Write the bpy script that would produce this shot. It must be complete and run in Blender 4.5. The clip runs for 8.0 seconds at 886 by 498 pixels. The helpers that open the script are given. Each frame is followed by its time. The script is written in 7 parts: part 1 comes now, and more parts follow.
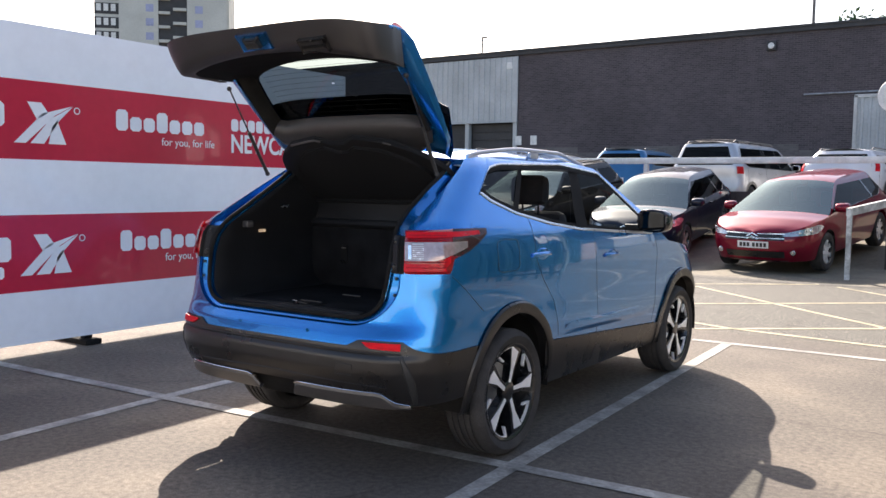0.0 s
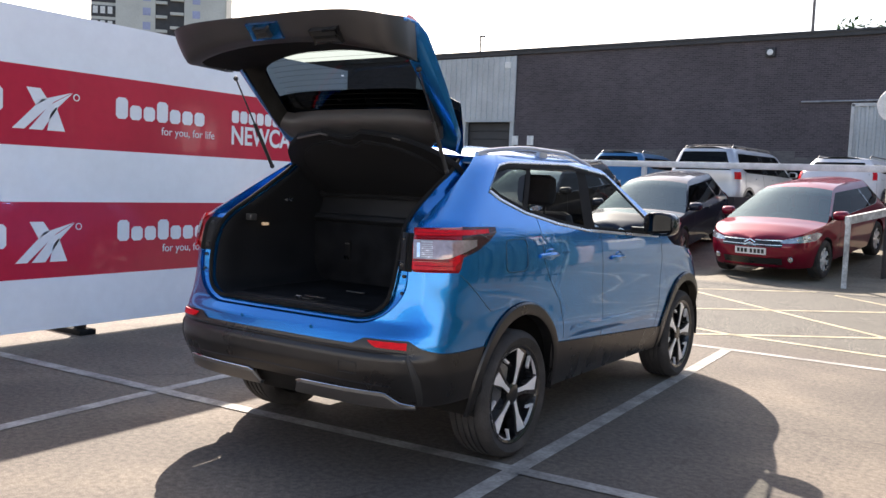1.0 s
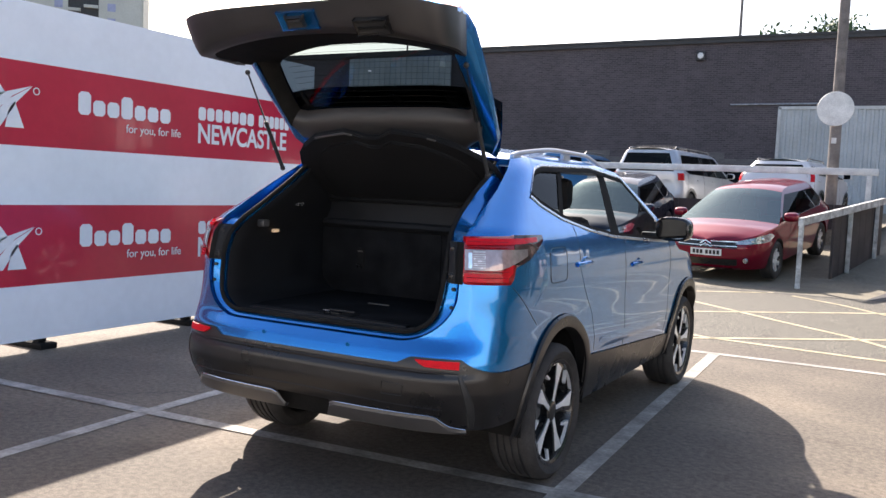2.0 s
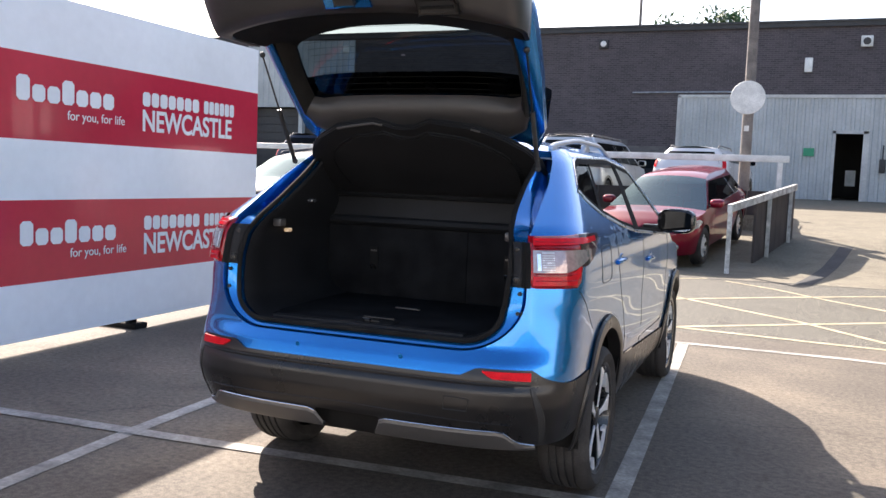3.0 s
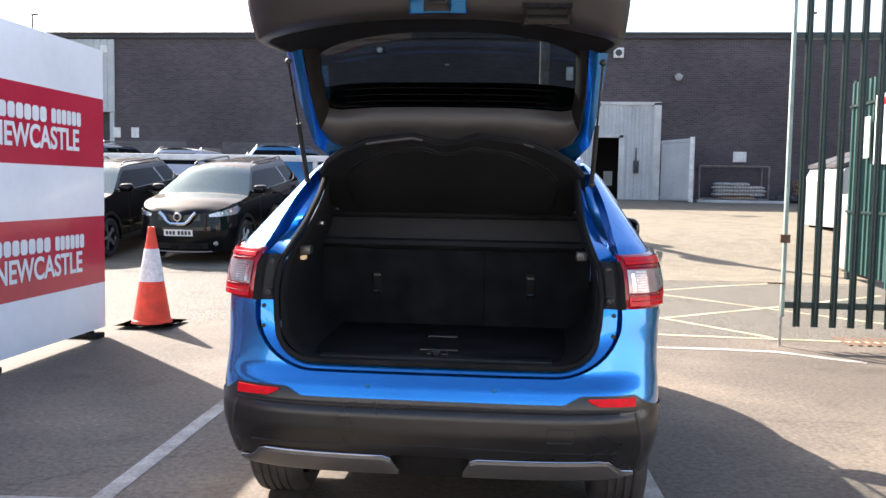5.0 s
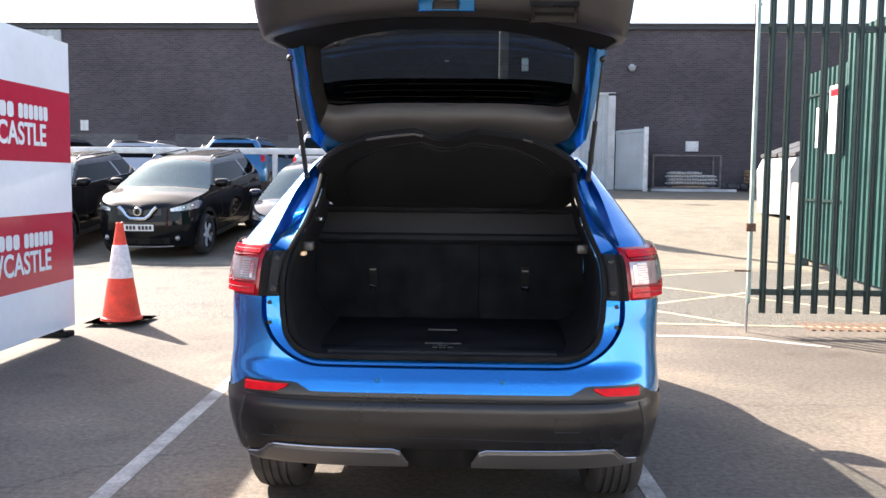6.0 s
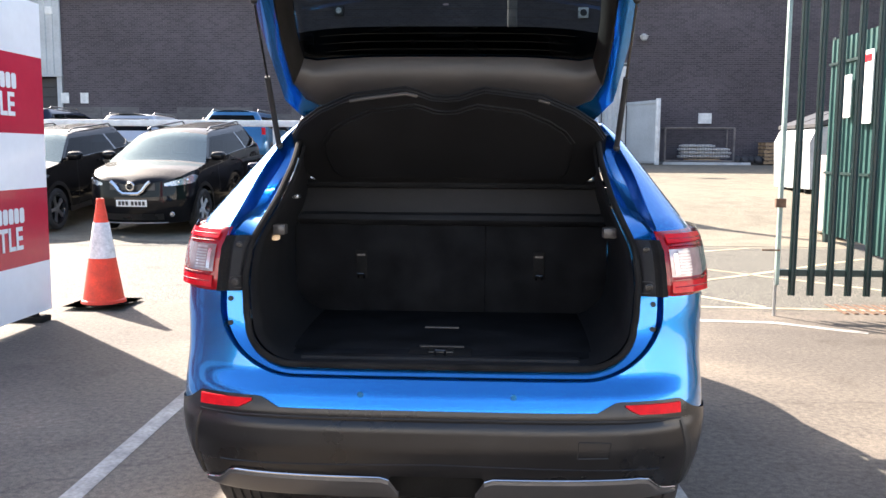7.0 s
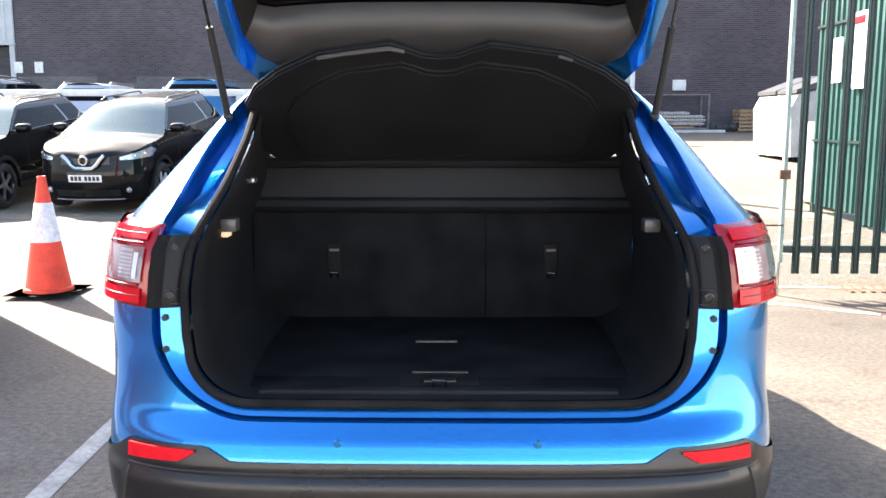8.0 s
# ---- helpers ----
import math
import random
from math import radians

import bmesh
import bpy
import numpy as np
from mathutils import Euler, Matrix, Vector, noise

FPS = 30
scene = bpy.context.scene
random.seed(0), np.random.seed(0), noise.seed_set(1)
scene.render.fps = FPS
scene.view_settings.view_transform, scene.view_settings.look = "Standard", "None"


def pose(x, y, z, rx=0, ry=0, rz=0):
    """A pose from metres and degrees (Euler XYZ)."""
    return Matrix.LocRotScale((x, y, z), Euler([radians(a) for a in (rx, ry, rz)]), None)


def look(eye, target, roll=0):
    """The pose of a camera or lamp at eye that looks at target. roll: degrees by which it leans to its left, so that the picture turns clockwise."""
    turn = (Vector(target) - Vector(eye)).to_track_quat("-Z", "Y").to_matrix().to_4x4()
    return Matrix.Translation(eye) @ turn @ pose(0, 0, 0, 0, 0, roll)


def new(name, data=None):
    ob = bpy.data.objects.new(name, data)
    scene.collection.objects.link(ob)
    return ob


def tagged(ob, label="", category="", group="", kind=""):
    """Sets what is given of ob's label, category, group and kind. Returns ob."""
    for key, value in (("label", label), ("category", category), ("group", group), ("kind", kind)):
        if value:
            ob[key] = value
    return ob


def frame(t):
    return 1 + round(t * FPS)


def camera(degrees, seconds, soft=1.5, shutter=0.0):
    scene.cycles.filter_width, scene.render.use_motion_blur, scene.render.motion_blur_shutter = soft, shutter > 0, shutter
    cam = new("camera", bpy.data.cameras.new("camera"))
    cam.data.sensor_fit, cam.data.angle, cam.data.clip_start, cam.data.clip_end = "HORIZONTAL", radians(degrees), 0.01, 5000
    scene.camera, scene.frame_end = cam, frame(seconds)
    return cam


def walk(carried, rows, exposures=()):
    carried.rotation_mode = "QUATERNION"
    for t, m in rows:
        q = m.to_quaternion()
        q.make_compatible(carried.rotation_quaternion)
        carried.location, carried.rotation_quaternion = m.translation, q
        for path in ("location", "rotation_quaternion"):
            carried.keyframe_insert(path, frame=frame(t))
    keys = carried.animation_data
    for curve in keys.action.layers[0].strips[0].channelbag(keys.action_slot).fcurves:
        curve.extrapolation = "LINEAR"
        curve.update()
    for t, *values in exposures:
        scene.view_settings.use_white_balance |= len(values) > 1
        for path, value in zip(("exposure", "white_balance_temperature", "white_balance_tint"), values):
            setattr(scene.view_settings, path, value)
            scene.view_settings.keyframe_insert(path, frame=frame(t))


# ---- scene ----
cam = camera(54.4, 8.0)
PATH = [
    (0, (3.205, -3.103, 1.462), (2.072, -1.461, 1.315), 0.8),
    (0.5, (3.189, -3.098, 1.456), (2.066, -1.449, 1.312), 1.4),
    (1, (3.094, -3.085, 1.455), (1.977, -1.433, 1.304), 2.3),
    (1.5, (2.804, -3.034, 1.452), (1.724, -1.357, 1.307), 3.0),
    (1.7, (2.663, -3.069, 1.46), (1.623, -1.367, 1.317), 2.9),
    (2.8, (1.815, -3.156, 1.447), (1.042, -1.319, 1.283), 2.0),
    (3, (1.661, -3.138, 1.468), (0.925, -1.286, 1.301), 2.2),
    (3.5, (1.223, -3.158, 1.475), (0.650, -1.248, 1.314), 2.0),
    (4, (0.869, -3.172, 1.491), (0.440, -1.225, 1.338), 1.4),
    (4.5, (0.593, -3.150, 1.496), (0.282, -1.180, 1.35), 1.5),
    (4.7, (0.480, -3.161, 1.492), (0.223, -1.182, 1.351), 1.3),
    (6, (0.132, -3.240, 1.511), (0.056, -1.248, 1.349), 0.5),
    (6.5, (0.142, -2.979, 1.487), (0.054, -0.989, 1.307), 0.3),
    (7, (0.140, -2.620, 1.495), (0.047, -0.635, 1.273), 0.4),
    (7.5, (0.050, -2.254, 1.505), (0.016, -0.271, 1.245), 0.1),
    (8, (0.036, -1.966, 1.502), (0.013, 0.012, 1.21), -0.0),
]
walk(cam, [(t, look(eye, target, roll)) for t, eye, target, roll in PATH], [(0.0, 1.42, 6650, 14), (1.5, 1.44, 6650, 14), (3.5, 1.71, 6650, 14), (4.5, 1.81, 6650, 14), (6.5, 2.09, 6650, 13), (7.5, 2.32, 6650, 12), (8.0, 2.61, 6650, 11)])


# ---- light ----
SUN_AZ, SUN_EL = math.degrees(math.atan2(-0.69, 0.72)), 35.0
world = bpy.data.worlds.new("sky")
scene.world = world
world.use_nodes = True
wn = world.node_tree.nodes
sky = wn.new("ShaderNodeTexSky")
sky.sky_type = "NISHITA"
sky.sun_disc = False
sky.sun_elevation = radians(SUN_EL)
sky.sun_rotation = radians(SUN_AZ)
sky.air_density, sky.dust_density, sky.ozone_density = 1.0, 2.2, 0.8
wn["Background"].inputs["Strength"].default_value = 0.112
world.node_tree.links.new(sky.outputs["Color"], wn["Background"].inputs["Color"])
sun = new("sun", bpy.data.lights.new("sun", "SUN"))
sun.data.energy, sun.data.angle, sun.data.color = 5.0, radians(0.5), (1.0, 0.93, 0.83)
se, sa = radians(SUN_EL), radians(SUN_AZ)
sun.matrix_basis = look((-40 * 0.69, 40 * 0.72, 40), (0, 0, 40 - 40 * math.tan(se)))


# ---- materials ----
def mat(name, base, rough=0.6, metal=0.0, vary=0.15, scale=3.0, fine=60.0, bump=0.1, coat=0.0, spec=0.5, rvary=0.1, tint=None):
    """A surface with large stains, fine grain and a slight relief."""
    m = bpy.data.materials.new(name)
    m.use_nodes = True
    nt = m.node_tree
    n, l = nt.nodes, nt.links
    b = n["Principled BSDF"]
    b.inputs["Roughness"].default_value = rough
    b.inputs["Metallic"].default_value = metal
    b.inputs["Coat Weight"].default_value = coat
    b.inputs["Coat Roughness"].default_value = 0.03
    b.inputs["Specular IOR Level"].default_value = spec
    co = n.new("ShaderNodeTexCoord")
    big, small = n.new("ShaderNodeTexNoise"), n.new("ShaderNodeTexNoise")
    big.inputs["Scale"].default_value, big.inputs["Detail"].default_value = scale, 6
    small.inputs["Scale"].default_value, small.inputs["Detail"].default_value = fine, 4
    for t in (big, small):
        l.new(co.outputs["Object"], t.inputs["Vector"])
    mix = n.new("ShaderNodeMixRGB")
    ramp = n.new("ShaderNodeMapRange")
    ramp.inputs["From Min"].default_value, ramp.inputs["From Max"].default_value = 0.3, 0.7
    l.new(big.outputs["Fac"], ramp.inputs["Value"])
    other = tint or tuple(min(1, c * (1 + 2 * vary)) for c in base)
    mix.inputs["Color1"].default_value = (*[c * (1 - vary) for c in base], 1)
    mix.inputs["Color2"].default_value = (*other, 1)
    l.new(ramp.outputs["Result"], mix.inputs["Fac"])
    grain = n.new("ShaderNodeMixRGB")
    grain.blend_type = "MULTIPLY"
    grain.inputs["Fac"].default_value = min(1.0, vary * 2)
    l.new(mix.outputs["Color"], grain.inputs["Color1"])
    g2 = n.new("ShaderNodeMapRange")
    g2.inputs["From Min"].default_value, g2.inputs["From Max"].default_value = 0.3, 0.7
    g2.inputs["To Min"].default_value, g2.inputs["To Max"].default_value = 0.6, 1.3
    l.new(small.outputs["Fac"], g2.inputs["Value"])
    l.new(g2.outputs["Result"], grain.inputs["Color2"])
    l.new(grain.outputs["Color"], b.inputs["Base Color"])
    if rvary:
        r = n.new("ShaderNodeMapRange")
        r.inputs["To Min"].default_value, r.inputs["To Max"].default_value = max(0.0, rough - rvary), min(1.0, rough + rvary)
        l.new(big.outputs["Fac"], r.inputs["Value"])
        l.new(r.outputs["Result"], b.inputs["Roughness"])
    if bump:
        bp = n.new("ShaderNodeBump")
        bp.inputs["Strength"].default_value, bp.inputs["Distance"].default_value = bump, 0.02
        l.new(small.outputs["Fac"], bp.inputs["Height"])
        l.new(bp.outputs["Normal"], b.inputs["Normal"])
    return m


def paint(name, base, metal=0.35, rough=0.32, coat=0.5):
    """Car paint: flaked base under a clear coat, with a trace of orange peel and dust."""
    m = mat(name, base, rough, metal, 0.06, 2.0, 900.0, 0.012, coat, 0.02, 0.04)
    return m


def glass(name, tint, rough=0.0, base=0.06, shine=(1, 1, 1), graze=0.9):
    """Tinted pane: part clear, part mirror by the angle."""
    m = bpy.data.materials.new(name)
    m.use_nodes = True
    n, l = m.node_tree.nodes, m.node_tree.links
    n.remove(n["Principled BSDF"])
    tr, gl, mx, fr = n.new("ShaderNodeBsdfTransparent"), n.new("ShaderNodeBsdfGlossy"), n.new("ShaderNodeMixShader"), n.new("ShaderNodeLayerWeight")
    tr.inputs["Color"].default_value = (*tint, 1)
    gl.inputs["Roughness"].default_value = rough
    gl.inputs["Color"].default_value = (*shine, 1)
    pw, ad = n.new("ShaderNodeMath"), n.new("ShaderNodeMath")
    pw.operation, ad.operation = "POWER", "MULTIPLY_ADD"
    pw.inputs[1].default_value = 5.0
    ad.inputs[1].default_value, ad.inputs[2].default_value = graze, base
    l.new(fr.outputs["Facing"], pw.inputs[0])
    l.new(pw.outputs["Value"], ad.inputs[0])
    l.new(ad.outputs["Value"], mx.inputs["Fac"])
    l.new(tr.outputs["BSDF"], mx.inputs[1])
    l.new(gl.outputs["BSDF"], mx.inputs[2])
    l.new(mx.outputs["Shader"], n["Material Output"].inputs["Surface"])
    return m


BLUE = paint("blue_paint", (0.0052, 0.200, 0.55), 0.85, 0.24, 1.0)
BLACKPAINT = paint("black_paint", (0.005, 0.005, 0.006), 0.0, 0.5, 0.45)
NAVY = paint("navy_paint", (0.008, 0.012, 0.026), 0.2, 0.4, 0.7)
RED = paint("red_paint", (0.17, 0.003, 0.018), 0.4, 0.35, 0.8)
SILVER = paint("silver_paint", (0.45, 0.46, 0.48), 0.7, 0.35)
SKYPAINT = paint("light_blue_paint", (0.035, 0.15, 0.30), 0.5, 0.3, 0.8)
WHITEPAINT = paint("white_paint", (0.62, 0.63, 0.65), 0.1, 0.3)
CLAD = mat("black_plastic", (0.0125, 0.0115, 0.0112), 0.29, 0, 0.25, 4, 700, 0.05, 0.0, 0.5)
TRIM = mat("boot_trim", (0.0098, 0.0100, 0.0110), 0.62, 0, 0.3, 5, 400, 0.1, spec=0.3)
CARPET = mat("boot_carpet", (0.0105, 0.0106, 0.0115), 0.95, 0, 0.4, 6, 500, 0.4, spec=0.1)
HATCHTRIM = mat("hatch_trim", (0.036, 0.033, 0.032), 0.40, 0, 0.15, 4, 500, 0.06)
RUBBER = mat("rubber", (0.013, 0.0125, 0.012), 0.85, 0, 0.3, 8, 200, 0.1, spec=0.1)
TYRE = mat("tyre", (0.033, 0.031, 0.030), 0.8, 0, 0.35, 8, 150, 0.15, spec=0.3)
CHROME = mat("chrome", (0.75, 0.76, 0.78), 0.14, 1.0, 0.05, 5, 60, 0.0)
MIRRORGLASS = mat("mirror_glass", (0.42, 0.43, 0.45), 0.03, 1.0, 0.03, 5, 60, 0.0, rvary=0)
STEEL = mat("zinc_steel", (0.45, 0.45, 0.45), 0.4, 0.9, 0.2, 6, 80, 0.05)
ALLOY = mat("cut_alloy", (0.88, 0.88, 0.88), 0.32, 0.4, 0.05, 6, 300, 0.01)
RIMBLACK = mat("black_alloy", (0.012, 0.012, 0.013), 0.25, 0.2, 0.2, 6, 200, 0.01, 0.6)
RAILSILVER = mat("rail_silver", (0.42, 0.42, 0.44), 0.32, 0.35, 0.08, 5, 300, 0.02)
SATINCHROME = mat("satin_chrome", (0.55, 0.57, 0.60), 0.28, 0.9, 0.05, 5, 300, 0.01)
SATIN = mat("satin_silver_plastic", (0.085, 0.080, 0.077), 0.33, 0.25, 0.1, 5, 300, 0.02)
GLASS = glass("tinted_glass", (0.20, 0.27, 0.27), 0.0, 0.13, (0.70, 0.92, 1.0))
PRIVACY = glass("dark_glass", (0.18, 0.22, 0.235), 0.0, 0.045, (1, 1, 1), 0.5)
SIDEGLASS = glass("side_glass", (0.09, 0.105, 0.11), 0.0, 0.012, (1, 1, 1), 0.3)
CLEARPANE = glass("clear_glass", (0.75, 0.80, 0.78), 0.0, 0.03, (1, 1, 1), 0.5)
REDLENS = mat("red_lens", (0.52, 0.006, 0.012), 0.15, 0, 0.15, 9, 60, 0.03, 0.25, 0.12)
DARKREDLENS = mat("dark_red_lens", (0.26, 0.004, 0.008), 0.12, 0, 0.15, 9, 60, 0.02, 0.6, 0.25)
CLEARLENS = mat("clear_lens", (0.36, 0.28, 0.28), 0.10, 0.5, 0.10, 30, 60, 0.02, 0.6)
FINS = mat("reflector_fins", (0.45, 0.43, 0.43), 0.25, 0.4, 0.10, 30, 60, 0.02, 0.3)
SMOKE = mat("smoked_lens", (0.045, 0.006, 0.009), 0.12, 0.0, 0.1, 8, 90, 0.02, 0.3)
REFLECTOR = mat("reflector_red", (0.70, 0.006, 0.014), 0.35, 0, 0.12, 30, 220, 0.2, 0.0, 0.15)
DARKINT = mat("cabin_fabric", (0.022, 0.021, 0.022), 0.85, 0, 0.3, 6, 300, 0.2, spec=0.2)
HEADLAMP = mat("headlamp", (0.34, 0.35, 0.37), 0.1, 0.7, 0.25, 14, 40, 0.2, 1.0)
LAMPLIT = mat("lit_lamp", (0.8, 0.7, 0.55), 0.3, 0, 0.05, 6, 90, 0.01)
LAMPLIT.node_tree.nodes["Principled BSDF"].inputs["Emission Color"].default_value = (1.0, 0.62, 0.28, 1)
LAMPLIT.node_tree.nodes["Principled BSDF"].inputs["Emission Strength"].default_value = 0.10
PLATE = mat("plate_white", (0.75, 0.75, 0.74), 0.4, 0, 0.05, 6, 90, 0.01)
INK = mat("ink_black", (0.02, 0.02, 0.02), 0.5, 0, 0.1, 6, 90, 0.0)
WHITEBOARD = mat("white_board", (0.84, 0.86, 0.89), 0.16, 0, 0.03, 1.2, 12, 0.01, 0.3)
REDBAND = mat("red_vinyl", (0.52, 0.018, 0.05), 0.18, 0, 0.05, 1.5, 14, 0.01, 0.3)
WHITEVINYL = mat("white_vinyl", (0.80, 0.80, 0.82), 0.25, 0, 0.03, 2, 30, 0.0)
LINEPAINT = mat("worn_line_paint", (0.25, 0.235, 0.21), 0.8, 0, 0.30, 5, 45, 0.25, tint=(0.46, 0.43, 0.385))
YELLOWLINE = mat("worn_yellow_paint", (0.36, 0.30, 0.18), 0.8, 0, 0.30, 4, 40, 0.25, tint=(0.52, 0.45, 0.30))
GREENSTEEL = mat("green_steel", (0.0035, 0.020, 0.018), 0.4, 0, 0.25, 5, 60, 0.08)
PALEGREEN = mat("pale_green_steel", (0.23, 0.30, 0.265), 0.5, 0, 0.2, 5, 60, 0.08)
GREENSHEET = mat("green_sheet", (0.010, 0.058, 0.050), 0.45, 0, 0.15, 2, 30, 0.05)
GREYCLAD = mat("grey_cladding", (0.42, 0.44, 0.45), 0.5, 0, 0.10, 0.8, 12, 0.03)
PALECONC = mat("pale_block", (0.50, 0.50, 0.49), 0.8, 0, 0.12, 1.5, 20, 0.15)
COPING = mat("dark_coping", (0.035, 0.034, 0.036), 0.6, 0, 0.2, 1, 12, 0.05)
CONEORANGE = mat("cone_orange", (0.80, 0.055, 0.02), 0.5, 0, 0.12, 8, 60, 0.05)
CONEWHITE = mat("cone_sleeve", (0.72, 0.68, 0.66), 0.5, 0, 0.15, 14, 60, 0.1)
BINGREY = mat("bin_grey", (0.30, 0.31, 0.31), 0.5, 0.0, 0.15, 2, 20, 0.05)
WHITESTEEL = mat("white_steel", (0.66, 0.66, 0.64), 0.5, 0, 0.15, 4, 40, 0.08)
DARKBOARD = mat("dark_boards", (0.045, 0.035, 0.032), 0.75, 0, 0.3, 3, 40, 0.2)
TIMBER = mat("pallet_wood", (0.32, 0.21, 0.12), 0.8, 0, 0.25, 6, 60, 0.2)
BAG = mat("sack_plastic", (0.50, 0.47, 0.44), 0.6, 0, 0.2, 8, 40, 0.2)
POLEMAT = mat("weathered_pole", (0.16, 0.14, 0.13), 0.8, 0, 0.25, 4, 50, 0.2)
LEAF = mat("leaf", (0.045, 0.085, 0.022), 0.6, 0, 0.4, 1.2, 8, 0.0)
BARK = mat("bark", (0.12, 0.09, 0.07), 0.9, 0, 0.3, 5, 40, 0.4)
CONCRETE_TOWER = mat("tower_render", (0.50, 0.50, 0.46), 0.8, 0, 0.08, 0.2, 3, 0.0)
SIGNGREEN = mat("sign_green", (0.01, 0.25, 0.13), 0.5, 0, 0.05, 5, 30, 0.0)
RUST = mat("drain_iron", (0.14, 0.08, 0.05), 0.8, 0.3, 0.3, 12, 60, 0.3)
# Dark sealed-joint tarmac; also the colour of the painted shadow strip.
JOINTSHADE = mat("joint_and_shadow_tarmac", (0.045, 0.043, 0.043), 0.85, 0, 0.25, 3, 90, 0.4)


def brick_material(name, one, two):
    m = bpy.data.materials.new(name)
    m.use_nodes = True
    n, l = m.node_tree.nodes, m.node_tree.links
    b = n["Principled BSDF"]
    b.inputs["Roughness"].default_value = 0.8
    co, mp, br, nz = n.new("ShaderNodeTexCoord"), n.new("ShaderNodeMapping"), n.new("ShaderNodeTexBrick"), n.new("ShaderNodeTexNoise")
    mp.inputs["Rotation"].default_value = (radians(-90), 0, 0)
    l.new(co.outputs["Object"], mp.inputs["Vector"])
    l.new(mp.outputs["Vector"], br.inputs["Vector"])
    br.inputs["Scale"].default_value = 1.0
    br.inputs["Brick Width"].default_value, br.inputs["Row Height"].default_value, br.inputs["Mortar Size"].default_value = 0.225, 0.075, 0.006
    br.inputs["Color1"].default_value, br.inputs["Color2"].default_value = (*one, 1), (*two, 1)
    br.inputs["Mortar"].default_value = (0.135, 0.12, 0.118, 1)
    nz.inputs["Scale"].default_value, nz.inputs["Detail"].default_value = 0.35, 8
    l.new(co.outputs["Object"], nz.inputs["Vector"])
    mr = n.new("ShaderNodeMapRange")
    mr.inputs["From Min"].default_value, mr.inputs["From Max"].default_value = 0.3, 0.7
    mr.inputs["To Min"].default_value, mr.inputs["To Max"].default_value = 0.8, 1.2
    l.new(nz.outputs["Fac"], mr.inputs["Value"])
    mx = n.new("ShaderNodeMixRGB")
    mx.blend_type = "MULTIPLY"
    mx.inputs["Fac"].default_value = 1
    l.new(br.outputs["Color"], mx.inputs["Color1"])
    l.new(mr.outputs["Result"], mx.inputs["Color2"])
    l.new(mx.outputs["Color"], b.inputs["Base Color"])
    bp = n.new("ShaderNodeBump")
    bp.inputs["Strength"].default_value, bp.inputs["Distance"].default_value = 0.5, 0.01
    l.new(br.outputs["Fac"], bp.inputs["Height"])
    bp.invert = True
    l.new(bp.outputs["Normal"], b.inputs["Normal"])
    return m


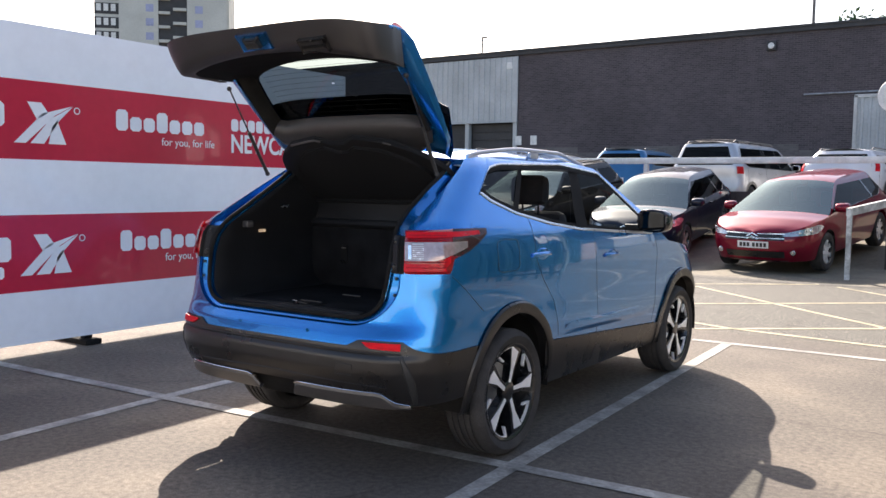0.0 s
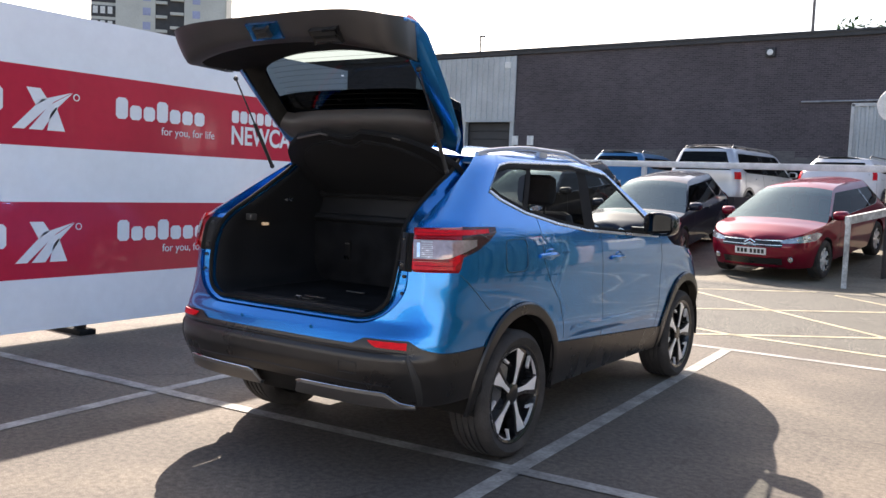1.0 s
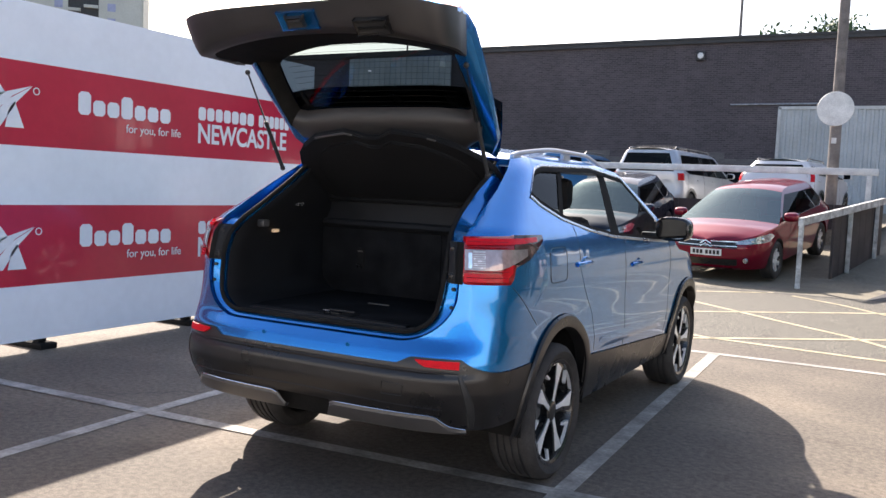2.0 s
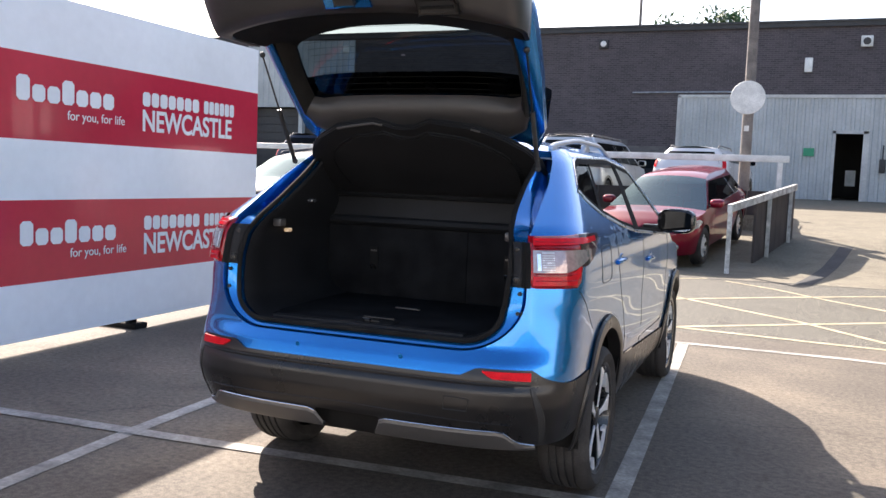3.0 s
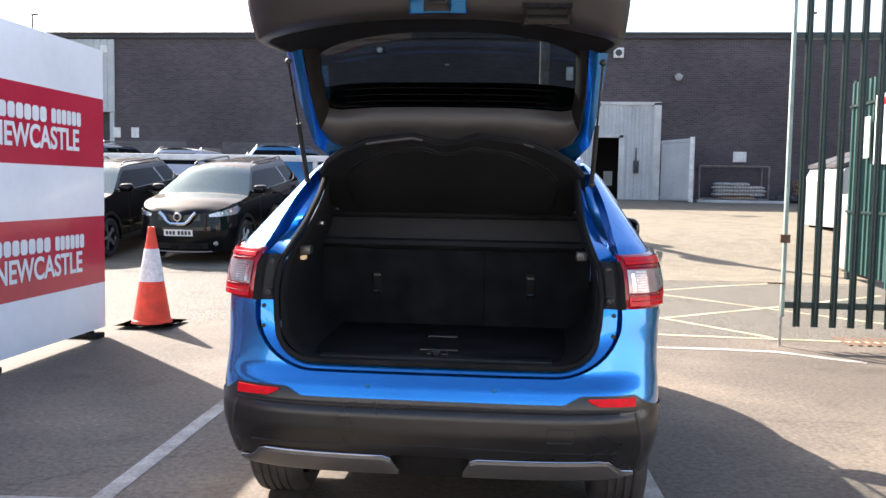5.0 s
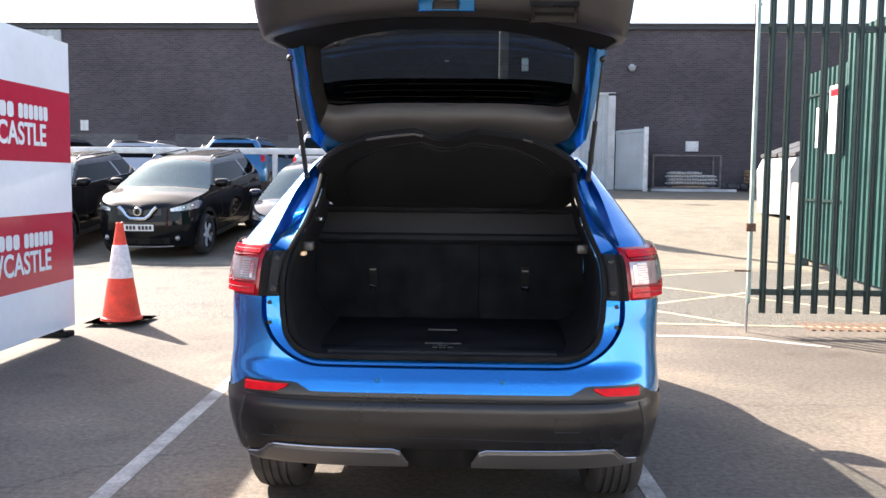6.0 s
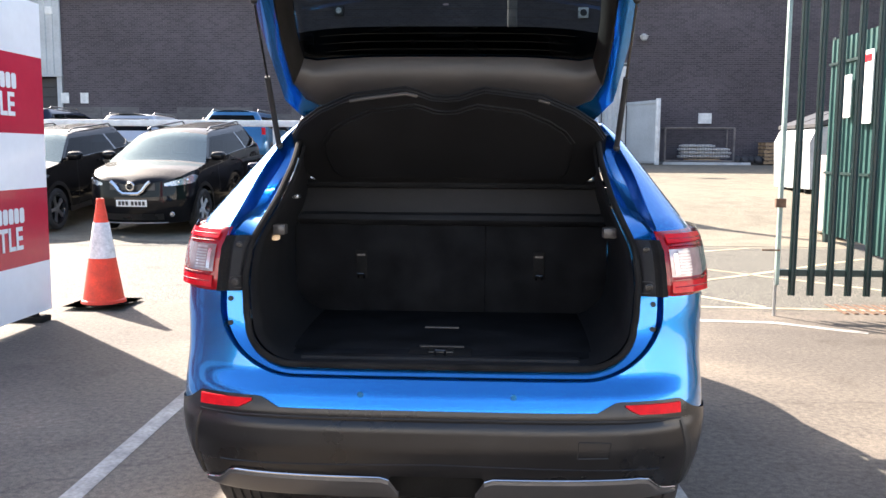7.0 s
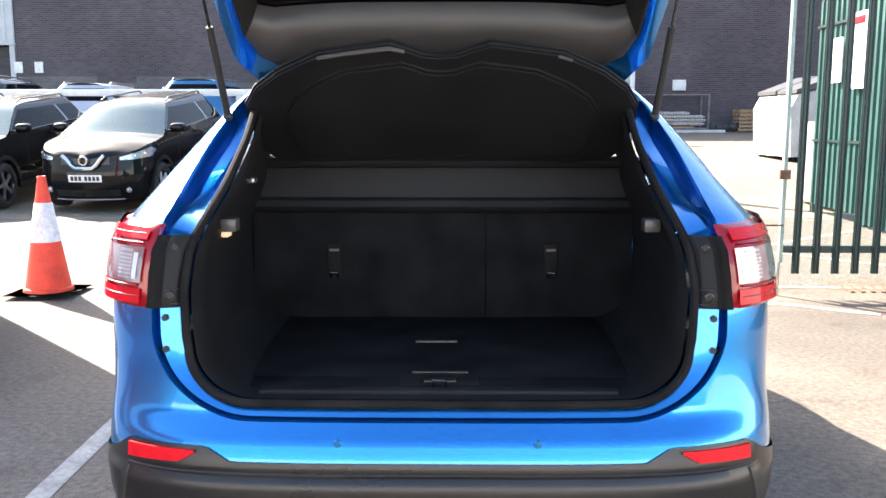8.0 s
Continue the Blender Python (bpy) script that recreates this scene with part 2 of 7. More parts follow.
def ground_material():
    """Smooth tan tarmac in the bays, coarser grey chippings across the box, pale worn surface in the yard."""
    m = bpy.data.materials.new("tarmac")
    m.use_nodes = True
    n, l = m.node_tree.nodes, m.node_tree.links
    b = n["Principled BSDF"]
    b.inputs["Roughness"].default_value = 0.85
    b.inputs["Specular IOR Level"].default_value = 0.3
    co, sp = n.new("ShaderNodeTexCoord"), n.new("ShaderNodeSeparateXYZ")
    l.new(co.outputs["Object"], sp.inputs["Vector"])

    def noise_of(scale, detail=6):
        t = n.new("ShaderNodeTexNoise")
        t.inputs["Scale"].default_value, t.inputs["Detail"].default_value = scale, detail
        l.new(co.outputs["Object"], t.inputs["Vector"])
        return t

    def ranged(out, a, c, lo, hi):
        r = n.new("ShaderNodeMapRange")
        for k, v in zip(("From Min", "From Max", "To Min", "To Max"), (a, c, lo, hi)):
            r.inputs[k].default_value = v
        l.new(out, r.inputs["Value"])
        return r.outputs["Result"]

    def mixed(fac, c1, c2, blend="MIX"):
        x = n.new("ShaderNodeMixRGB")
        x.blend_type = blend
        if isinstance(fac, float):
            x.inputs["Fac"].default_value = fac
        else:
            l.new(fac, x.inputs["Fac"])
        for k, c in (("Color1", c1), ("Color2", c2)):
            if isinstance(c, tuple):
                x.inputs[k].default_value = (*c, 1)
            else:
                l.new(c, x.inputs[k])
        return x.outputs["Color"]

    big, mid, fine, grit = noise_of(0.35), noise_of(2.2, 8), noise_of(30, 4), noise_of(140, 3)
    vor = n.new("ShaderNodeTexVoronoi")
    vor.inputs["Scale"].default_value = 75
    l.new(co.outputs["Object"], vor.inputs["Vector"])
    bay = mixed(ranged(big.outputs["Fac"], 0.35, 0.65, 0, 1), (0.100, 0.084, 0.070), (0.172, 0.144, 0.114))
    rough = mixed(ranged(vor.outputs["Distance"], 0.1, 0.6, 0, 1), (0.27, 0.247, 0.200), (0.065, 0.060, 0.052))
    yard = mixed(ranged(mid.outputs["Fac"], 0.35, 0.65, 0, 1), (0.166, 0.143, 0.107), (0.222, 0.196, 0.145))
    wob = n.new("ShaderNodeMath")
    wob.operation = "MULTIPLY_ADD"
    l.new(mid.outputs["Fac"], wob.inputs[0])
    wob.inputs[1].default_value = 0.25
    l.new(sp.outputs["Y"], wob.inputs[2])
    dust = noise_of(0.9, 9)
    bay = mixed(1.0, bay, mixed(ranged(dust.outputs["Fac"], 0.50, 0.66, 0, 1), (0.95, 0.95, 0.95), (1.28, 1.26, 1.22)), "MULTIPLY")
    warp = n.new("ShaderNodeVectorMath")
    warp.operation = "MULTIPLY_ADD"
    l.new(mid.outputs["Color"], warp.inputs[0])
    warp.inputs[1].default_value = (0.5, 0.5, 0.5)
    l.new(co.outputs["Object"], warp.inputs[2])
    crack = n.new("ShaderNodeTexVoronoi")
    crack.feature = "DISTANCE_TO_EDGE"
    crack.inputs["Scale"].default_value = 0.24
    l.new(warp.outputs["Vector"], crack.inputs["Vector"])
    bay = mixed(ranged(crack.outputs["Distance"], 0.001, 0.004, 0.3, 0.0), bay, (0.045, 0.040, 0.036))
    col = mixed(ranged(wob.outputs["Value"], 5.75, 6.0, 0, 1), bay, rough)
    col = mixed(ranged(wob.outputs["Value"], 10.7, 10.85, 0, 1), col, yard)
    col = mixed(0.8, col, mixed(ranged(fine.outputs["Fac"], 0.3, 0.7, 0, 1), (0.62, 0.62, 0.62), (1.32, 1.32, 1.32)), "MULTIPLY")
    col = mixed(0.7, col, mixed(ranged(grit.outputs["Fac"], 0.3, 0.7, 0, 1), (0.5, 0.5, 0.5), (1.45, 1.45, 1.45)), "MULTIPLY")
    stain = mixed(ranged(mid.outputs["Fac"], 0.58, 0.75, 0, 1), (1.0, 1.0, 1.0), (0.72, 0.70, 0.68))
    col = mixed(1.0, col, stain, "MULTIPLY")
    l.new(col, b.inputs["Base Color"])
    bp = n.new("ShaderNodeBump")
    bp.inputs["Strength"].default_value, bp.inputs["Distance"].default_value = 0.35, 0.008
    l.new(grit.outputs["Fac"], bp.inputs["Height"])
    l.new(bp.outputs["Normal"], b.inputs["Normal"])
    return m


BRICK, TARMAC = brick_material("dark_brick", (0.052, 0.042, 0.050), (0.082, 0.067, 0.076)), ground_material()
GREYBRICK = brick_material("grey_brick", (0.095, 0.088, 0.090), (0.135, 0.125, 0.125))


# ---- building helpers ----
def mesh_of(name, bm, material, smooth=True, angle=35):
    me = bpy.data.meshes.new(name)
    bm.normal_update()
    bm.to_mesh(me)
    bm.free()
    mats = material if isinstance(material, (list, tuple)) else [material]
    for k in mats:
        me.materials.append(k)
    if smooth:
        me.shade_smooth()
        me.set_sharp_from_angle(angle=radians(angle))
    return me


def thing(name, label, category, m=None, group="", kind=""):
    ob = new(name)
    ob.empty_display_size = 0.1
    if m is not None:
        ob.matrix_basis = m
    return tagged(ob, label, category, group, kind)


def part(name, bm, material, parent, label="", smooth=True, angle=35, m=None):
    ob = new(name, mesh_of(name, bm, material, smooth, angle))
    ob.parent = parent
    if m is not None:
        ob.matrix_basis = m
    return tagged(ob, label)


def solo(name, bm, material, label, category, m=None, group="", kind="", smooth=True):
    ob = new(name, mesh_of(name, bm, material, smooth))
    if m is not None:
        ob.matrix_basis = m
    return tagged(ob, label, category, group, kind)


def box(bm, x0, x1, y0, y1, z0, z1, m=None, bevel=0.0):
    r = bmesh.ops.create_cube(bm, size=1.0)
    vs = r["verts"]
    for v in vs:
        v.co = Vector((x0 + (v.co.x + 0.5) * (x1 - x0), y0 + (v.co.y + 0.5) * (y1 - y0), z0 + (v.co.z + 0.5) * (z1 - z0)))
        if m is not None:
            v.co = m @ v.co
    if bevel:
        es = list({e for v in vs for e in v.link_edges})
        bmesh.ops.bevel(bm, geom=es, offset=bevel, segments=2, profile=0.5, affect="EDGES")


def boxed(*args, **kw):
    bm = bmesh.new()
    box(bm, *args, **kw)
    return bm


def tube(bm, pts, r, seg=10, closed=False, caps=True, r1=None):
    """A round bar along the points; r1 tapers it."""
    pts = [Vector(p) for p in pts]
    rings = []
    n = len(pts)
    side = None
    for i, p in enumerate(pts):
        a = pts[(i - 1) % n] if (closed or i > 0) else p
        c = pts[(i + 1) % n] if (closed or i < n - 1) else p
        d = (c - a).normalized()
        if side is None:
            side = d.orthogonal().normalized()
        side = (side - d * side.dot(d)).normalized()
        up = d.cross(side)
        rr = r if r1 is None else r + (r1 - r) * i / max(1, n - 1)
        rings.append([bm.verts.new(p + (side * math.cos(k * 2 * math.pi / seg) + up * math.sin(k * 2 * math.pi / seg)) * rr) for k in range(seg)])
    for i in range(n if closed else n - 1):
        A, B = rings[i], rings[(i + 1) % n]
        for k in range(seg):
            bm.faces.new((A[k], A[(k + 1) % seg], B[(k + 1) % seg], B[k]))
    if caps and not closed:
        bm.faces.new(list(reversed(rings[0])))
        bm.faces.new(rings[-1])


def lathe(bm, prof, seg=48, m=None, close=False):
    """Turns (radius, height) pairs about z."""
    rings = []
    for r, h in prof:
        rings.append([bm.verts.new((r * math.cos(k * 2 * math.pi / seg), r * math.sin(k * 2 * math.pi / seg), h)) for k in range(seg)])
    if close:
        rings.append(rings[0])
    for A, B in zip(rings, rings[1:]):
        for k in range(seg):
            bm.faces.new((A[k], A[(k + 1) % seg], B[(k + 1) % seg], B[k]))
    if m is not None:
        for ring in (rings[:-1] if close else rings):
            for v in ring:
                v.co = m @ v.co


def prism(bm, outline, y0, y1, m=None):
    """An outline of (x, z) pairs, pushed from y0 to y1."""
    A = [bm.verts.new((x, y0, z)) for x, z in outline]
    B = [bm.verts.new((x, y1, z)) for x, z in outline]
    n = len(A)
    bm.faces.new(A)
    bm.faces.new(list(reversed(B)))
    for k in range(n):
        bm.faces.new((A[k], B[k], B[(k + 1) % n], A[(k + 1) % n]))
    if m is not None:
        for v in A + B:
            v.co = m @ v.co
    bmesh.ops.recalc_face_normals(bm, faces=list({f for v in A for f in v.link_faces}))


def grid(bm, rows, mat_index=0, flip=False):
    """Quads through rows of points of one length."""
    vs = [[bm.verts.new(p) for p in row] for row in rows]
    for A, B in zip(vs, vs[1:]):
        for k in range(len(A) - 1):
            q = (A[k], A[k + 1], B[k + 1], B[k])
            if len({tuple(round(c, 5) for c in v.co) for v in q}) < 3:
                continue
            f = bm.faces.new(tuple(reversed(q)) if flip else q)
            f.material_index = mat_index
    return vs


def lettering(body, size, m, material, parent, align="LEFT", depth=0.001, squeeze=1.0, bold=0.0):
    cu = bpy.data.curves.new("words", "FONT")
    cu.body, cu.size, cu.align_x, cu.extrude, cu.offset = body, size, align, depth, bold
    tmp = bpy.data.objects.new("words", cu)
    scene.collection.objects.link(tmp)
    bpy.context.view_layer.update()
    me = bpy.data.meshes.new_from_object(tmp.evaluated_get(bpy.context.evaluated_depsgraph_get()))
    bpy.data.objects.remove(tmp)
    me.materials.clear()
    me.materials.append(material)
    ob = new("lettering", me)
    ob.parent = parent
    ob.matrix_basis = m @ Matrix.Diagonal((squeeze, 1, 1, 1))
    return ob


# ---- ground ----
RISE_Y, RISE_Z = [5, 9, 12, 13, 14, 15.2, 16.5, 24, 32, 60, 700], [0, 0.06, 0.10, 0.15, 0.27, 0.45, 0.56, 0.88, 1.15, 1.6, 3.0]


def gz(y):
    return float(np.interp(y, RISE_Y, RISE_Z))


bm = bmesh.new()
xs = [-600, -120, -40, -20, -10, -5, 0, 5, 10, 20, 40, 120, 600]
ys = [-400, -60, -20, -8, -3, 0, 3] + [5 + 0.5 * k for k in range(56)] + [34, 40, 50, 60, 120, 300, 700]
grid(bm, [[(x, y, gz(y)) for x in xs] for y in ys])
solo("ground", bm, TARMAC, "worn tan tarmac of a car park rising gently to the yard", "ground", kind="structure")


def strip(bm, x0, y0, x1, y1, w, up=0.004):
    """A painted line that follows the ground."""
    d = Vector((x1 - x0, y1 - y0, 0))
    s = Vector((-d.y, d.x, 0)).normalized() * w / 2
    n = max(1, int(d.length / 0.25))
    rows = []
    for k in range(n + 1):
        p = Vector((x0, y0, 0)) + d * k / n
        wob = 1 + 0.06 * noise.noise((p.x * 6, p.y * 6, 3))
        a, c = p - s * wob, p + s * wob
        rows.append([(a.x, a.y, gz(a.y) + up), (c.x, c.y, gz(c.y) + up)])
    grid(bm, rows, flip=True)


def line(name, pts, w, material, label, up=0.004):
    bm = bmesh.new()
    for a, c in zip(pts, pts[1:]):
        strip(bm, *a, *c, w, up)
    solo(name, bm, material, label, "road marking", kind="structure", smooth=False)


line("bay_line", [(0.84, 5.08), (1.01, 0.74), (1.06, -0.3), (1.12, -2.6)], 0.10, LINEPAINT, "worn white bay line on tan tarmac")
line("bay_line", [(-1.72, 5.0), (-1.62, 0.57), (-1.50, -1.4)], 0.10, LINEPAINT, "worn white bay line beside the parked car")
line("cross_line", [(-3.62, 0.455), (-1.62, 0.57), (1.01, 0.74), (3.2, 0.88)], 0.10, LINEPAINT, "worn white line across the bay ends", 0.006)
line("edge_line", [(0.5, 5.10), (1.10, 5.12), (2.18, 5.15), (2.75, 5.10), (3.4, 4.7)], 0.09, LINEPAINT, "thin white line along the gateway")

# yellow box hatching in the gateway
for pts in ([(-1.2, 6.35), (0.16, 6.08), (0.61, 5.94), (2.1, 5.81), (3.6, 5.76), (5.4, 5.7)], [(-1.5, 8.95), (-0.92, 9.4), (0.59, 10.48)],
            [(0.33, 5.70), (1.95, 6.90), (3.49, 8.01), (5.4, 9.5)], [(-1.0, 6.9), (0.54, 8.06), (1.68, 8.96), (3.22, 10.08), (4.14, 10.59)],
            [(-0.82, 9.16), (0.54, 8.06), (1.17, 7.55), (1.84, 7.03), (2.9, 5.85)], [(0.87, 10.30), (1.57, 9.75), (2.25, 8.98), (2.89, 8.42), (3.45, 7.87), (5.4, 6.1)]):
    line("box_line", pts, 0.075, YELLOWLINE, "faded yellow hatching on coarse tarmac")
line("joint_line", [(-6.0, 10.0), (0.2, 10.35), (1.84, 10.62), (4.19, 10.82), (5.5, 10.8)], 0.045, JOINTSHADE, "dark sealed joint across the tarmac")
# A shadow cast across the yard, painted as a dark strip on the ground.
line("painted_shadow", [(1.95, 10.62), (2.75, 15.0)], 0.24, JOINTSHADE, "dark painted strip standing in for a cast shadow in the yard")


bm = bmesh.new()
grid(bm, [[(x, y, max(gz(y) + 0.004, 0.90)) for x in (-45, -30, -15, 0, 1.62)] for y in (16.6, 18, 20, 22, 24, 24.6, 25.2, 28, 31.98)])
box(bm, -45, 1.62, 16.58, 16.62, 0.2, 0.895)
solo("terrace", bm, TARMAC, "raised parking terrace behind the low dark wall", "ground", kind="structure", smooth=False)

# ---- far wall ----
WY = 32.0
wall = thing("wall_north", "long dark brick warehouse wall with a flat parapet", "wall", kind="structure")
bm = bmesh.new()
for x0, x1, z0, z1 in ((-62, -22.6, 0.2, 7.5), (-22.6, -16.9, 4.5, 7.5), (-16.9, -2.55, 0.2, 7.5), (-2.55, 5.6, 4.95, 7.5), (5.6, 46, 0.2, 7.5)):
    box(bm, x0, x1, WY, WY + 0.4, z0, z1)
part("brickwork", bm, BRICK, wall, smooth=False)
bm = bmesh.new()
for k in range(9):
    box(bm, -16.9 + 1.55 * k, -16.9 + 1.55 * k + 1.53, WY - 0.02, WY, 0.9, 3.25 - 0.25 * (k % 3 == 2))
part("lower_courses", bm, GREYBRICK, wall, "paler grey painted lower brick courses", smooth=False)
bm = bmesh.new()
box(bm, -62, 46, WY - 0.12, WY + 0.5, 7.5, 7.70)
box(bm, -62, 46, WY - 0.16, WY + 0.5, 7.66, 7.74)
part("parapet", bm, COPING, wall, smooth=False)
bm = bmesh.new()
box(bm, -62, 46, WY + 0.5, WY + 30, 7.0, 7.2)
box(bm, -62, 46, WY + 5.5, WY + 5.7, 0.5, 7.1)
part("roof_deck", bm, COPING, wall, smooth=False)


def ribbed(bm, x0, x1, y, z0, z1, pitch=0.2, depth=0.035):
    """Profiled sheet facing -y."""
    n = int((x1 - x0) / pitch)
    top, bot = [], []
    for k in range(n):
        a = x0 + (x1 - x0) * k / n
        p = (x1 - x0) / n
        for f, d in ((0, 0), (0.5, 0), (0.6, depth), (0.9, depth)):
            bot.append((a + f * p, y - d, z0))
            top.append((a + f * p, y - d, z1))
    bot.append((x1, y, z0)), top.append((x1, y, z1))
    grid(bm, [bot, top])


clad = thing("loading_bay", "light grey ribbed cladding over a dark loading bay", "facade", kind="structure")
bm = bmesh.new()
ribbed(bm, -22.6, -16.9, WY - 0.05, 4.5, 7.45, 0.3, 0.05)
box(bm, -22.6, -16.9, WY - 0.1, WY + 0.1, 4.44, 4.52)
part("cladding_sheet", bm, GREYCLAD, clad, smooth=False)
for x in (-22.5, -19.7, -17.05):
    part("door_post", boxed(x - 0.1, x + 0.1, WY - 0.02, WY + 0.25, 0.9, 4.44), GREYCLAD, clad)
for x0, x1 in ((-22.4, -19.8), (-19.6, -17.15)):
    bm = bmesh.new()
    for k in range(9):
        box(bm, x0, x1, WY + 0.30, WY + 0.34, 1.0 + 0.38 * k, 1.36 + 0.38 * k)
    part("roller_door", bm, COPING, clad)
bm = boxed(-17.5, -17.2, WY - 0.12, WY - 0.02, 6.9, 7.2, bevel=0.02)
part("flood_lamp", bm, WHITESTEEL, clad)

shed = thing("shed_front", "pale grey ribbed infill front with an open doorway", "facade", kind="structure")
bm = bmesh.new()
ribbed(bm, -2.55, 3.12, WY - 0.05, 1.1, 4.95, 0.26, 0.04)
ribbed(bm, 4.04, 5.6, WY - 0.05, 1.1, 4.95, 0.26, 0.04)
ribbed(bm, 3.12, 4.04, WY - 0.05, 3.64, 4.95, 0.26, 0.04)
part("ribbed_sheet", bm, GREYCLAD, shed, smooth=False)
bm = bmesh.new()
for a in ((-2.62, -2.5, 1.1, 4.98), (5.38, 5.66, 1.1, 4.98), (-2.6, 5.66, 4.9, 5.02), (3.02, 3.12, 1.1, 3.7), (4.04, 4.24, 1.1, 3.7), (3.02, 4.2, 3.6, 3.72)):
    box(bm, a[0], a[1], WY - 0.13, WY - 0.03, a[2], a[3])
part("frame_trim", bm, PALECONC, shed, smooth=False)
bm = bmesh.new()
box(bm, 3.62, 3.98, WY + 1.6, WY + 1.64, 1.7, 2.3)
part("far_window", bm, WHITESTEEL, shed)
part("green_sign", boxed(2.05, 2.42, WY - 0.14, WY - 0.11, 2.75, 3.05), SIGNGREEN, shed)
bm = bmesh.new()
box(bm, 4.62, 4.82, WY - 0.2, WY - 0.1, 2.2, 2.7, bevel=0.02)
tube(bm, [(4.72, WY - 0.14, 2.7), (4.72, WY - 0.14, 3.2)], 0.025, 6)
part("fuse_box", bm, COPING, shed)
leaf = thing("yard_gate_leaf", "open pale grey gate leaf standing out from the wall", "gate", pose(5.7, WY - 0.1, 1.1, 0, 0, -66), kind="structure")
bm = bmesh.new()
box(bm, 0, 2.0, 0.0, 0.06, 0.05, 2.4, bevel=0.01)
part("leaf_sheet", bm, GREYCLAD, leaf)
for z in (0.12, 2.28):
    part("leaf_rail", boxed(0.0, 2.0, -0.03, -0.002, z, z + 0.06), GREYCLAD, leaf)
part("leaf_post", boxed(2.0, 2.12, -0.05, 0.09, 0, 2.45, bevel=0.01), WHITESTEEL, leaf)

for x, z, s in ((3.92, 6.94, 0.4), (-5.65, 7.03, 0.36), (-30, 6.9, 0.36)):
    v = thing("wall_flood_lamp", "small square floodlight in a pale frame on the brick wall", "wall lamp")
    bm = bmesh.new()
    box(bm, x - s / 2, x + s / 2, WY - 0.14, WY, z - s / 2, z + s / 2, bevel=0.03)
    part("housing", bm, WHITESTEEL if x > 0 else COPING, v)
    bm = bmesh.new()
    lathe(bm, [(0.0, 0.03), (s * 0.28, 0.02), (s * 0.33, 0)], 20, pose(x, WY - 0.14, z, 90))
    part("lens", bm, COPING if x > 0 else WHITESTEEL, v)
solo("alarm_box", boxed(1.88, 2.16, WY - 0.12, WY, 5.85, 6.38, bevel=0.03), WHITESTEEL, "white plastic alarm box on the brick wall", "alarm box")
v = thing("dome_camera", "grey dome camera on a bracket on the brick wall", "camera")
bm = bmesh.new()
lathe(bm, [(0.0, -0.14), (0.1, -0.1), (0.15, 0), (0.17, 0.08), (0.06, 0.12), (0, 0.12)], 16, pose(6.26, WY - 0.25, 5.97))
part("dome", bm, GREYCLAD, v)
part("bracket", boxed(6.2, 6.32, WY - 0.25, WY, 6.05, 6.13), GREYCLAD, v)
bm = bmesh.new()
tube(bm, [(-4.4, WY - 0.06, 5.1), (-0.4, WY - 0.06, 5.12)], 0.035, 8)
tube(bm, [(-0.5, WY - 0.06, 5.12), (-0.5, WY - 0.06, 5.25)], 0.035, 8)
solo("wall_pipe", bm, STEEL, "thin galvanised conduit along the brick wall", "pipe")
for x in (-17.0, -16.2):
    solo("wall_sign", boxed(x, x + 0.32, WY - 0.04, WY, 3.38, 3.80), WHITESTEEL, "small safety notice on the brick wall", "sign")
solo("wall_sign", boxed(8.5, 9.0, WY - 0.1, WY, 2.7, 3.1), WHITESTEEL, "small white notice above the caged store", "sign")


# ---- yard: store cage, sacks, pallets, bin ----
v = thing("store_cage", "grey steel mesh cage against the brick wall", "cage")
bm = bmesh.new()
for x in (7.0, 9.6):
    for y in (WY - 1.2, WY - 0.15):
        tube(bm, [(x, y, 1.1), (x, y, 2.5)], 0.035, 6)
for z in (1.25, 2.5):
    for y in (WY - 1.2, WY - 0.15):
        tube(bm, [(7.0, y, z), (9.6, y, z)], 0.03, 6)
    for x in (7.0, 9.6):
        tube(bm, [(x, WY - 1.2, z), (x, WY - 0.15, z)], 0.03, 6)
part("cage_frame", bm, POLEMAT, v)
bm = bmesh.new()
for k in range(27):
    tube(bm, [(7.0 + 0.1 * k, WY - 1.2, 1.1), (7.0 + 0.1 * k, WY - 1.2, 2.5)], 0.004, 4)
for k in range(14):
    tube(bm, [(7.0, WY - 1.2, 1.15 + 0.1 * k), (9.6, WY - 1.2, 1.15 + 0.1 * k)], 0.004, 4)
part("mesh_panel", bm, COPING, v)
solo("concrete_plinth", boxed(6.9, 10.2, WY - 1.4, WY - 0.02, 1.05, 1.2, bevel=0.02), PALECONC, "low concrete plinth along the wall", "plinth", kind="structure")


def sack(x, y, z, rz):
    bm = bmesh.new()
    bmesh.ops.create_uvsphere(bm, u_segments=14, v_segments=8, radius=1)
    for q in bm.verts:
        c = q.co
        q.co = Vector((math.copysign(abs(c.x) ** 0.6, c.x) * 0.38, math.copysign(abs(c.y) ** 0.6, c.y) * 0.24, c.z * 0.075 + 0.012 * noise.noise(c * 3)))
    return solo("sack", bm, BAG, "pale plastic sack stacked on a pallet", "sack", pose(x, y, z, 0, 0, rz), "stacked sacks")


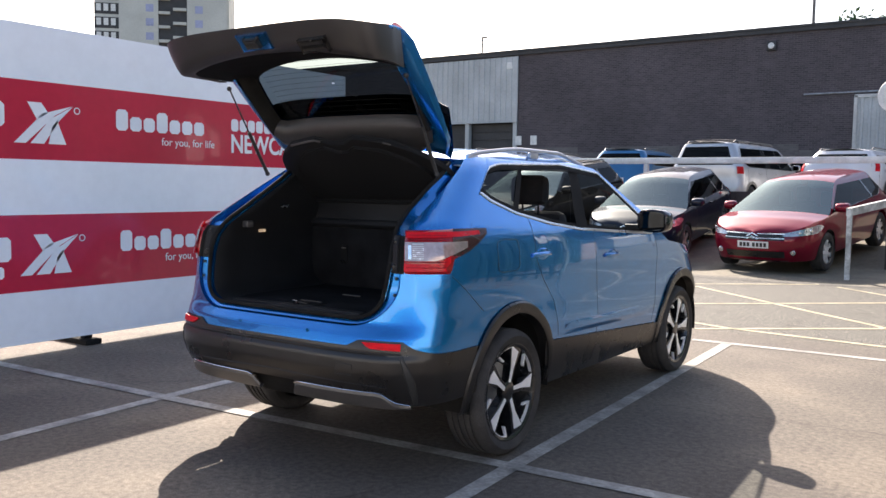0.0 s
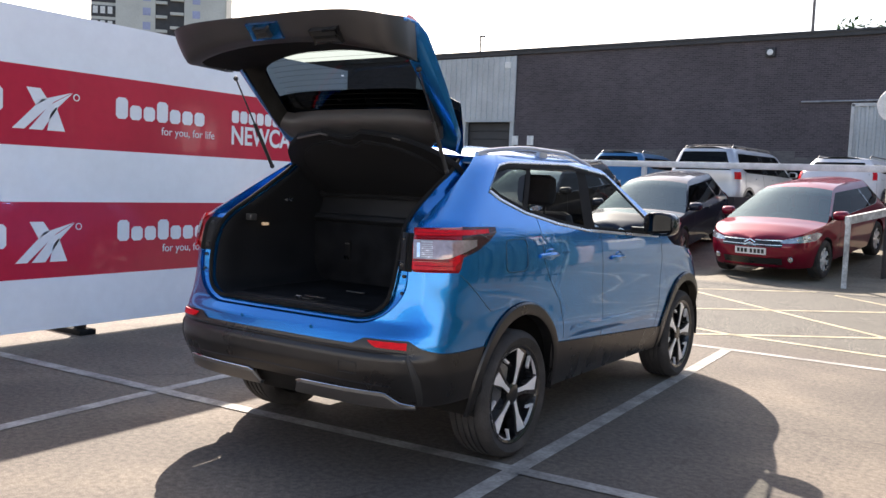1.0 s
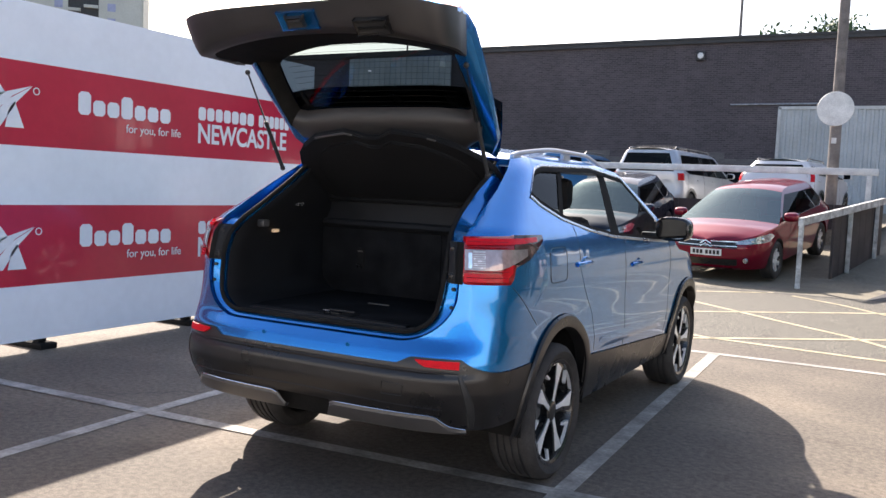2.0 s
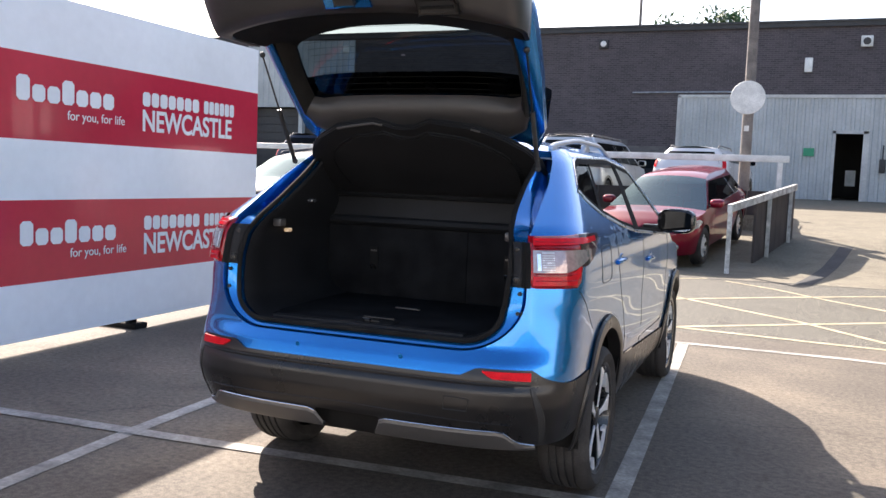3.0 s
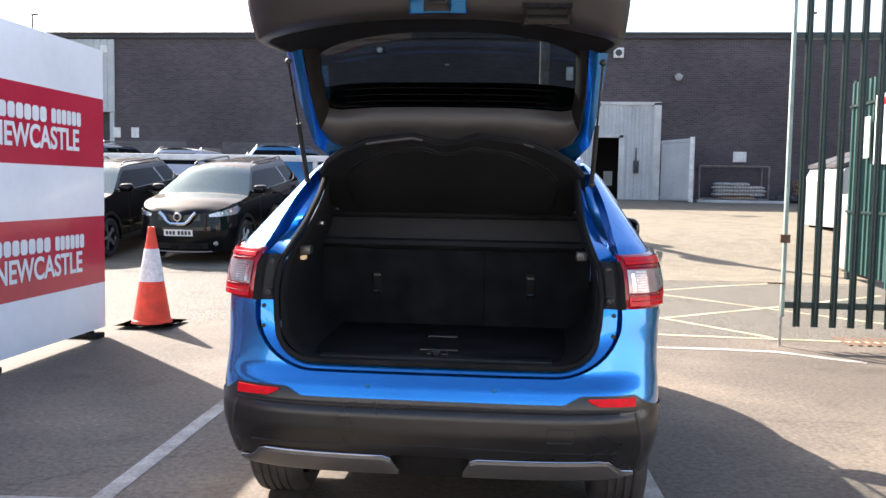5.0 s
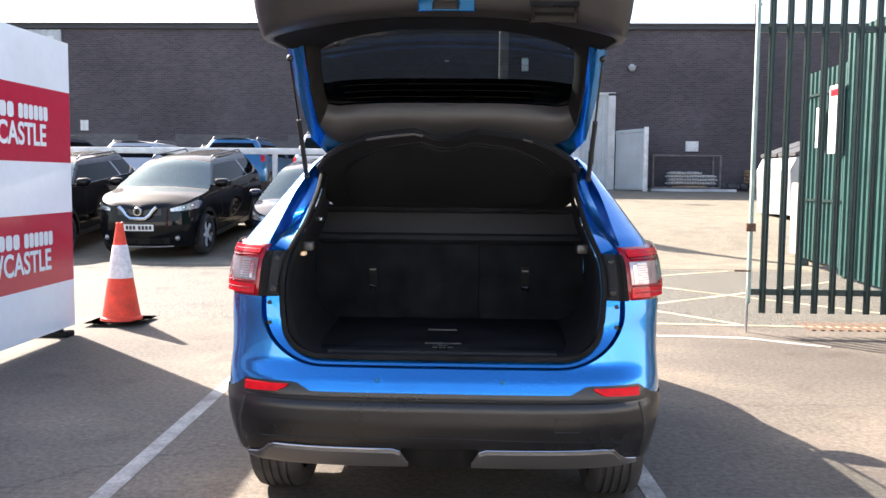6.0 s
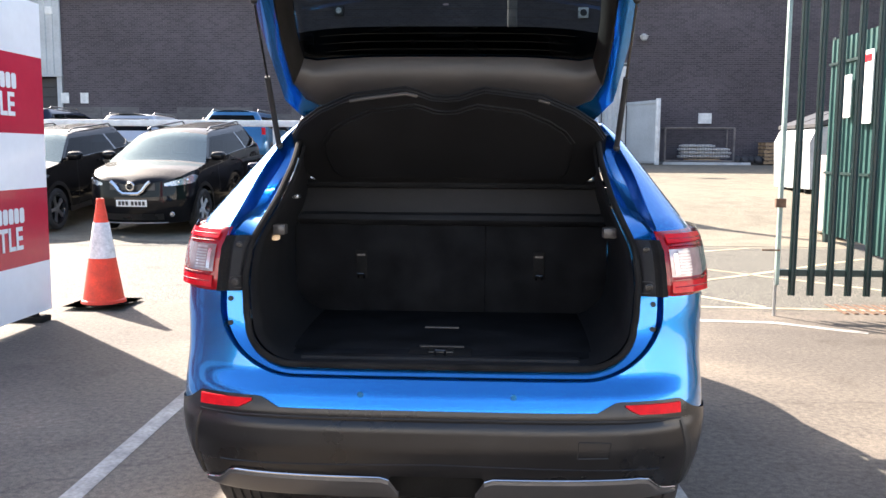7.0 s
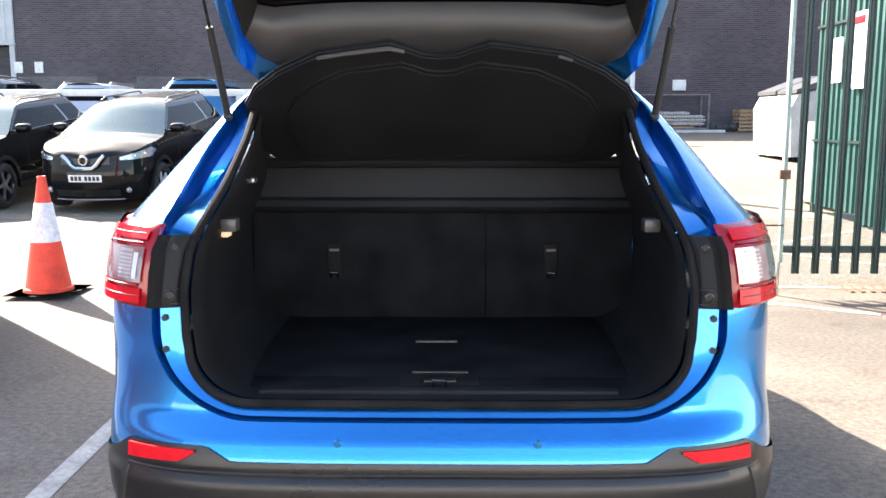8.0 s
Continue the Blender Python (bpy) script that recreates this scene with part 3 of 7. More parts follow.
for k in range(4):
    for j in range(3 - (k == 3)):
        sack(7.95 + 0.62 * j + 0.06 * (k % 2), WY - 0.75, 1.42 + 0.13 * k, random.uniform(-6, 6))
for px, pz0, cnt in ((8.5, 1.2, 1), (11.35, 1.13, 6)):
    for k in range(cnt):
        v = thing("pallet", "weathered wooden pallet stacked by the wall", "pallet", pose(px, WY - 0.8, pz0 + 0.14 * k, 0, 0, random.uniform(-4, 4)), "stacked pallets")
        for j in range(6):
            part("slat", boxed(-0.6 + 0.21 * j, -0.48 + 0.21 * j, -0.4, 0.4, 0.11, 0.132), TIMBER, v)
        for j in (-0.36, 0, 0.36):
            part("bearer", boxed(-0.6, 0.6, j - 0.04, j + 0.04, 0.02, 0.11), TIMBER, v)
for k in range(5):
    bm = bmesh.new()
    bmesh.ops.create_icosphere(bm, subdivisions=2, radius=0.2)
    for q in bm.verts:
        q.co = Vector((q.co.x, q.co.y * 0.8, q.co.z * 0.8)) * (1 + 0.25 * noise.noise(q.co * 6))
    solo("rubbish_bag", bm, COPING, "dark crumpled rubbish bag by the wall", "bag", pose(9.85 + 0.25 * k, WY - 0.9 - 0.1 * (k % 2), 1.3), "rubbish bags")

v = thing("waste_skip", "large pale grey waste container with dark sloping lids", "waste container", pose(8.25, 18.4, gz(17.5), 0, 0, 4))
bm = bmesh.new()
prism(bm, [(-0.80, 0.12), (0.95, 0.12), (1.15, 1.9), (-0.70, 1.5), (-0.85, 1.2)], -1.0, 1.0)
part("body", bm, BINGREY, v, smooth=False)
bm = bmesh.new()
for y0, y1 in ((-1.02, -0.05), (0.05, 1.02)):
    prism(bm, [(-0.75, 1.52), (1.15, 1.94), (1.17, 2.02), (0.2, 1.95), (-0.75, 1.6)], y0, y1)
part("lid", bm, COPING, v, smooth=False)
for y in (-0.7, 0.7):
    for x in (-0.7, 0.7):
        bm = bmesh.new()
        lathe(bm, [(0, -0.04), (0.08, -0.04), (0.08, 0.04), (0, 0.04)], 12, pose(x, y, 0.08, 90))
        part("castor", bm, RUBBER, v)
for y in (-0.8, 0.8):
    part("lifting_lug", boxed(0.5, 0.9, y * 1.27 - 0.03, y * 1.27 + 0.03, 0.9, 1.1), COPING, v)

# ---- green sheet fence ----
fen = thing("sheet_fence", "green profiled steel fence with white notices", "fence", kind="structure")
bm = bmesh.new()


def ribbed_y(bm, x, y0, y1, z0, z1, pitch=0.16, depth=0.03):
    n = int((y1 - y0) / pitch)
    rows = [[], []]
    for k in range(n):
        a, p = y0 + (y1 - y0) * k / n, (y1 - y0) / n
        for f, d in ((0, 0), (0.45, 0), (0.55, depth), (0.9, depth)):
            rows[0].append((x - d, a + f * p, z0 + gz(a))), rows[1].append((x - d, a + f * p, z1))
    grid(bm, rows, flip=True)


ribbed_y(bm, 5.62, 3.0, 9.9, 0.05, 3.75)
ribbed_y(bm, 5.66, 9.9, 11.6, 0.15, 3.3)
part("ribbed_sheet", bm, GREENSHEET, fen, smooth=False)
for y in (3.0, 5.3, 7.6, 9.9, 11.6):
    part("post", boxed(5.66, 5.78, y - 0.05, y + 0.05, gz(y), 3.8 if y < 10 else 3.35), GREENSTEEL, fen)
for z in (0.9, 2.6):
    part("rail", boxed(5.60, 5.625, 9.95, 11.6, z + 0.3, z + 0.34), GREENSTEEL, fen)
for y0, y1, z0, z1 in ((9.87, 10.38, 1.95, 2.98), (10.58, 10.87, 2.06, 2.69)):
    part("notice", boxed(5.54, 5.56, y0, y1, z0, z1), WHITESTEEL, fen, "white notice board")
part("notice_bar", boxed(5.53, 5.537, 9.93, 10.32, 2.82, 2.92), REFLECTOR, fen)
v = thing("brick_pier", "low pinkish rendered pier beside the green fence", "pier", kind="structure")
part("pier", boxed(5.92, 6.25, 11.65, 12.9, 0.2, 1.5, bevel=0.02), mat("pink_render", (0.34, 0.27, 0.25), 0.8, 0, 0.15, 3, 30, 0.2), v)

# ---- palisade gate ----
gate = thing("palisade_gate", "dark green palisade steel gate standing open", "gate", kind="structure")
bm = bmesh.new()
tube(bm, [(2.85, 5.43, 0.0), (2.85, 5.43, 0.45)], 0.016, 8)
part("drop_bolt", bm, STEEL, gate)
part("gate_stile", boxed(2.842, 2.876, 5.40, 5.45, 0.30, 3.55, bevel=0.004), PALEGREEN, gate, "pale green gate stile")
bm = bmesh.new()
box(bm, 2.80, 2.89, 5.36, 5.40, 1.02, 1.10)
box(bm, 2.70, 2.86, 5.37, 5.385, 0.62, 0.635)
part("latch", bm, RUST, gate)
for z in (0.41, 3.0):
    part("gate_rail", boxed(2.876, 5.35, 5.44, 5.49, z - 0.03, z + 0.03), GREENSTEEL, gate)
bm = bmesh.new()
prof = [(-0.035, 0.012), (-0.022, -0.006), (-0.01, 0.006), (0.01, 0.006), (0.022, -0.006), (0.035, 0.012), (0.033, 0.018), (0.012, 0.012), (-0.012, 0.012), (-0.033, 0.018)]
lo = [bm.verts.new((x, y, 0.20)) for x, y in prof]
hi = [bm.verts.new((x, y, 3.62)) for x, y in prof]
for k in range(10):
    bm.faces.new((lo[k], lo[(k + 1) % 10], hi[(k + 1) % 10], hi[k]))
bm.faces.new(list(reversed(lo))), bm.faces.new(hi)
pale_mesh = mesh_of("pale", bm, GREENSTEEL, False)
for k in range(14):
    p = new("pale", pale_mesh)
    p.parent = gate
    p.matrix_basis = pose(3.003 + 0.171 * k, 5.425, 0, 0, 0, 0)
v = thing("drain_grating", "rusty iron drain grating set in the tarmac", "drain", kind="structure")
for k in range(14):
    part("bar", boxed(3.55 + 0.09 * k, 3.59 + 0.09 * k, 5.55, 6.05, gz(5.8) - 0.02, gz(5.8) + 0.008), RUST, v)


# ---- display board ----
brd = thing("display_board", "tall white hoarding with two red bands and white lettering", "hoarding", kind="structure")
BX = -3.70
for y0, y1 in ((-3.2, -0.8), (-0.8, 1.6), (1.6, 4.80)):
    for z0, z1, k in ((0.09, 0.53, WHITEBOARD), (0.53, 1.17, REDBAND), (1.17, 1.63, WHITEBOARD), (1.63, 2.28, REDBAND), (2.28, 2.74, WHITEBOARD)):
        part("panel", boxed(BX - 0.06, BX, y0, y1, z0, z1), k, brd, smooth=False)
for y in (-2.9, -0.8, 1.4, 3.0, 4.65):
    bm = bmesh.new()
    box(bm, BX - 0.5, BX + 0.03, y - 0.08, y + 0.08, 0.0, 0.05, bevel=0.01)
    box(bm, BX - 0.12, BX - 0.06, y - 0.04, y + 0.04, 0.0, 2.6)
    part("foot", bm, RUBBER, brd)


def on_board(y, z):
    """Pose for flat work on the board: its x runs along +y, its y runs up."""
    return Matrix.Translation((BX + 0.004, y, z)) @ Matrix(((0, 0, 1, 0), (1, 0, 0, 0), (0, 1, 0, 0), (0, 0, 0, 1)))


def flat(outlines, y, z, name="emblem"):
    bm = bmesh.new()
    for o in outlines:
        vs = [bm.verts.new((a, c, 0.0)) for a, c in o]
        f = bm.faces.new(vs)
        r = bmesh.ops.extrude_face_region(bm, geom=[f])
        for q in r["geom"]:
            if isinstance(q, bmesh.types.BMVert):
                q.co.z += 0.002
    bmesh.ops.recalc_face_normals(bm, faces=bm.faces[:])
    return part(name, bm, WHITEVINYL, brd, m=on_board(y, z), smooth=False)


def word_shapes(total, heights, gap=0.16):
    """Plain upright blocks that stand for a name."""
    n = len(heights)
    p = total / n
    out = []
    for k, h in enumerate(heights):
        a, c = k * p, (k + 1) * p - p * gap
        r = 0.18 * p
        out.append([(a + r, 0), (c - r, 0), (c, r), (c, h - r), (c - r, h), (a + r, h), (a, h - r), (a, r)])
    return out


for zt, k in ((2.12, 0), (1.02, 1)):
    dy = 0.03 * k
    flat(word_shapes(1.02, [0.19, 0.13, 0.13, 0.19, 0.13, 0.13, 0.13]), 1.67 + dy, zt - 0.20, "brand_name")
    lettering("for you, for life", 0.105, on_board(2.16 + dy, zt - 0.315), WHITEVINYL, brd)
    flat(word_shapes(0.80, [0.125] * 7), 3.02 + dy, zt - 0.13, "brand_name")
    flat(word_shapes(0.50, [0.125] * 6), 3.88 + dy, zt - 0.13, "brand_name")
    lettering("NEWCASTLE", 0.262, on_board(3.01 + dy, zt - 0.345), WHITEVINYL, brd, squeeze=0.88, bold=0.006)
    flat([[(0.0, 0.0), (0.10, 0.0), (0.36, 0.24), (0.52, 0.33), (0.25, 0.25)], [(0.14, 0.0), (0.26, 0.0), (0.40, 0.20), (0.53, 0.33), (0.32, 0.21)],
          [(0.12, 0.34), (0.24, 0.34), (0.30, 0.26), (0.20, 0.20)], [(0.30, 0.0), (0.46, 0.0), (0.38, 0.20), (0.33, 0.14)]], 0.72 + dy, zt - 0.355)
    flat(word_shapes(0.62, [0.2, 0.2, 0.2, 0.2]), 0.05 + dy, zt - 0.23, "brand_name")
    flat(word_shapes(0.5, [0.1, 0.1, 0.1, 0.1, 0.1]), 0.1 + dy, zt - 0.37, "brand_name")
    bm = bmesh.new()
    lathe(bm, [(0.022, 0), (0.030, 0), (0.030, 0.002), (0.022, 0.002)], 20)
    part("trade_mark_ring", bm, WHITEVINYL, brd, m=on_board(1.285 + dy, zt - 0.06))

# ---- traffic cone ----
cone = thing("traffic_cone", "orange traffic cone with scuffed white sleeve and black base", "traffic cone", pose(-3.51, 5.43, gz(5.43), 0, 0, 0) @ Matrix.Scale(1.04, 4))
bm = bmesh.new()
n = 12
rows = []
for i in range(n + 1):
    row = []
    for j in range(n + 1):
        x, y = -0.27 + 0.54 * i / n, -0.27 + 0.54 * j / n
        row.append((x, y, 0.03 + 0.05 * max(0, (x - y - 0.25) / 0.3) ** 2))
    rows.append(row)
grid(bm, rows, flip=True)
bmesh.ops.solidify(bm, geom=bm.faces[:], thickness=0.03)
part("base", bm, RUBBER, cone)


def cone_r(z):
    return 0.185 - (0.185 - 0.032) * (z - 0.05) / 0.93


bm = bmesh.new()
lathe(bm, [(0.20, 0.035), (0.195, 0.06)] + [(cone_r(z), z) for z in (0.07, 0.2, 0.45)], 32)
part("lower_body", bm, CONEORANGE, cone)
bm = bmesh.new()
lathe(bm, [(cone_r(0.45) + 0.004, 0.45), (cone_r(0.6) + 0.004, 0.6), (cone_r(0.77) + 0.004, 0.77), (cone_r(0.77), 0.775)], 32)
part("sleeve", bm, CONEWHITE, cone, "scuffed white reflective sleeve")
bm = bmesh.new()
lathe(bm, [(cone_r(z), z) for z in (0.77, 0.85, 0.96)] + [(0.036, 0.985), (0.028, 0.995), (0.02, 0.99), (0.0, 0.985)], 32)
part("tip", bm, CONEORANGE, cone)

# ---- height beam, low wall and handrail ----
bar = thing("barrier_beam", "long white steel beam on posts over a low dark wall", "barrier", kind="structure")
bm = bmesh.new()
box(bm, -34, 1.62, 16.45, 16.55, 2.04, 2.18, bevel=0.01)
part("beam", bm, WHITESTEEL, bar)
for x in (1.45, -4.5, -10.5, -16.5, -22.5):
    part("beam_post", boxed(x - 0.05, x + 0.05, 16.45, 16.55, 0.5, 2.04), WHITESTEEL, bar)
v = thing("low_wall", "low dark brown boarded wall along the parking row", "wall", kind="structure")
for k in range(44):
    part("board", boxed(-34 + 0.81 * k, -34 + 0.81 * k + 0.79, 16.62, 16.70, 0.4, 1.42), DARKBOARD, v, smooth=False)
WORNWHITE = mat("worn_white_paint", (0.40, 0.38, 0.36), 0.6, 0, 0.35, 7, 50, 0.1, tint=(0.74, 0.73, 0.71))
rail = thing("handrail", "white steel crash rail on posts beside the parked car", "rail", kind="structure")


def rail_pt(s):
    return Vector((0.80 + 0.98 * s, 11.35 + 4.15 * s, 0))


def rail_z(s):
    return 1.20 + 0.39 * s


bm = bmesh.new()
grid(bm, [[(rail_pt(k / 12).x + dx, rail_pt(k / 12).y, rail_z(k / 12) + dz) for k in range(13)] for dx, dz in ((-0.035, -0.12), (-0.035, 0), (0.035, 0), (0.035, -0.12), (-0.035, -0.12))])
box(bm, 0.765, 0.835, 11.345, 11.352, 1.08, 1.20)
part("beam", bm, WORNWHITE, rail)
for s in (0.01, 0.56, 0.92):
    p = rail_pt(s)
    part("post", boxed(p.x - 0.035, p.x + 0.035, p.y - 0.035, p.y + 0.035, gz(p.y) - 0.02, rail_z(s) - 0.12), WORNWHITE, rail)
for k in range(8):
    a, b = rail_pt(0.40 + 0.08 * k), rail_pt(0.40 + 0.08 * (k + 1) - 0.003)
    bm = bmesh.new()
    vs = [bm.verts.new((p.x - 0.06 + d, p.y, z)) for p, u in ((a, 0), (b, 1)) for d in (-0.02, 0.02) for z in (gz(p.y) - 0.02, rail_z(0.40 + 0.08 * (k + u)) - 0.10)]
    for f in ((0, 1, 3, 2), (4, 6, 7, 5), (0, 4, 5, 1), (2, 3, 7, 6), (1, 5, 7, 3), (0, 2, 6, 4)):
        bm.faces.new([vs[i] for i in f])
    part("board", bm, DARKBOARD, rail, smooth=False)

pole = thing("sign_pole", "weathered tall pole with a round white sign", "pole")
bm = bmesh.new()
tube(bm, [(0.72, 16.9, 0.4), (0.72, 16.9, 5), (0.72, 16.9, 10.5)], 0.125, 14, r1=0.09)
part("shaft", bm, POLEMAT, pole)
bm = bmesh.new()
lathe(bm, [(0, -0.012), (0.35, -0.012), (0.36, 0), (0.35, 0.012), (0, 0.012)], 40, pose(0.70, 16.74, 3.42, 90))
part("disc", bm, WHITESTEEL, pole, "round white sign seen from behind")
part("band", boxed(0.57, 0.87, 16.745, 16.80, 3.38, 3.46), STEEL, pole)
part("plate", boxed(0.66, 0.76, 16.755, 16.765, 2.7, 2.82), WHITESTEEL, pole)
for x, y in ((-46.0, 75.0), (-4.6, 34.0), (24.5, 75)):
    v = thing("lamp_post", "slim grey street lamp behind the warehouse roof", "street lamp")
    bm = bmesh.new()
    tube(bm, [(x, y, 1), (x, y, 17.0 if y > 40 else 12)], 0.09 if y < 40 else 0.13, 8, r1=0.05 if y < 40 else 0.09)
    part("column", bm, POLEMAT, v)
    part("head", boxed(x - 0.1, x + 0.55, y - 0.12, y + 0.12, 16.95 if y > 40 else 12, 17.12 if y > 40 else 12.12), POLEMAT, v)

# ---- plain unseen walls, added to shape the car's reflections ----
RENDERED = mat("white_render", (0.72, 0.72, 0.71), 0.8, 0, 0.06, 0.6, 12, 0.1)
solo("added_wall_south", boxed(-40, 40, -27.0, -26.6, 0, 5.5), RENDERED, "plain pale wall out of view, added to brighten reflections", "wall", kind="structure", smooth=False)
solo("added_wall_southeast", boxed(20.0, 20.4, -26.6, 2.0, 0, 6.0), RENDERED, "plain pale wall out of view, added to brighten the car's rear corner", "wall", kind="structure", smooth=False)
solo("added_wall_east", boxed(20.0, 20.4, 2.0, 31, 0, 8.5), BRICK, "plain dark brick wall out of view, added to darken side reflections", "wall", kind="structure", smooth=False)

# ---- tower block and trees beyond the roofs ----
tow = thing("tower_block", "tall pale concrete tower block with dark balcony recesses", "tower block", pose(-144.4, 109.7, 0, 0, 0, 44))
part("core", boxed(-13.0, 13.2, 0.6, 16, 0, 46), CONCRETE_TOWER, tow, smooth=False)
part("face", boxed(-8.2, -0.6, 0, 0.6, 0, 46), CONCRETE_TOWER, tow, smooth=False)
part("face", boxed(5.0, 12.9, 0, 0.6, 0, 46), CONCRETE_TOWER, tow, smooth=False)
part("recess", boxed(-0.6, 5.0, 0.42, 0.5, 0, 46), COPING, tow, smooth=False)
for k in range(16):
    z = 1.5 + 2.8 * k
    part("balcony", boxed(-0.5, 1.7, -0.3, 0.5, z, z + 0.55), CONCRETE_TOWER, tow, smooth=False)
    part("balcony", boxed(2.3, 4.9, -0.3, 0.5, z + 0.8, z + 1.35), CONCRETE_TOWER, tow, smooth=False)
    for x in (-3.0, 6.6):
        part("window", boxed(x, x + 1.5, -0.05, 0.1, z + 0.4, z + 1.9), mat("window_lilac", (0.30, 0.32, 0.48), 0.3, 0, 0.1, 0.5, 3, 0) if k == 0 and x < 0 else bpy.data.materials["window_lilac"], tow, smooth=False)
    for x in (-12.6, -11.2, -9.8):
        part("side_window", boxed(x, x + 0.9, 0.5, 0.62, z + 0.3, z + 1.7), WHITESTEEL, tow, smooth=False)
    part("side_band", boxed(-13.0, -8.2, 0.54, 0.61, z - 0.3, z + 0.2 + 1.7), COPING, tow, smooth=False)


def tree(x, y, h, spread, seed):
    """A tree beyond the roof: trunk, limbs and many small leaf clumps."""
    rnd = random.Random(seed)
    t = thing("tree", "leafy green tree rising behind the warehouse roof", "tree", pose(x, y, 1.2))
    bm = bmesh.new()
    tube(bm, [(0, 0, 0), (0.1, 0, h * 0.4), (0, 0.1, h * 0.75)], 0.22, 8, r1=0.08)
    tips = []
    for k in range(14):
        a, z0 = rnd.uniform(0, 6.28), rnd.uniform(0.45, 0.8) * h
        e = Vector((math.cos(a) * spread * rnd.uniform(0.4, 1), math.sin(a) * spread * rnd.uniform(0.4, 1), z0 + rnd.uniform(0.08, 0.25) * h))
        tube(bm, [(0, 0, z0 * 0.8), (e.x * 0.5, e.y * 0.5, (z0 + e.z) / 2), e], 0.06, 5, r1=0.015)
        tips.append(e)
    part("trunk", bm, BARK, t)
    vs, fs = [], []
    for e in tips:
        for k in range(120):
            p = e + Vector((rnd.gauss(0, 0.42), rnd.gauss(0, 0.42), rnd.gauss(0, 0.33))) * spread * 0.55
            u = Vector((rnd.uniform(-1, 1), rnd.uniform(-1, 1), rnd.uniform(-1, 1))).normalized()
            w = u.orthogonal().normalized()
            s = rnd.uniform(0.10, 0.20)
            i = len(vs)
            vs += [p - u * s, p + w * s * 0.5, p + u * s, p - w * s * 0.5]
            fs.append((i, i + 1, i + 2, i + 3))
    me = bpy.data.meshes.new("crown")
    me.from_pydata([tuple(v) for v in vs], [], fs)
    me.materials.append(LEAF)
    c = new("crown", me)
    c.parent = t
    tagged(c, kind="stuff")


tree(-4.6, 46, 8.8, 1.9, 1)
tree(-2.6, 46.5, 9.2, 1.9, 2)
tree(8.4, 46, 8.6, 1.6, 4)
tree(10.4, 47, 8.4, 1.7, 5)


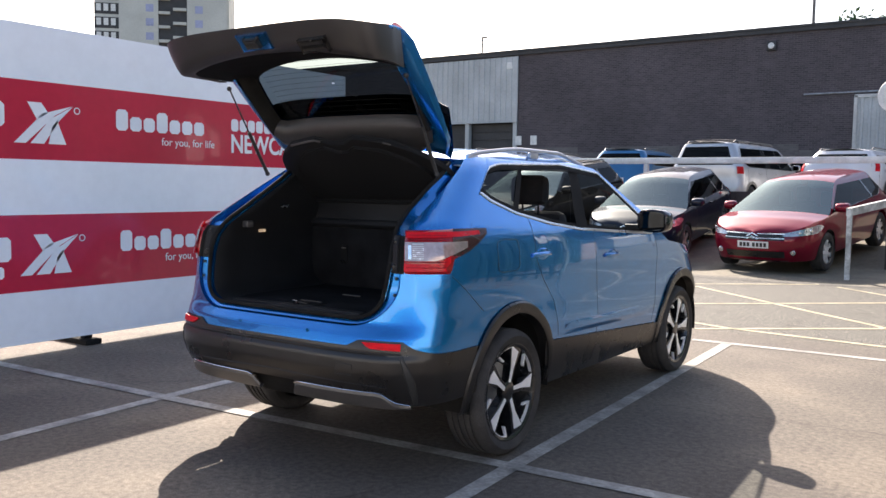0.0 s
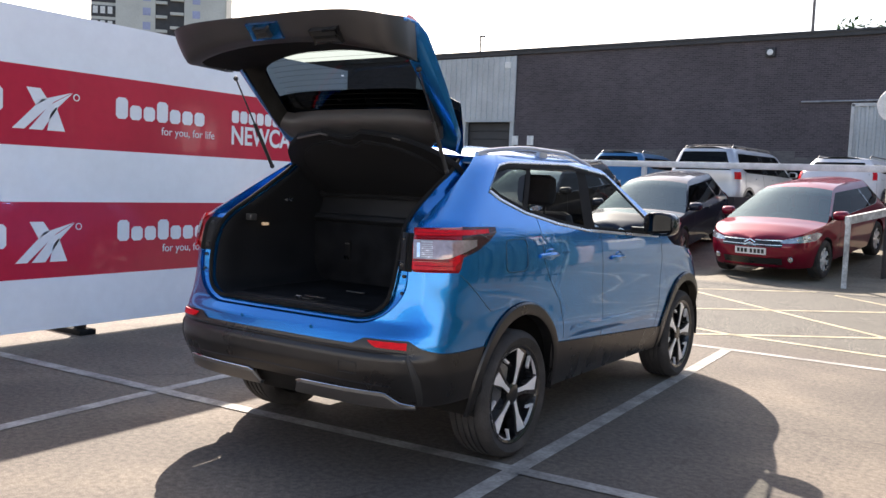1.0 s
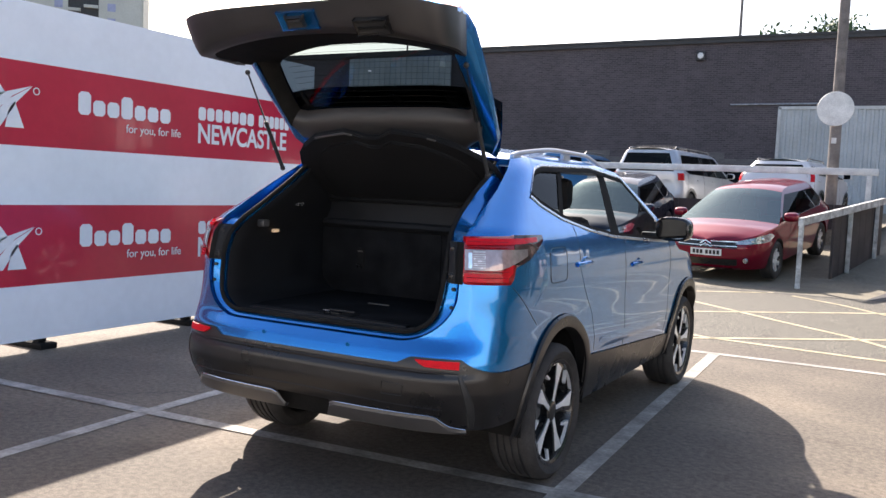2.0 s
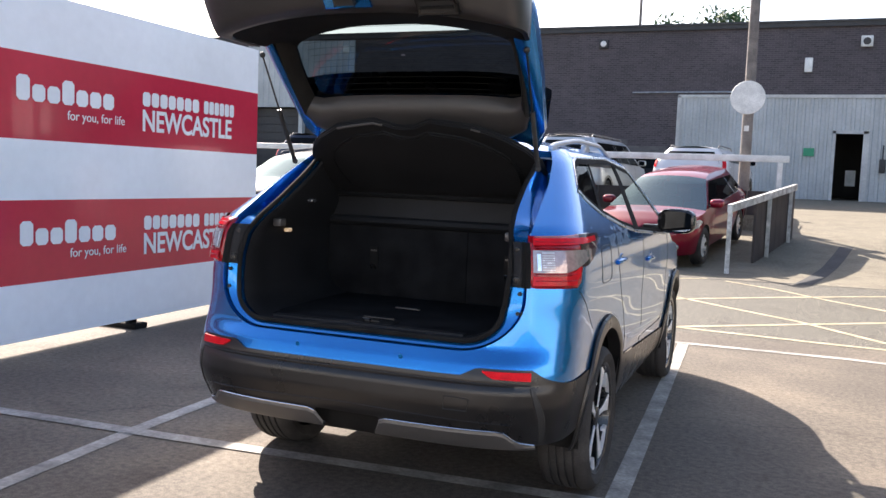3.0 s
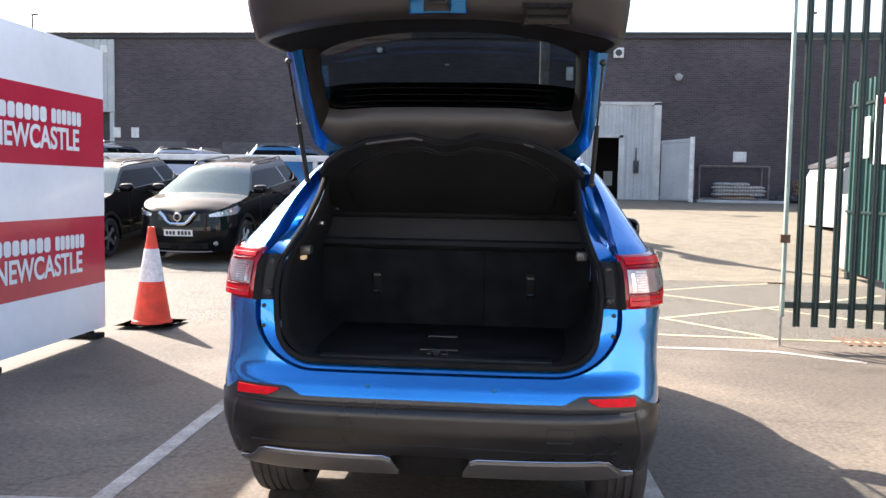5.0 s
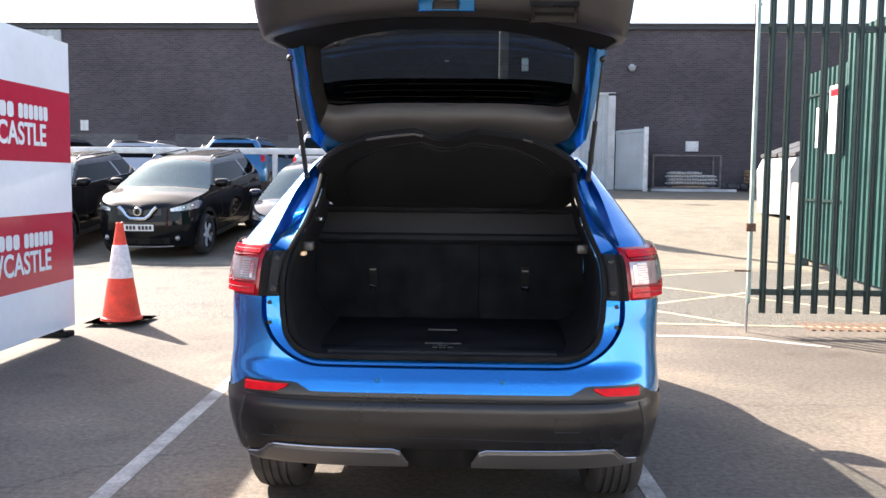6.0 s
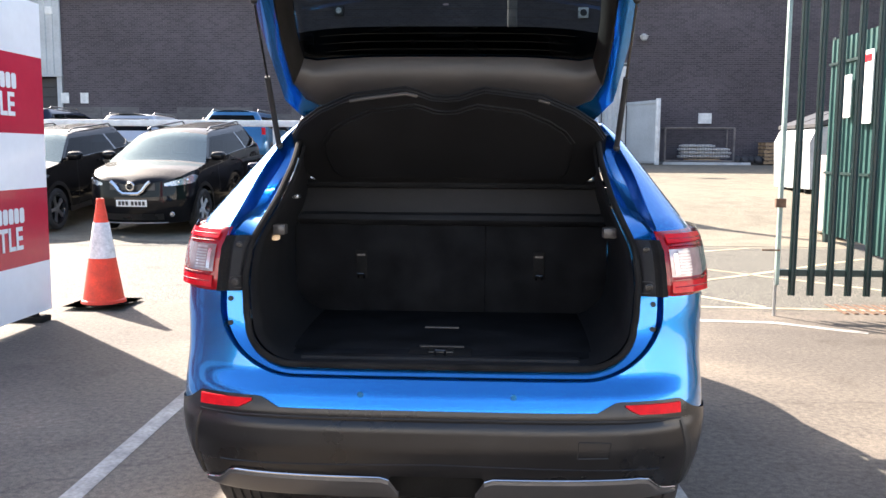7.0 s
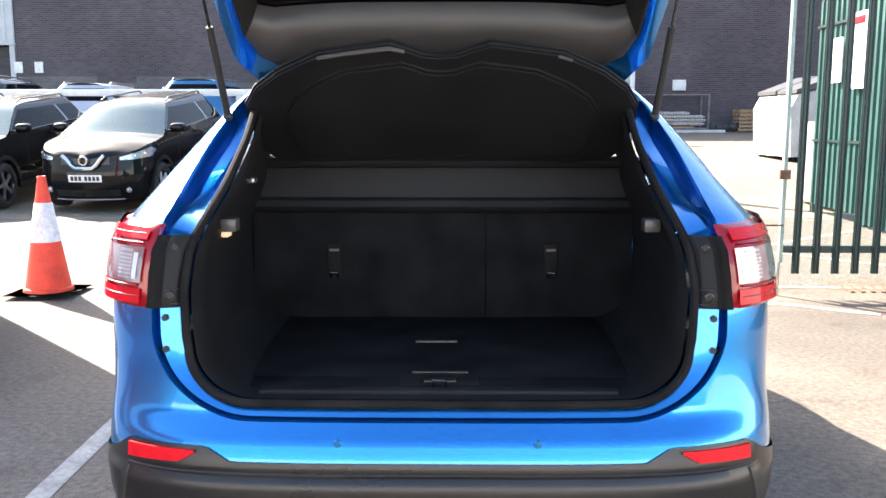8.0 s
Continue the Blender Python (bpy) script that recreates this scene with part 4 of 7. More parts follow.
# ---- cars ----
class Skin:
    """The outer skin of a car's right half: column c runs 0 to 1 round the tail corner, 1 to 2 along the side, 2 to 3 round the nose."""

    def __init__(self, yr, yf, wz, D=0.55, n=3.2, Df=0.7, nf=2.6, soft=None):
        self.yr, self.yf, self.wz, self.D, self.n, self.Df, self.nf, self.soft = yr, yf, wz, D, n, Df, nf, soft

    def tab(self, t, z):
        return float(np.interp(z, [a for a, _ in t], [c for _, c in t]))

    def at(self, c, z, off=0.0):
        w, y0, y1 = self.tab(self.wz, z), self.tab(self.yr, z), self.tab(self.yf, z)
        D = self.D if not isinstance(self.D, list) else self.tab(self.D, z)
        if c <= 1:
            f = c * math.pi / 2
            q, h = math.sin(f) ** (2 / self.n), 1 - max(0.0, math.cos(f)) ** (2 / self.n)
            if self.soft:
                u = min(1.0, max(0.0, (q - 0.66) / 0.30))
                y0 += (self.tab(self.soft, z) - y0) * u * u * (3 - 2 * u)
            p = Vector((w * q, y0 + D * h, z))
        elif c <= 2:
            p = Vector((w, y0 + D + (y1 - self.Df - y0 - D) * (c - 1), z))
        else:
            f = (3 - c) * math.pi / 2
            q, h = math.sin(f) ** (2 / self.nf), 1 - max(0.0, math.cos(f)) ** (2 / self.nf)
            p = Vector((w * q, y1 - self.Df * h, z))
        if off:
            e = 0.004
            a = self.at(min(3, c + e), z) - self.at(max(0, c - e), z)
            u = self.at(c, z + 0.01) - self.at(c, z - 0.01)
            nrm = a.cross(u)
            if nrm.length > 1e-9:
                p = p + nrm.normalized() * off
        return p

    def solve(self, c, f):
        """The height on column c where the curve f(y), or f(c, y), is met."""
        if not callable(f):
            return f
        z = 0.9
        for _ in range(14):
            z = 0.5 * z + 0.5 * f(c, self.at(c, z).y)
        return z

    def c_at(self, y, z):
        lo, hi = 0.0, 3.0
        for _ in range(40):
            m = (lo + hi) / 2
            lo, hi = (m, hi) if self.at(m, z).y < y else (lo, m)
        return (lo + hi) / 2

    def c_q(self, q):
        return math.asin(min(1, q ** (self.n / 2))) / (math.pi / 2)

    def c_qf(self, q):
        return 3 - math.asin(min(1, q ** (self.nf / 2))) / (math.pi / 2)

    def patch(self, bm, c0, c1, nc, lo, hi, nz=4, off=0.0, both=True, mi=0, right=True):
        rows = []
        for k in range(nc + 1):
            c = c0 + (c1 - c0) * k / nc
            a, b = self.solve(c, lo), self.solve(c, hi)
            b = max(a, b)
            rows.append([self.at(c, a + (b - a) * j / nz, off) for j in range(nz + 1)])
        if right:
            grid(bm, rows, mi, flip=True)
        if both or not right:
            grid(bm, [[Vector((-p.x, p.y, p.z)) for p in r] for r in rows], mi)

    def bead(self, bm, path, r=0.004, off=0.0, seg=6, both=True):
        """A thin bead along (c, z) pairs on the skin."""
        pts = [self.at(c, z, off) for c, z in path]
        tube(bm, pts, r, seg)
        if both:
            tube(bm, [Vector((-p.x, p.y, p.z)) for p in pts], r, seg)

    def over(self, bm, y0, y1, ny, edge, crown, nx=8, mi=0, inset=0.0):
        """The top between both edges, from y0 to y1."""
        rows = []
        for k in range(ny + 1):
            y = y0 + (y1 - y0) * k / ny
            z = edge(0, y)
            w = self.at(self.c_at(y, z), z).x - inset
            cr = crown(y) if callable(crown) else crown
            rows.append([(w * t, y, z + cr * (1 - abs(t) ** 2.4)) for t in [(-1 + 2 * j / nx) for j in range(nx + 1)]])
        grid(bm, rows, mi)


def lerp(a, b, t):
    return a + (b - a) * t


def curve(*pts):
    return lambda c, y: float(np.interp(y, [a for a, _ in pts], [b for _, b in pts]))


def arch(base, centres, r, zc):
    def f(c, y):
        z = base(c, y) if callable(base) else base
        for yc in centres:
            d = r * r - (y - yc) ** 2
            if d > 0:
                z = max(z, zc + math.sqrt(d))
        return z
    return f


def wheel(parent, y, x, r, width, rim_r, spokes=5, fancy=False, face=ALLOY):
    """A wheel on the side x (sign gives the side): tyre, rim and spokes."""
    s = 1 if x > 0 else -1
    m = pose(x, y, r, 0, 90 * s, 0)
    ob = new("wheel")
    ob.parent = parent
    ob.matrix_basis = m
    h = width / 2
    bm = bmesh.new()
    prof = [(rim_r - 0.012, -h * 0.78), (rim_r + 0.01, -h * 0.92), (rim_r + (r - rim_r) * 0.5, -h), (r - 0.03, -h * 0.97), (r - 0.008, -h * 0.82), (r, -h * 0.6)]
    for g in (-0.45, -0.15, 0.15, 0.45):
        prof += [(r, h * (g - 0.05)), (r - 0.008, h * (g - 0.045)), (r - 0.008, h * (g + 0.045)), (r, h * (g + 0.05))]
    prof += [(r, h * 0.6), (r - 0.008, h * 0.82), (r - 0.03, h * 0.97), (rim_r + (r - rim_r) * 0.5, h), (rim_r + 0.01, h * 0.92), (rim_r - 0.012, h * 0.78)]
    lathe(bm, prof, 56 if fancy else 32)
    part("tyre", bm, TYRE, ob)
    bm = bmesh.new()
    lathe(bm, [(rim_r - 0.004, h * 0.86), (rim_r - 0.008, h * 0.88), (rim_r - 0.022, h * 0.84), (rim_r - 0.03, h * 0.6), (rim_r - 0.045, -h * 0.4), (rim_r - 0.05, -h * 0.5), (0.0, -h * 0.5)], 48 if fancy else 28)
    part("rim", bm, RIMBLACK, ob)
    if fancy:
        bm = bmesh.new()
        lathe(bm, [(rim_r - 0.002, h * 0.865), (rim_r - 0.003, h * 0.885), (rim_r - 0.008, h * 0.88), (rim_r - 0.009, h * 0.86)], 48)
        part("rim_lip", bm, RIMBLACK, ob)
        bm = bmesh.new()
        lathe(bm, [(0.15, -h * 0.15), (0.15, -h * 0.05), (0.05, 0), (0.0, 0)], 32)
        part("brake_disc", bm, STEEL, ob)
    bmk, bmf = bmesh.new(), bmesh.new()
    for k in range(spokes):
        a = k * 2 * math.pi / spokes + math.pi / 2
        R = Matrix.Rotation(a, 4, "Z")
        if fancy:
            L = rim_r - 0.014
            pol = lambda r, d: (r * math.cos(radians(d)), r * math.sin(radians(d)))
            back = [pol(0.035, -28), pol(0.035, 28), pol(L * 0.55, 13), pol(L, 17), pol(L, -11), pol(L * 0.55, -9)]
            bright = [pol(0.052, -2), pol(0.052, 22), pol(L * 0.55, 11), pol(L * 0.98, 14.5), pol(L * 0.88, -4), pol(L * 0.5, -0.5)]
            arc = [pol(L * 0.985, 14 + 6 * i) for i in range(7)] + [pol(L * 0.74, 42), pol(L * 0.74, 37)] + [pol(L * 0.945, 47 - 6 * i) for i in range(6)]
            for b, o, z0, z1 in ((bmk, back, h * 0.35, h * 0.70), (bmf, bright, h * 0.70, h * 0.73), (bmf, arc, h * 0.64, h * 0.73)):
                A = [b.verts.new(R @ Vector((p, q, z0))) for p, q in o]
                B = [b.verts.new(R @ Vector((p, q, z1 + (0.010 * p / L)))) for p, q in o]
                m_ = len(o)
                fs = [b.faces.new(A), b.faces.new(B)] + [b.faces.new((A[i], A[(i + 1) % m_], B[(i + 1) % m_], B[i])) for i in range(m_)]
                bmesh.ops.recalc_face_normals(b, faces=fs)
        else:
            L = rim_r - 0.012
            o = [(0.03, -0.028), (L * 0.6, -0.02), (L, -0.045), (L, 0.045), (L * 0.6, 0.02), (0.03, 0.028)]
            A = [bmf.verts.new(R @ Vector((p, q, h * 0.45))) for p, q in o]
            B = [bmf.verts.new(R @ Vector((p, q, h * 0.72))) for p, q in o]
            fs = [bmf.faces.new(A), bmf.faces.new(B)] + [bmf.faces.new((A[i], A[(i + 1) % 6], B[(i + 1) % 6], B[i])) for i in range(6)]
            bmesh.ops.recalc_face_normals(bmf, faces=fs)
    if fancy:
        part("spoke_back", bmk, RIMBLACK, ob, smooth=False)
    else:
        bmk.free()
    part("spokes", bmf, face, ob, smooth=False)
    bm = bmesh.new()
    lathe(bm, [(0.062, h * 0.4), (0.060, h * 0.70), (0.05, h * 0.74), (0.03, h * 0.755), (0.0, h * 0.755)], 28)
    part("hub", bm, RIMBLACK if fancy else face, ob)
    return ob


def mirror_pod(parent, x, y, z, material, size=1.0):
    for s in (-1, 1):
        bm = bmesh.new()
        bmesh.ops.create_uvsphere(bm, u_segments=18, v_segments=12, radius=1)
        for q in bm.verts:
            c = q.co
            f = math.copysign(abs(c.x) ** 0.6, c.x), math.copysign(abs(c.y) ** 0.75, c.y), math.copysign(abs(c.z) ** 0.65, c.z)
            q.co = Vector((s * (x + f[0] * 0.125 * size), y + max(f[1], -0.35) * 0.10 * size - 0.032 * size * (f[0] + 1) * (0.5 - 0.5 * f[1]), z + f[2] * 0.082 * size))
        ob = part("door_mirror", bm, material, parent)
        bm = bmesh.new()
        rows = []
        for k in range(7):
            a = -1 + k / 3
            rows.append([(s * (x + 0.100 * size * a), y - 0.039 * size - 0.064 * size * (a + 1) * 0.5, z + 0.064 * size * b * (1 - 0.25 * a ** 4)) for b in (-1, -0.5, 0, 0.5, 1)])
        grid(bm, rows, flip=(s < 0))
        part("mirror_glass", bm, MIRRORGLASS, ob)
        bm = bmesh.new()
        box(bm, min(s * (x - 0.22), s * (x - 0.08)), max(s * (x - 0.22), s * (x - 0.08)), y - 0.02, y + 0.05, z - 0.07, z - 0.03, bevel=0.008)
        part("mirror_arm", bm, CLAD, ob)


def number_bars(parent, x0, x1, z0, z1, at, out=1):
    """A plate with plain dark bars; at(x, z) gives the y of the surface."""
    bm = bmesh.new()
    rows = []
    for k in range(7):
        x = x0 + (x1 - x0) * k / 6
        rows.append([(x, at(x) + out * 0.012, z) for z in (z0, z1)])
    grid(bm, rows, flip=(out > 0))
    pl = part("number_plate", bm, PLATE, parent)
    w = (x1 - x0) / 8.6
    for k in range(7):
        bm = bmesh.new()
        a = x0 + w * 0.55 + w * k * 1.03 + (w * 0.5 if k > 3 else 0)
        y = at(a + w / 2) + out * 0.016
        box(bm, a, a + w * 0.72, y - 0.001, y + 0.001, z0 + 0.2 * (z1 - z0), z1 - 0.2 * (z1 - z0))
        part("plate_bar", bm, INK, pl, smooth=False)


def road_car(name, label, m, colour, spec):
    """A parked car from its measures: L, W, H, belts, screens; rear at y=0, nose at y=L."""
    L, W, H, R = spec["L"], spec["W"], spec["H"], spec.get("R", 0.33)
    hw = W / 2
    y_r, y_f = spec.get("axle_r", 0.78), L - spec.get("front_over", 0.88)
    belt_r, belt_f, hood = spec.get("belt_r", 1.05), spec.get("belt_f", 0.95), spec.get("hood", 0.78)
    sb, st = spec["screen_base"], spec["screen_top"]
    rt, rb = spec["rear_top"], spec["rear_base"]
    pickup = spec.get("pickup", False)
    wz = [(0.2, hw * 0.93), (0.4, hw * 0.975), (0.62, hw), (0.85, hw * 0.985), (belt_r, hw * 0.95), (H - 0.10, hw * 0.70), (H - 0.03, hw * 0.63), (H, hw * 0.53)]
    yr = [(0.2, 0.10), (0.45, 0.02), (0.65, 0.0), (0.9, 0.05), (belt_r, rb), (H - 0.05, rt)]
    yf = [(0.2, L - 0.10), (0.42, L - 0.01), (0.6, L), (hood, L - 0.08), (hood + 0.25, L - 0.3), (H, L - 0.3)]
    sk = Skin(yr, yf, wz, D=[(belt_r, 0.42), (H, 0.25)], n=3.4, Df=0.75, nf=2.7)
    edge = curve((0, H - 0.06), (rt + 0.2, H - 0.035), ((rt + st) / 2, H - 0.02), (st - 0.45, H - 0.027), (st - 0.25, H - 0.04), (st - 0.1, H - 0.062), (st, H - 0.085), (st + 0.12, H - 0.135), (sb, belt_f + 0.02), (sb + 0.05, belt_f), (L - 0.5, hood + 0.06), (L - 0.18, hood - 0.03), (L, hood - 0.12))
    lowz = arch(0.24, (y_r, y_f), R + 0.05, R)
    ob = thing(name, label, "car", m)
    bm = bmesh.new()
    wr = spec.get("win_rear", rb + 0.25)
    wbelt = curve((wr, belt_r + 0.16), (wr + 0.35, belt_r + 0.02), (sb - 0.12, belt_f + 0.03))
    wtop = curve((wr, belt_r + 0.16), (wr + 0.2, H - 0.15), (st - 0.05, H - 0.12), (sb - 0.12, belt_f + 0.03))
    cw0 = sk.c_at(wr, belt_r + 0.16)
    cw1 = sk.c_at(sb - 0.12, belt_f + 0.03)
    rg0, rg1 = belt_r + 0.06, H - 0.12
    cg = sk.c_q(0.80)
    sk.patch(bm, 0, cg, 10, 0.30, rg0, 8)
    sk.patch(bm, 0, cg, 10, rg1, edge, 2)
    sk.patch(bm, cg, cw0, 12, lowz, edge, 14)
    sk.patch(bm, cw0, cw1, 70, lowz, wbelt, 9)
    sk.patch(bm, cw0, cw1, 70, wtop, edge, 3)
    sk.patch(bm, cw1, 3, 40, lowz, edge, 9)
    sk.over(bm, st - 0.02, rt + 0.05, 24, edge, 0.05)
    sk.over(bm, sb + 0.03, L - 0.01, 16, edge, 0.05)
    body = part("body", bm, colour, ob, angle=50)
    bm = bmesh.new()
    sk.over(bm, sb + 0.03, st - 0.02, 10, edge, 0.05, inset=0.0)
    part("windscreen", bm, GLASS, ob)
    bm = bmesh.new()
    sk.patch(bm, 0, cg, 8, rg0, rg1, 5)
    part("rear_screen", bm, SIDEGLASS, ob)
    bm = bmesh.new()
    sk.patch(bm, cw0, cw1, 50, wbelt, wtop, 5)
    part("side_glass", bm, SIDEGLASS, ob)
    for f in spec.get("pillars", (0.42,)):
        for right in (True, False):
            bm = bmesh.new()
            c = cw0 + (cw1 - cw0) * f
            sk.patch(bm, c - 0.012, c + 0.012, 2, wbelt, wtop, 4, 0.004, not right, 0, right)
            part("window_pillar", bm, RIMBLACK, ob)
    bm = bmesh.new()
    for s in (-1, 1):
        sk_z = [(cw0 + (cw1 - cw0) * k / 30) for k in range(31)]
    sk.bead(bm, [(c, sk.solve(c, wbelt)) for c in sk_z], 0.007, 0.002)
    part("window_trim", bm, CHROME if spec.get("chrome") else RIMBLACK, ob)
    # underside, cabin and arches
    bm = bmesh.new()
    box(bm, -hw * 0.80, hw * 0.80, 0.4, L - 0.5, 0.22, 0.36)
    for yc in (y_r, y_f):
        for s in (-1, 1):
            box(bm, min(s * hw * 0.5, s * hw * 0.9), max(s * hw * 0.5, s * hw * 0.9), yc - R - 0.1, yc + R + 0.1, 2 * R + 0.06, 2 * R + 0.08)
    part("underbody", bm, RUBBER, ob)
    bm = bmesh.new()
    box(bm, -hw * 0.80, hw * 0.80, sb - 0.45, sb + 0.2, 0.6, belt_f - 0.02, bevel=0.04)
    part("dashboard", bm, DARKINT, ob)
    for x in (-0.38, 0.38):
        for yc in ((sb + st) / 2 - 0.75, (sb + st) / 2 - 1.6):
            seat = part("seat", boxed(x - 0.24, x + 0.24, yc - 0.12, yc + 0.05, 0.5, H - 0.55, bevel=0.05), DARKINT, ob)
            part("headrest", boxed(x - 0.13, x + 0.13, yc - 0.14, yc - 0.04, H - 0.545, H - 0.28, bevel=0.04), DARKINT, seat)
    for yc in (y_r, y_f):
        for s in (-1, 1):
            wheel(ob, yc, s * (hw - 0.11), R, 0.21, R - 0.10, spec.get("spokes", 5), face=spec.get("rims", STEEL))
    mirror_pod(ob, hw + 0.08, sb - 0.28, belt_f + 0.10, colour, 0.95)
    # lamps
    nose = lambda x: sk.at(sk.c_qf(min(0.999, abs(x) / sk.tab(sk.wz, 0.55))), 0.55).y
    for right in (True, False):
        bm = bmesh.new()
        l0, l1 = sk.c_at(L - 0.66, hood - 0.08), sk.c_qf(spec.get("lamp_q", 0.52))
        lmid = lambda c: hood - 0.115 + 0.075 * (1 - (c - l0) / (l1 - l0))
        lhalf = lambda c: (0.020 + 0.056 * (1 - (c - l0) / (l1 - l0)) ** 0.7) * min(1.0, 0.12 + 4.5 * (c - l0) / (l1 - l0))
        sk.patch(bm, l0, l1, 16, lambda c, y: lmid(c) - lhalf(c), lambda c, y: lmid(c) + lhalf(c), 4, 0.012, not right, 0, right)
        hl = part("headlamp", bm, HEADLAMP, ob)
        for f_, r_ in ((0.40, 0.030), (0.66, 0.022)):
            bm = bmesh.new()
            c_ = lerp(l0, l1, f_)
            p_ = sk.at(c_, lmid(c_), 0.010)
            lathe(bm, [(0.0, 0.008), (r_ * 0.7, 0.006), (r_, 0.0)], 14, pose((1 if right else -1) * p_.x, p_.y, p_.z, -90, 0, (-1 if right else 1) * 35))
            part("lamp_bowl", bm, CHROME, hl)
        bm = bmesh.new()
        sk.patch(bm, sk.c_q(spec.get("tail_q", 0.87)), sk.c_at(0.30, belt_r - 0.1), 8, belt_r - 0.15, belt_r + 0.02, 3, 0.012, not right, 0, right)
        part("tail_lamp", bm, REDLENS, ob)
        bm = bmesh.new()
        s = 1 if right else -1
        lathe(bm, [(0.0, 0.016), (0.034, 0.013), (0.046, 0)], 16, pose(s * hw * 0.68, nose(hw * 0.68) - 0.004, 0.40, -90))
        part("fog_lamp", bm, HEADLAMP, ob)
    bm = bmesh.new()
    c0 = sk.c_qf(spec.get("grille_q", 0.55))
    sk.patch(bm, c0, 3, 8, hood - 0.20, hood - 0.08, 3, 0.006)
    part("grille", bm, CLAD, ob)
    bm = bmesh.new()
    sk.patch(bm, sk.c_qf(spec.get("intake_q", 0.56)), 3, 10, lambda c, y: 0.31, lambda c, y: min(0.42, spec.get("plate_z", 0.47) - 0.03), 3, 0.006)
    part("lower_grille", bm, CLAD, ob)
    for z in spec.get("bars", (hood - 0.10, hood - 0.17)):
        bm = bmesh.new()
        sk.bead(bm, [(c0 + (3 - c0) * k / 10, z) for k in range(11)], 0.009, 0.012)
        part("grille_bar", bm, CHROME, ob)
    if spec.get("vee"):
        bm = bmesh.new()
        for s in (-1, 1):
            tube(bm, [(s * x, nose(x) + 0.01, z) for x, z in ((0.33, hood - 0.055), (0.28, hood - 0.10), (0.20, hood - 0.20), (0.13, hood - 0.245), (0, hood - 0.25))], 0.034, 8)
        part("grille_surround", bm, CHROME, ob)
    bm = bmesh.new()
    if spec.get("vee"):
        lathe(bm, [(0.045, 0), (0.05, 0.016), (0.072, 0.016), (0.078, 0)], 24, pose(0, nose(0) + 0.005, hood - 0.13, -90))
    else:
        for z in (hood - 0.13, hood - 0.08):
            tube(bm, [(-0.09, nose(0.09) + 0.02, z - 0.05), (0, nose(0) + 0.025, z), (0.09, nose(0.09) + 0.02, z - 0.05)], 0.011, 6)
    part("badge", bm, CHROME, ob)
    bm = bmesh.new()
    sk.patch(bm, sk.c_qf(0.62), 3, 10, 0.252, 0.272, 2, 0.014)
    part("bumper_strip", bm, RAILSILVER if spec.get("strip") else CLAD, ob)
    number_bars(ob, -0.26, 0.26, spec.get("plate_z", 0.47), spec.get("plate_z", 0.47) + 0.111, nose)
    tail = lambda x: sk.at(sk.c_q(min(0.999, abs(x) / sk.tab(sk.wz, 0.6))), 0.75).y
    number_bars(ob, -0.26, 0.26, 0.72, 0.831, tail, -1)
    bm = bmesh.new()
    sk.patch(bm, 0, sk.c_at(y_r - R - 0.06, 0.4), 14, 0.24, 0.42, 2, 0.008)
    if spec.get("cladding"):
        for a, b in ((y_r - R - 0.16, y_f + R + 0.16),):
            sk.patch(bm, sk.c_at(a, 0.5), sk.c_at(b, 0.5), 90, lowz, arch(0.34, (y_r, y_f), R + 0.12, R), 2, 0.010)
    part("lower_trim", bm, CLAD, ob)
    if spec.get("rails"):
        for s in (-1, 1):
            bm = bmesh.new()
            x = s * hw * 0.62
            tube(bm, [(x, rt + 0.25, H - 0.02), (x, rt + 0.35, H + 0.035), (x, st - 0.35, H + 0.035), (x, st - 0.2, H - 0.01)], 0.016, 8)
            part("roof_rail", bm, SATIN, ob)
    if spec.get("bars_over"):
        for y in (0.7, 1.5, 2.3):
            bm = bmesh.new()
            tube(bm, [(-hw * 0.62, y, H - 0.03), (-hw * 0.55, y, H + 0.05), (0, y, H + 0.06), (hw * 0.55, y, H + 0.05), (hw * 0.62, y, H - 0.03)], 0.02, 8)
            part("roof_bar", bm, CLAD, ob)
    for f in (0.30, 0.62):
        for right in (True, False):
            bm = bmesh.new()
            c = cw0 + (cw1 - cw0) * f
            p = sk.at(c, belt_r - 0.12, 0.02)
            s = 1 if right else -1
            box(bm, s * p.x - 0.015, s * p.x + 0.015, p.y - 0.1, p.y + 0.1, p.z - 0.015, p.z + 0.015, bevel=0.006)
            part("door_handle", bm, colour, ob)
    for f in (0.10, 0.43, 0.86):
        c = cw0 + (cw1 - cw0) * f
        a, b = sk.solve(c, lowz) + 0.05, sk.solve(c, wbelt) - 0.01
        for s in (-1, 1):
            bm = bmesh.new()
            tube(bm, [Vector((s * p.x, p.y, p.z)) for p in [sk.at(c, a + (b - a) * k / 8, -0.001) for k in range(9)]], 0.004, 4)
            part("door_gap", bm, INK, ob)
    return ob


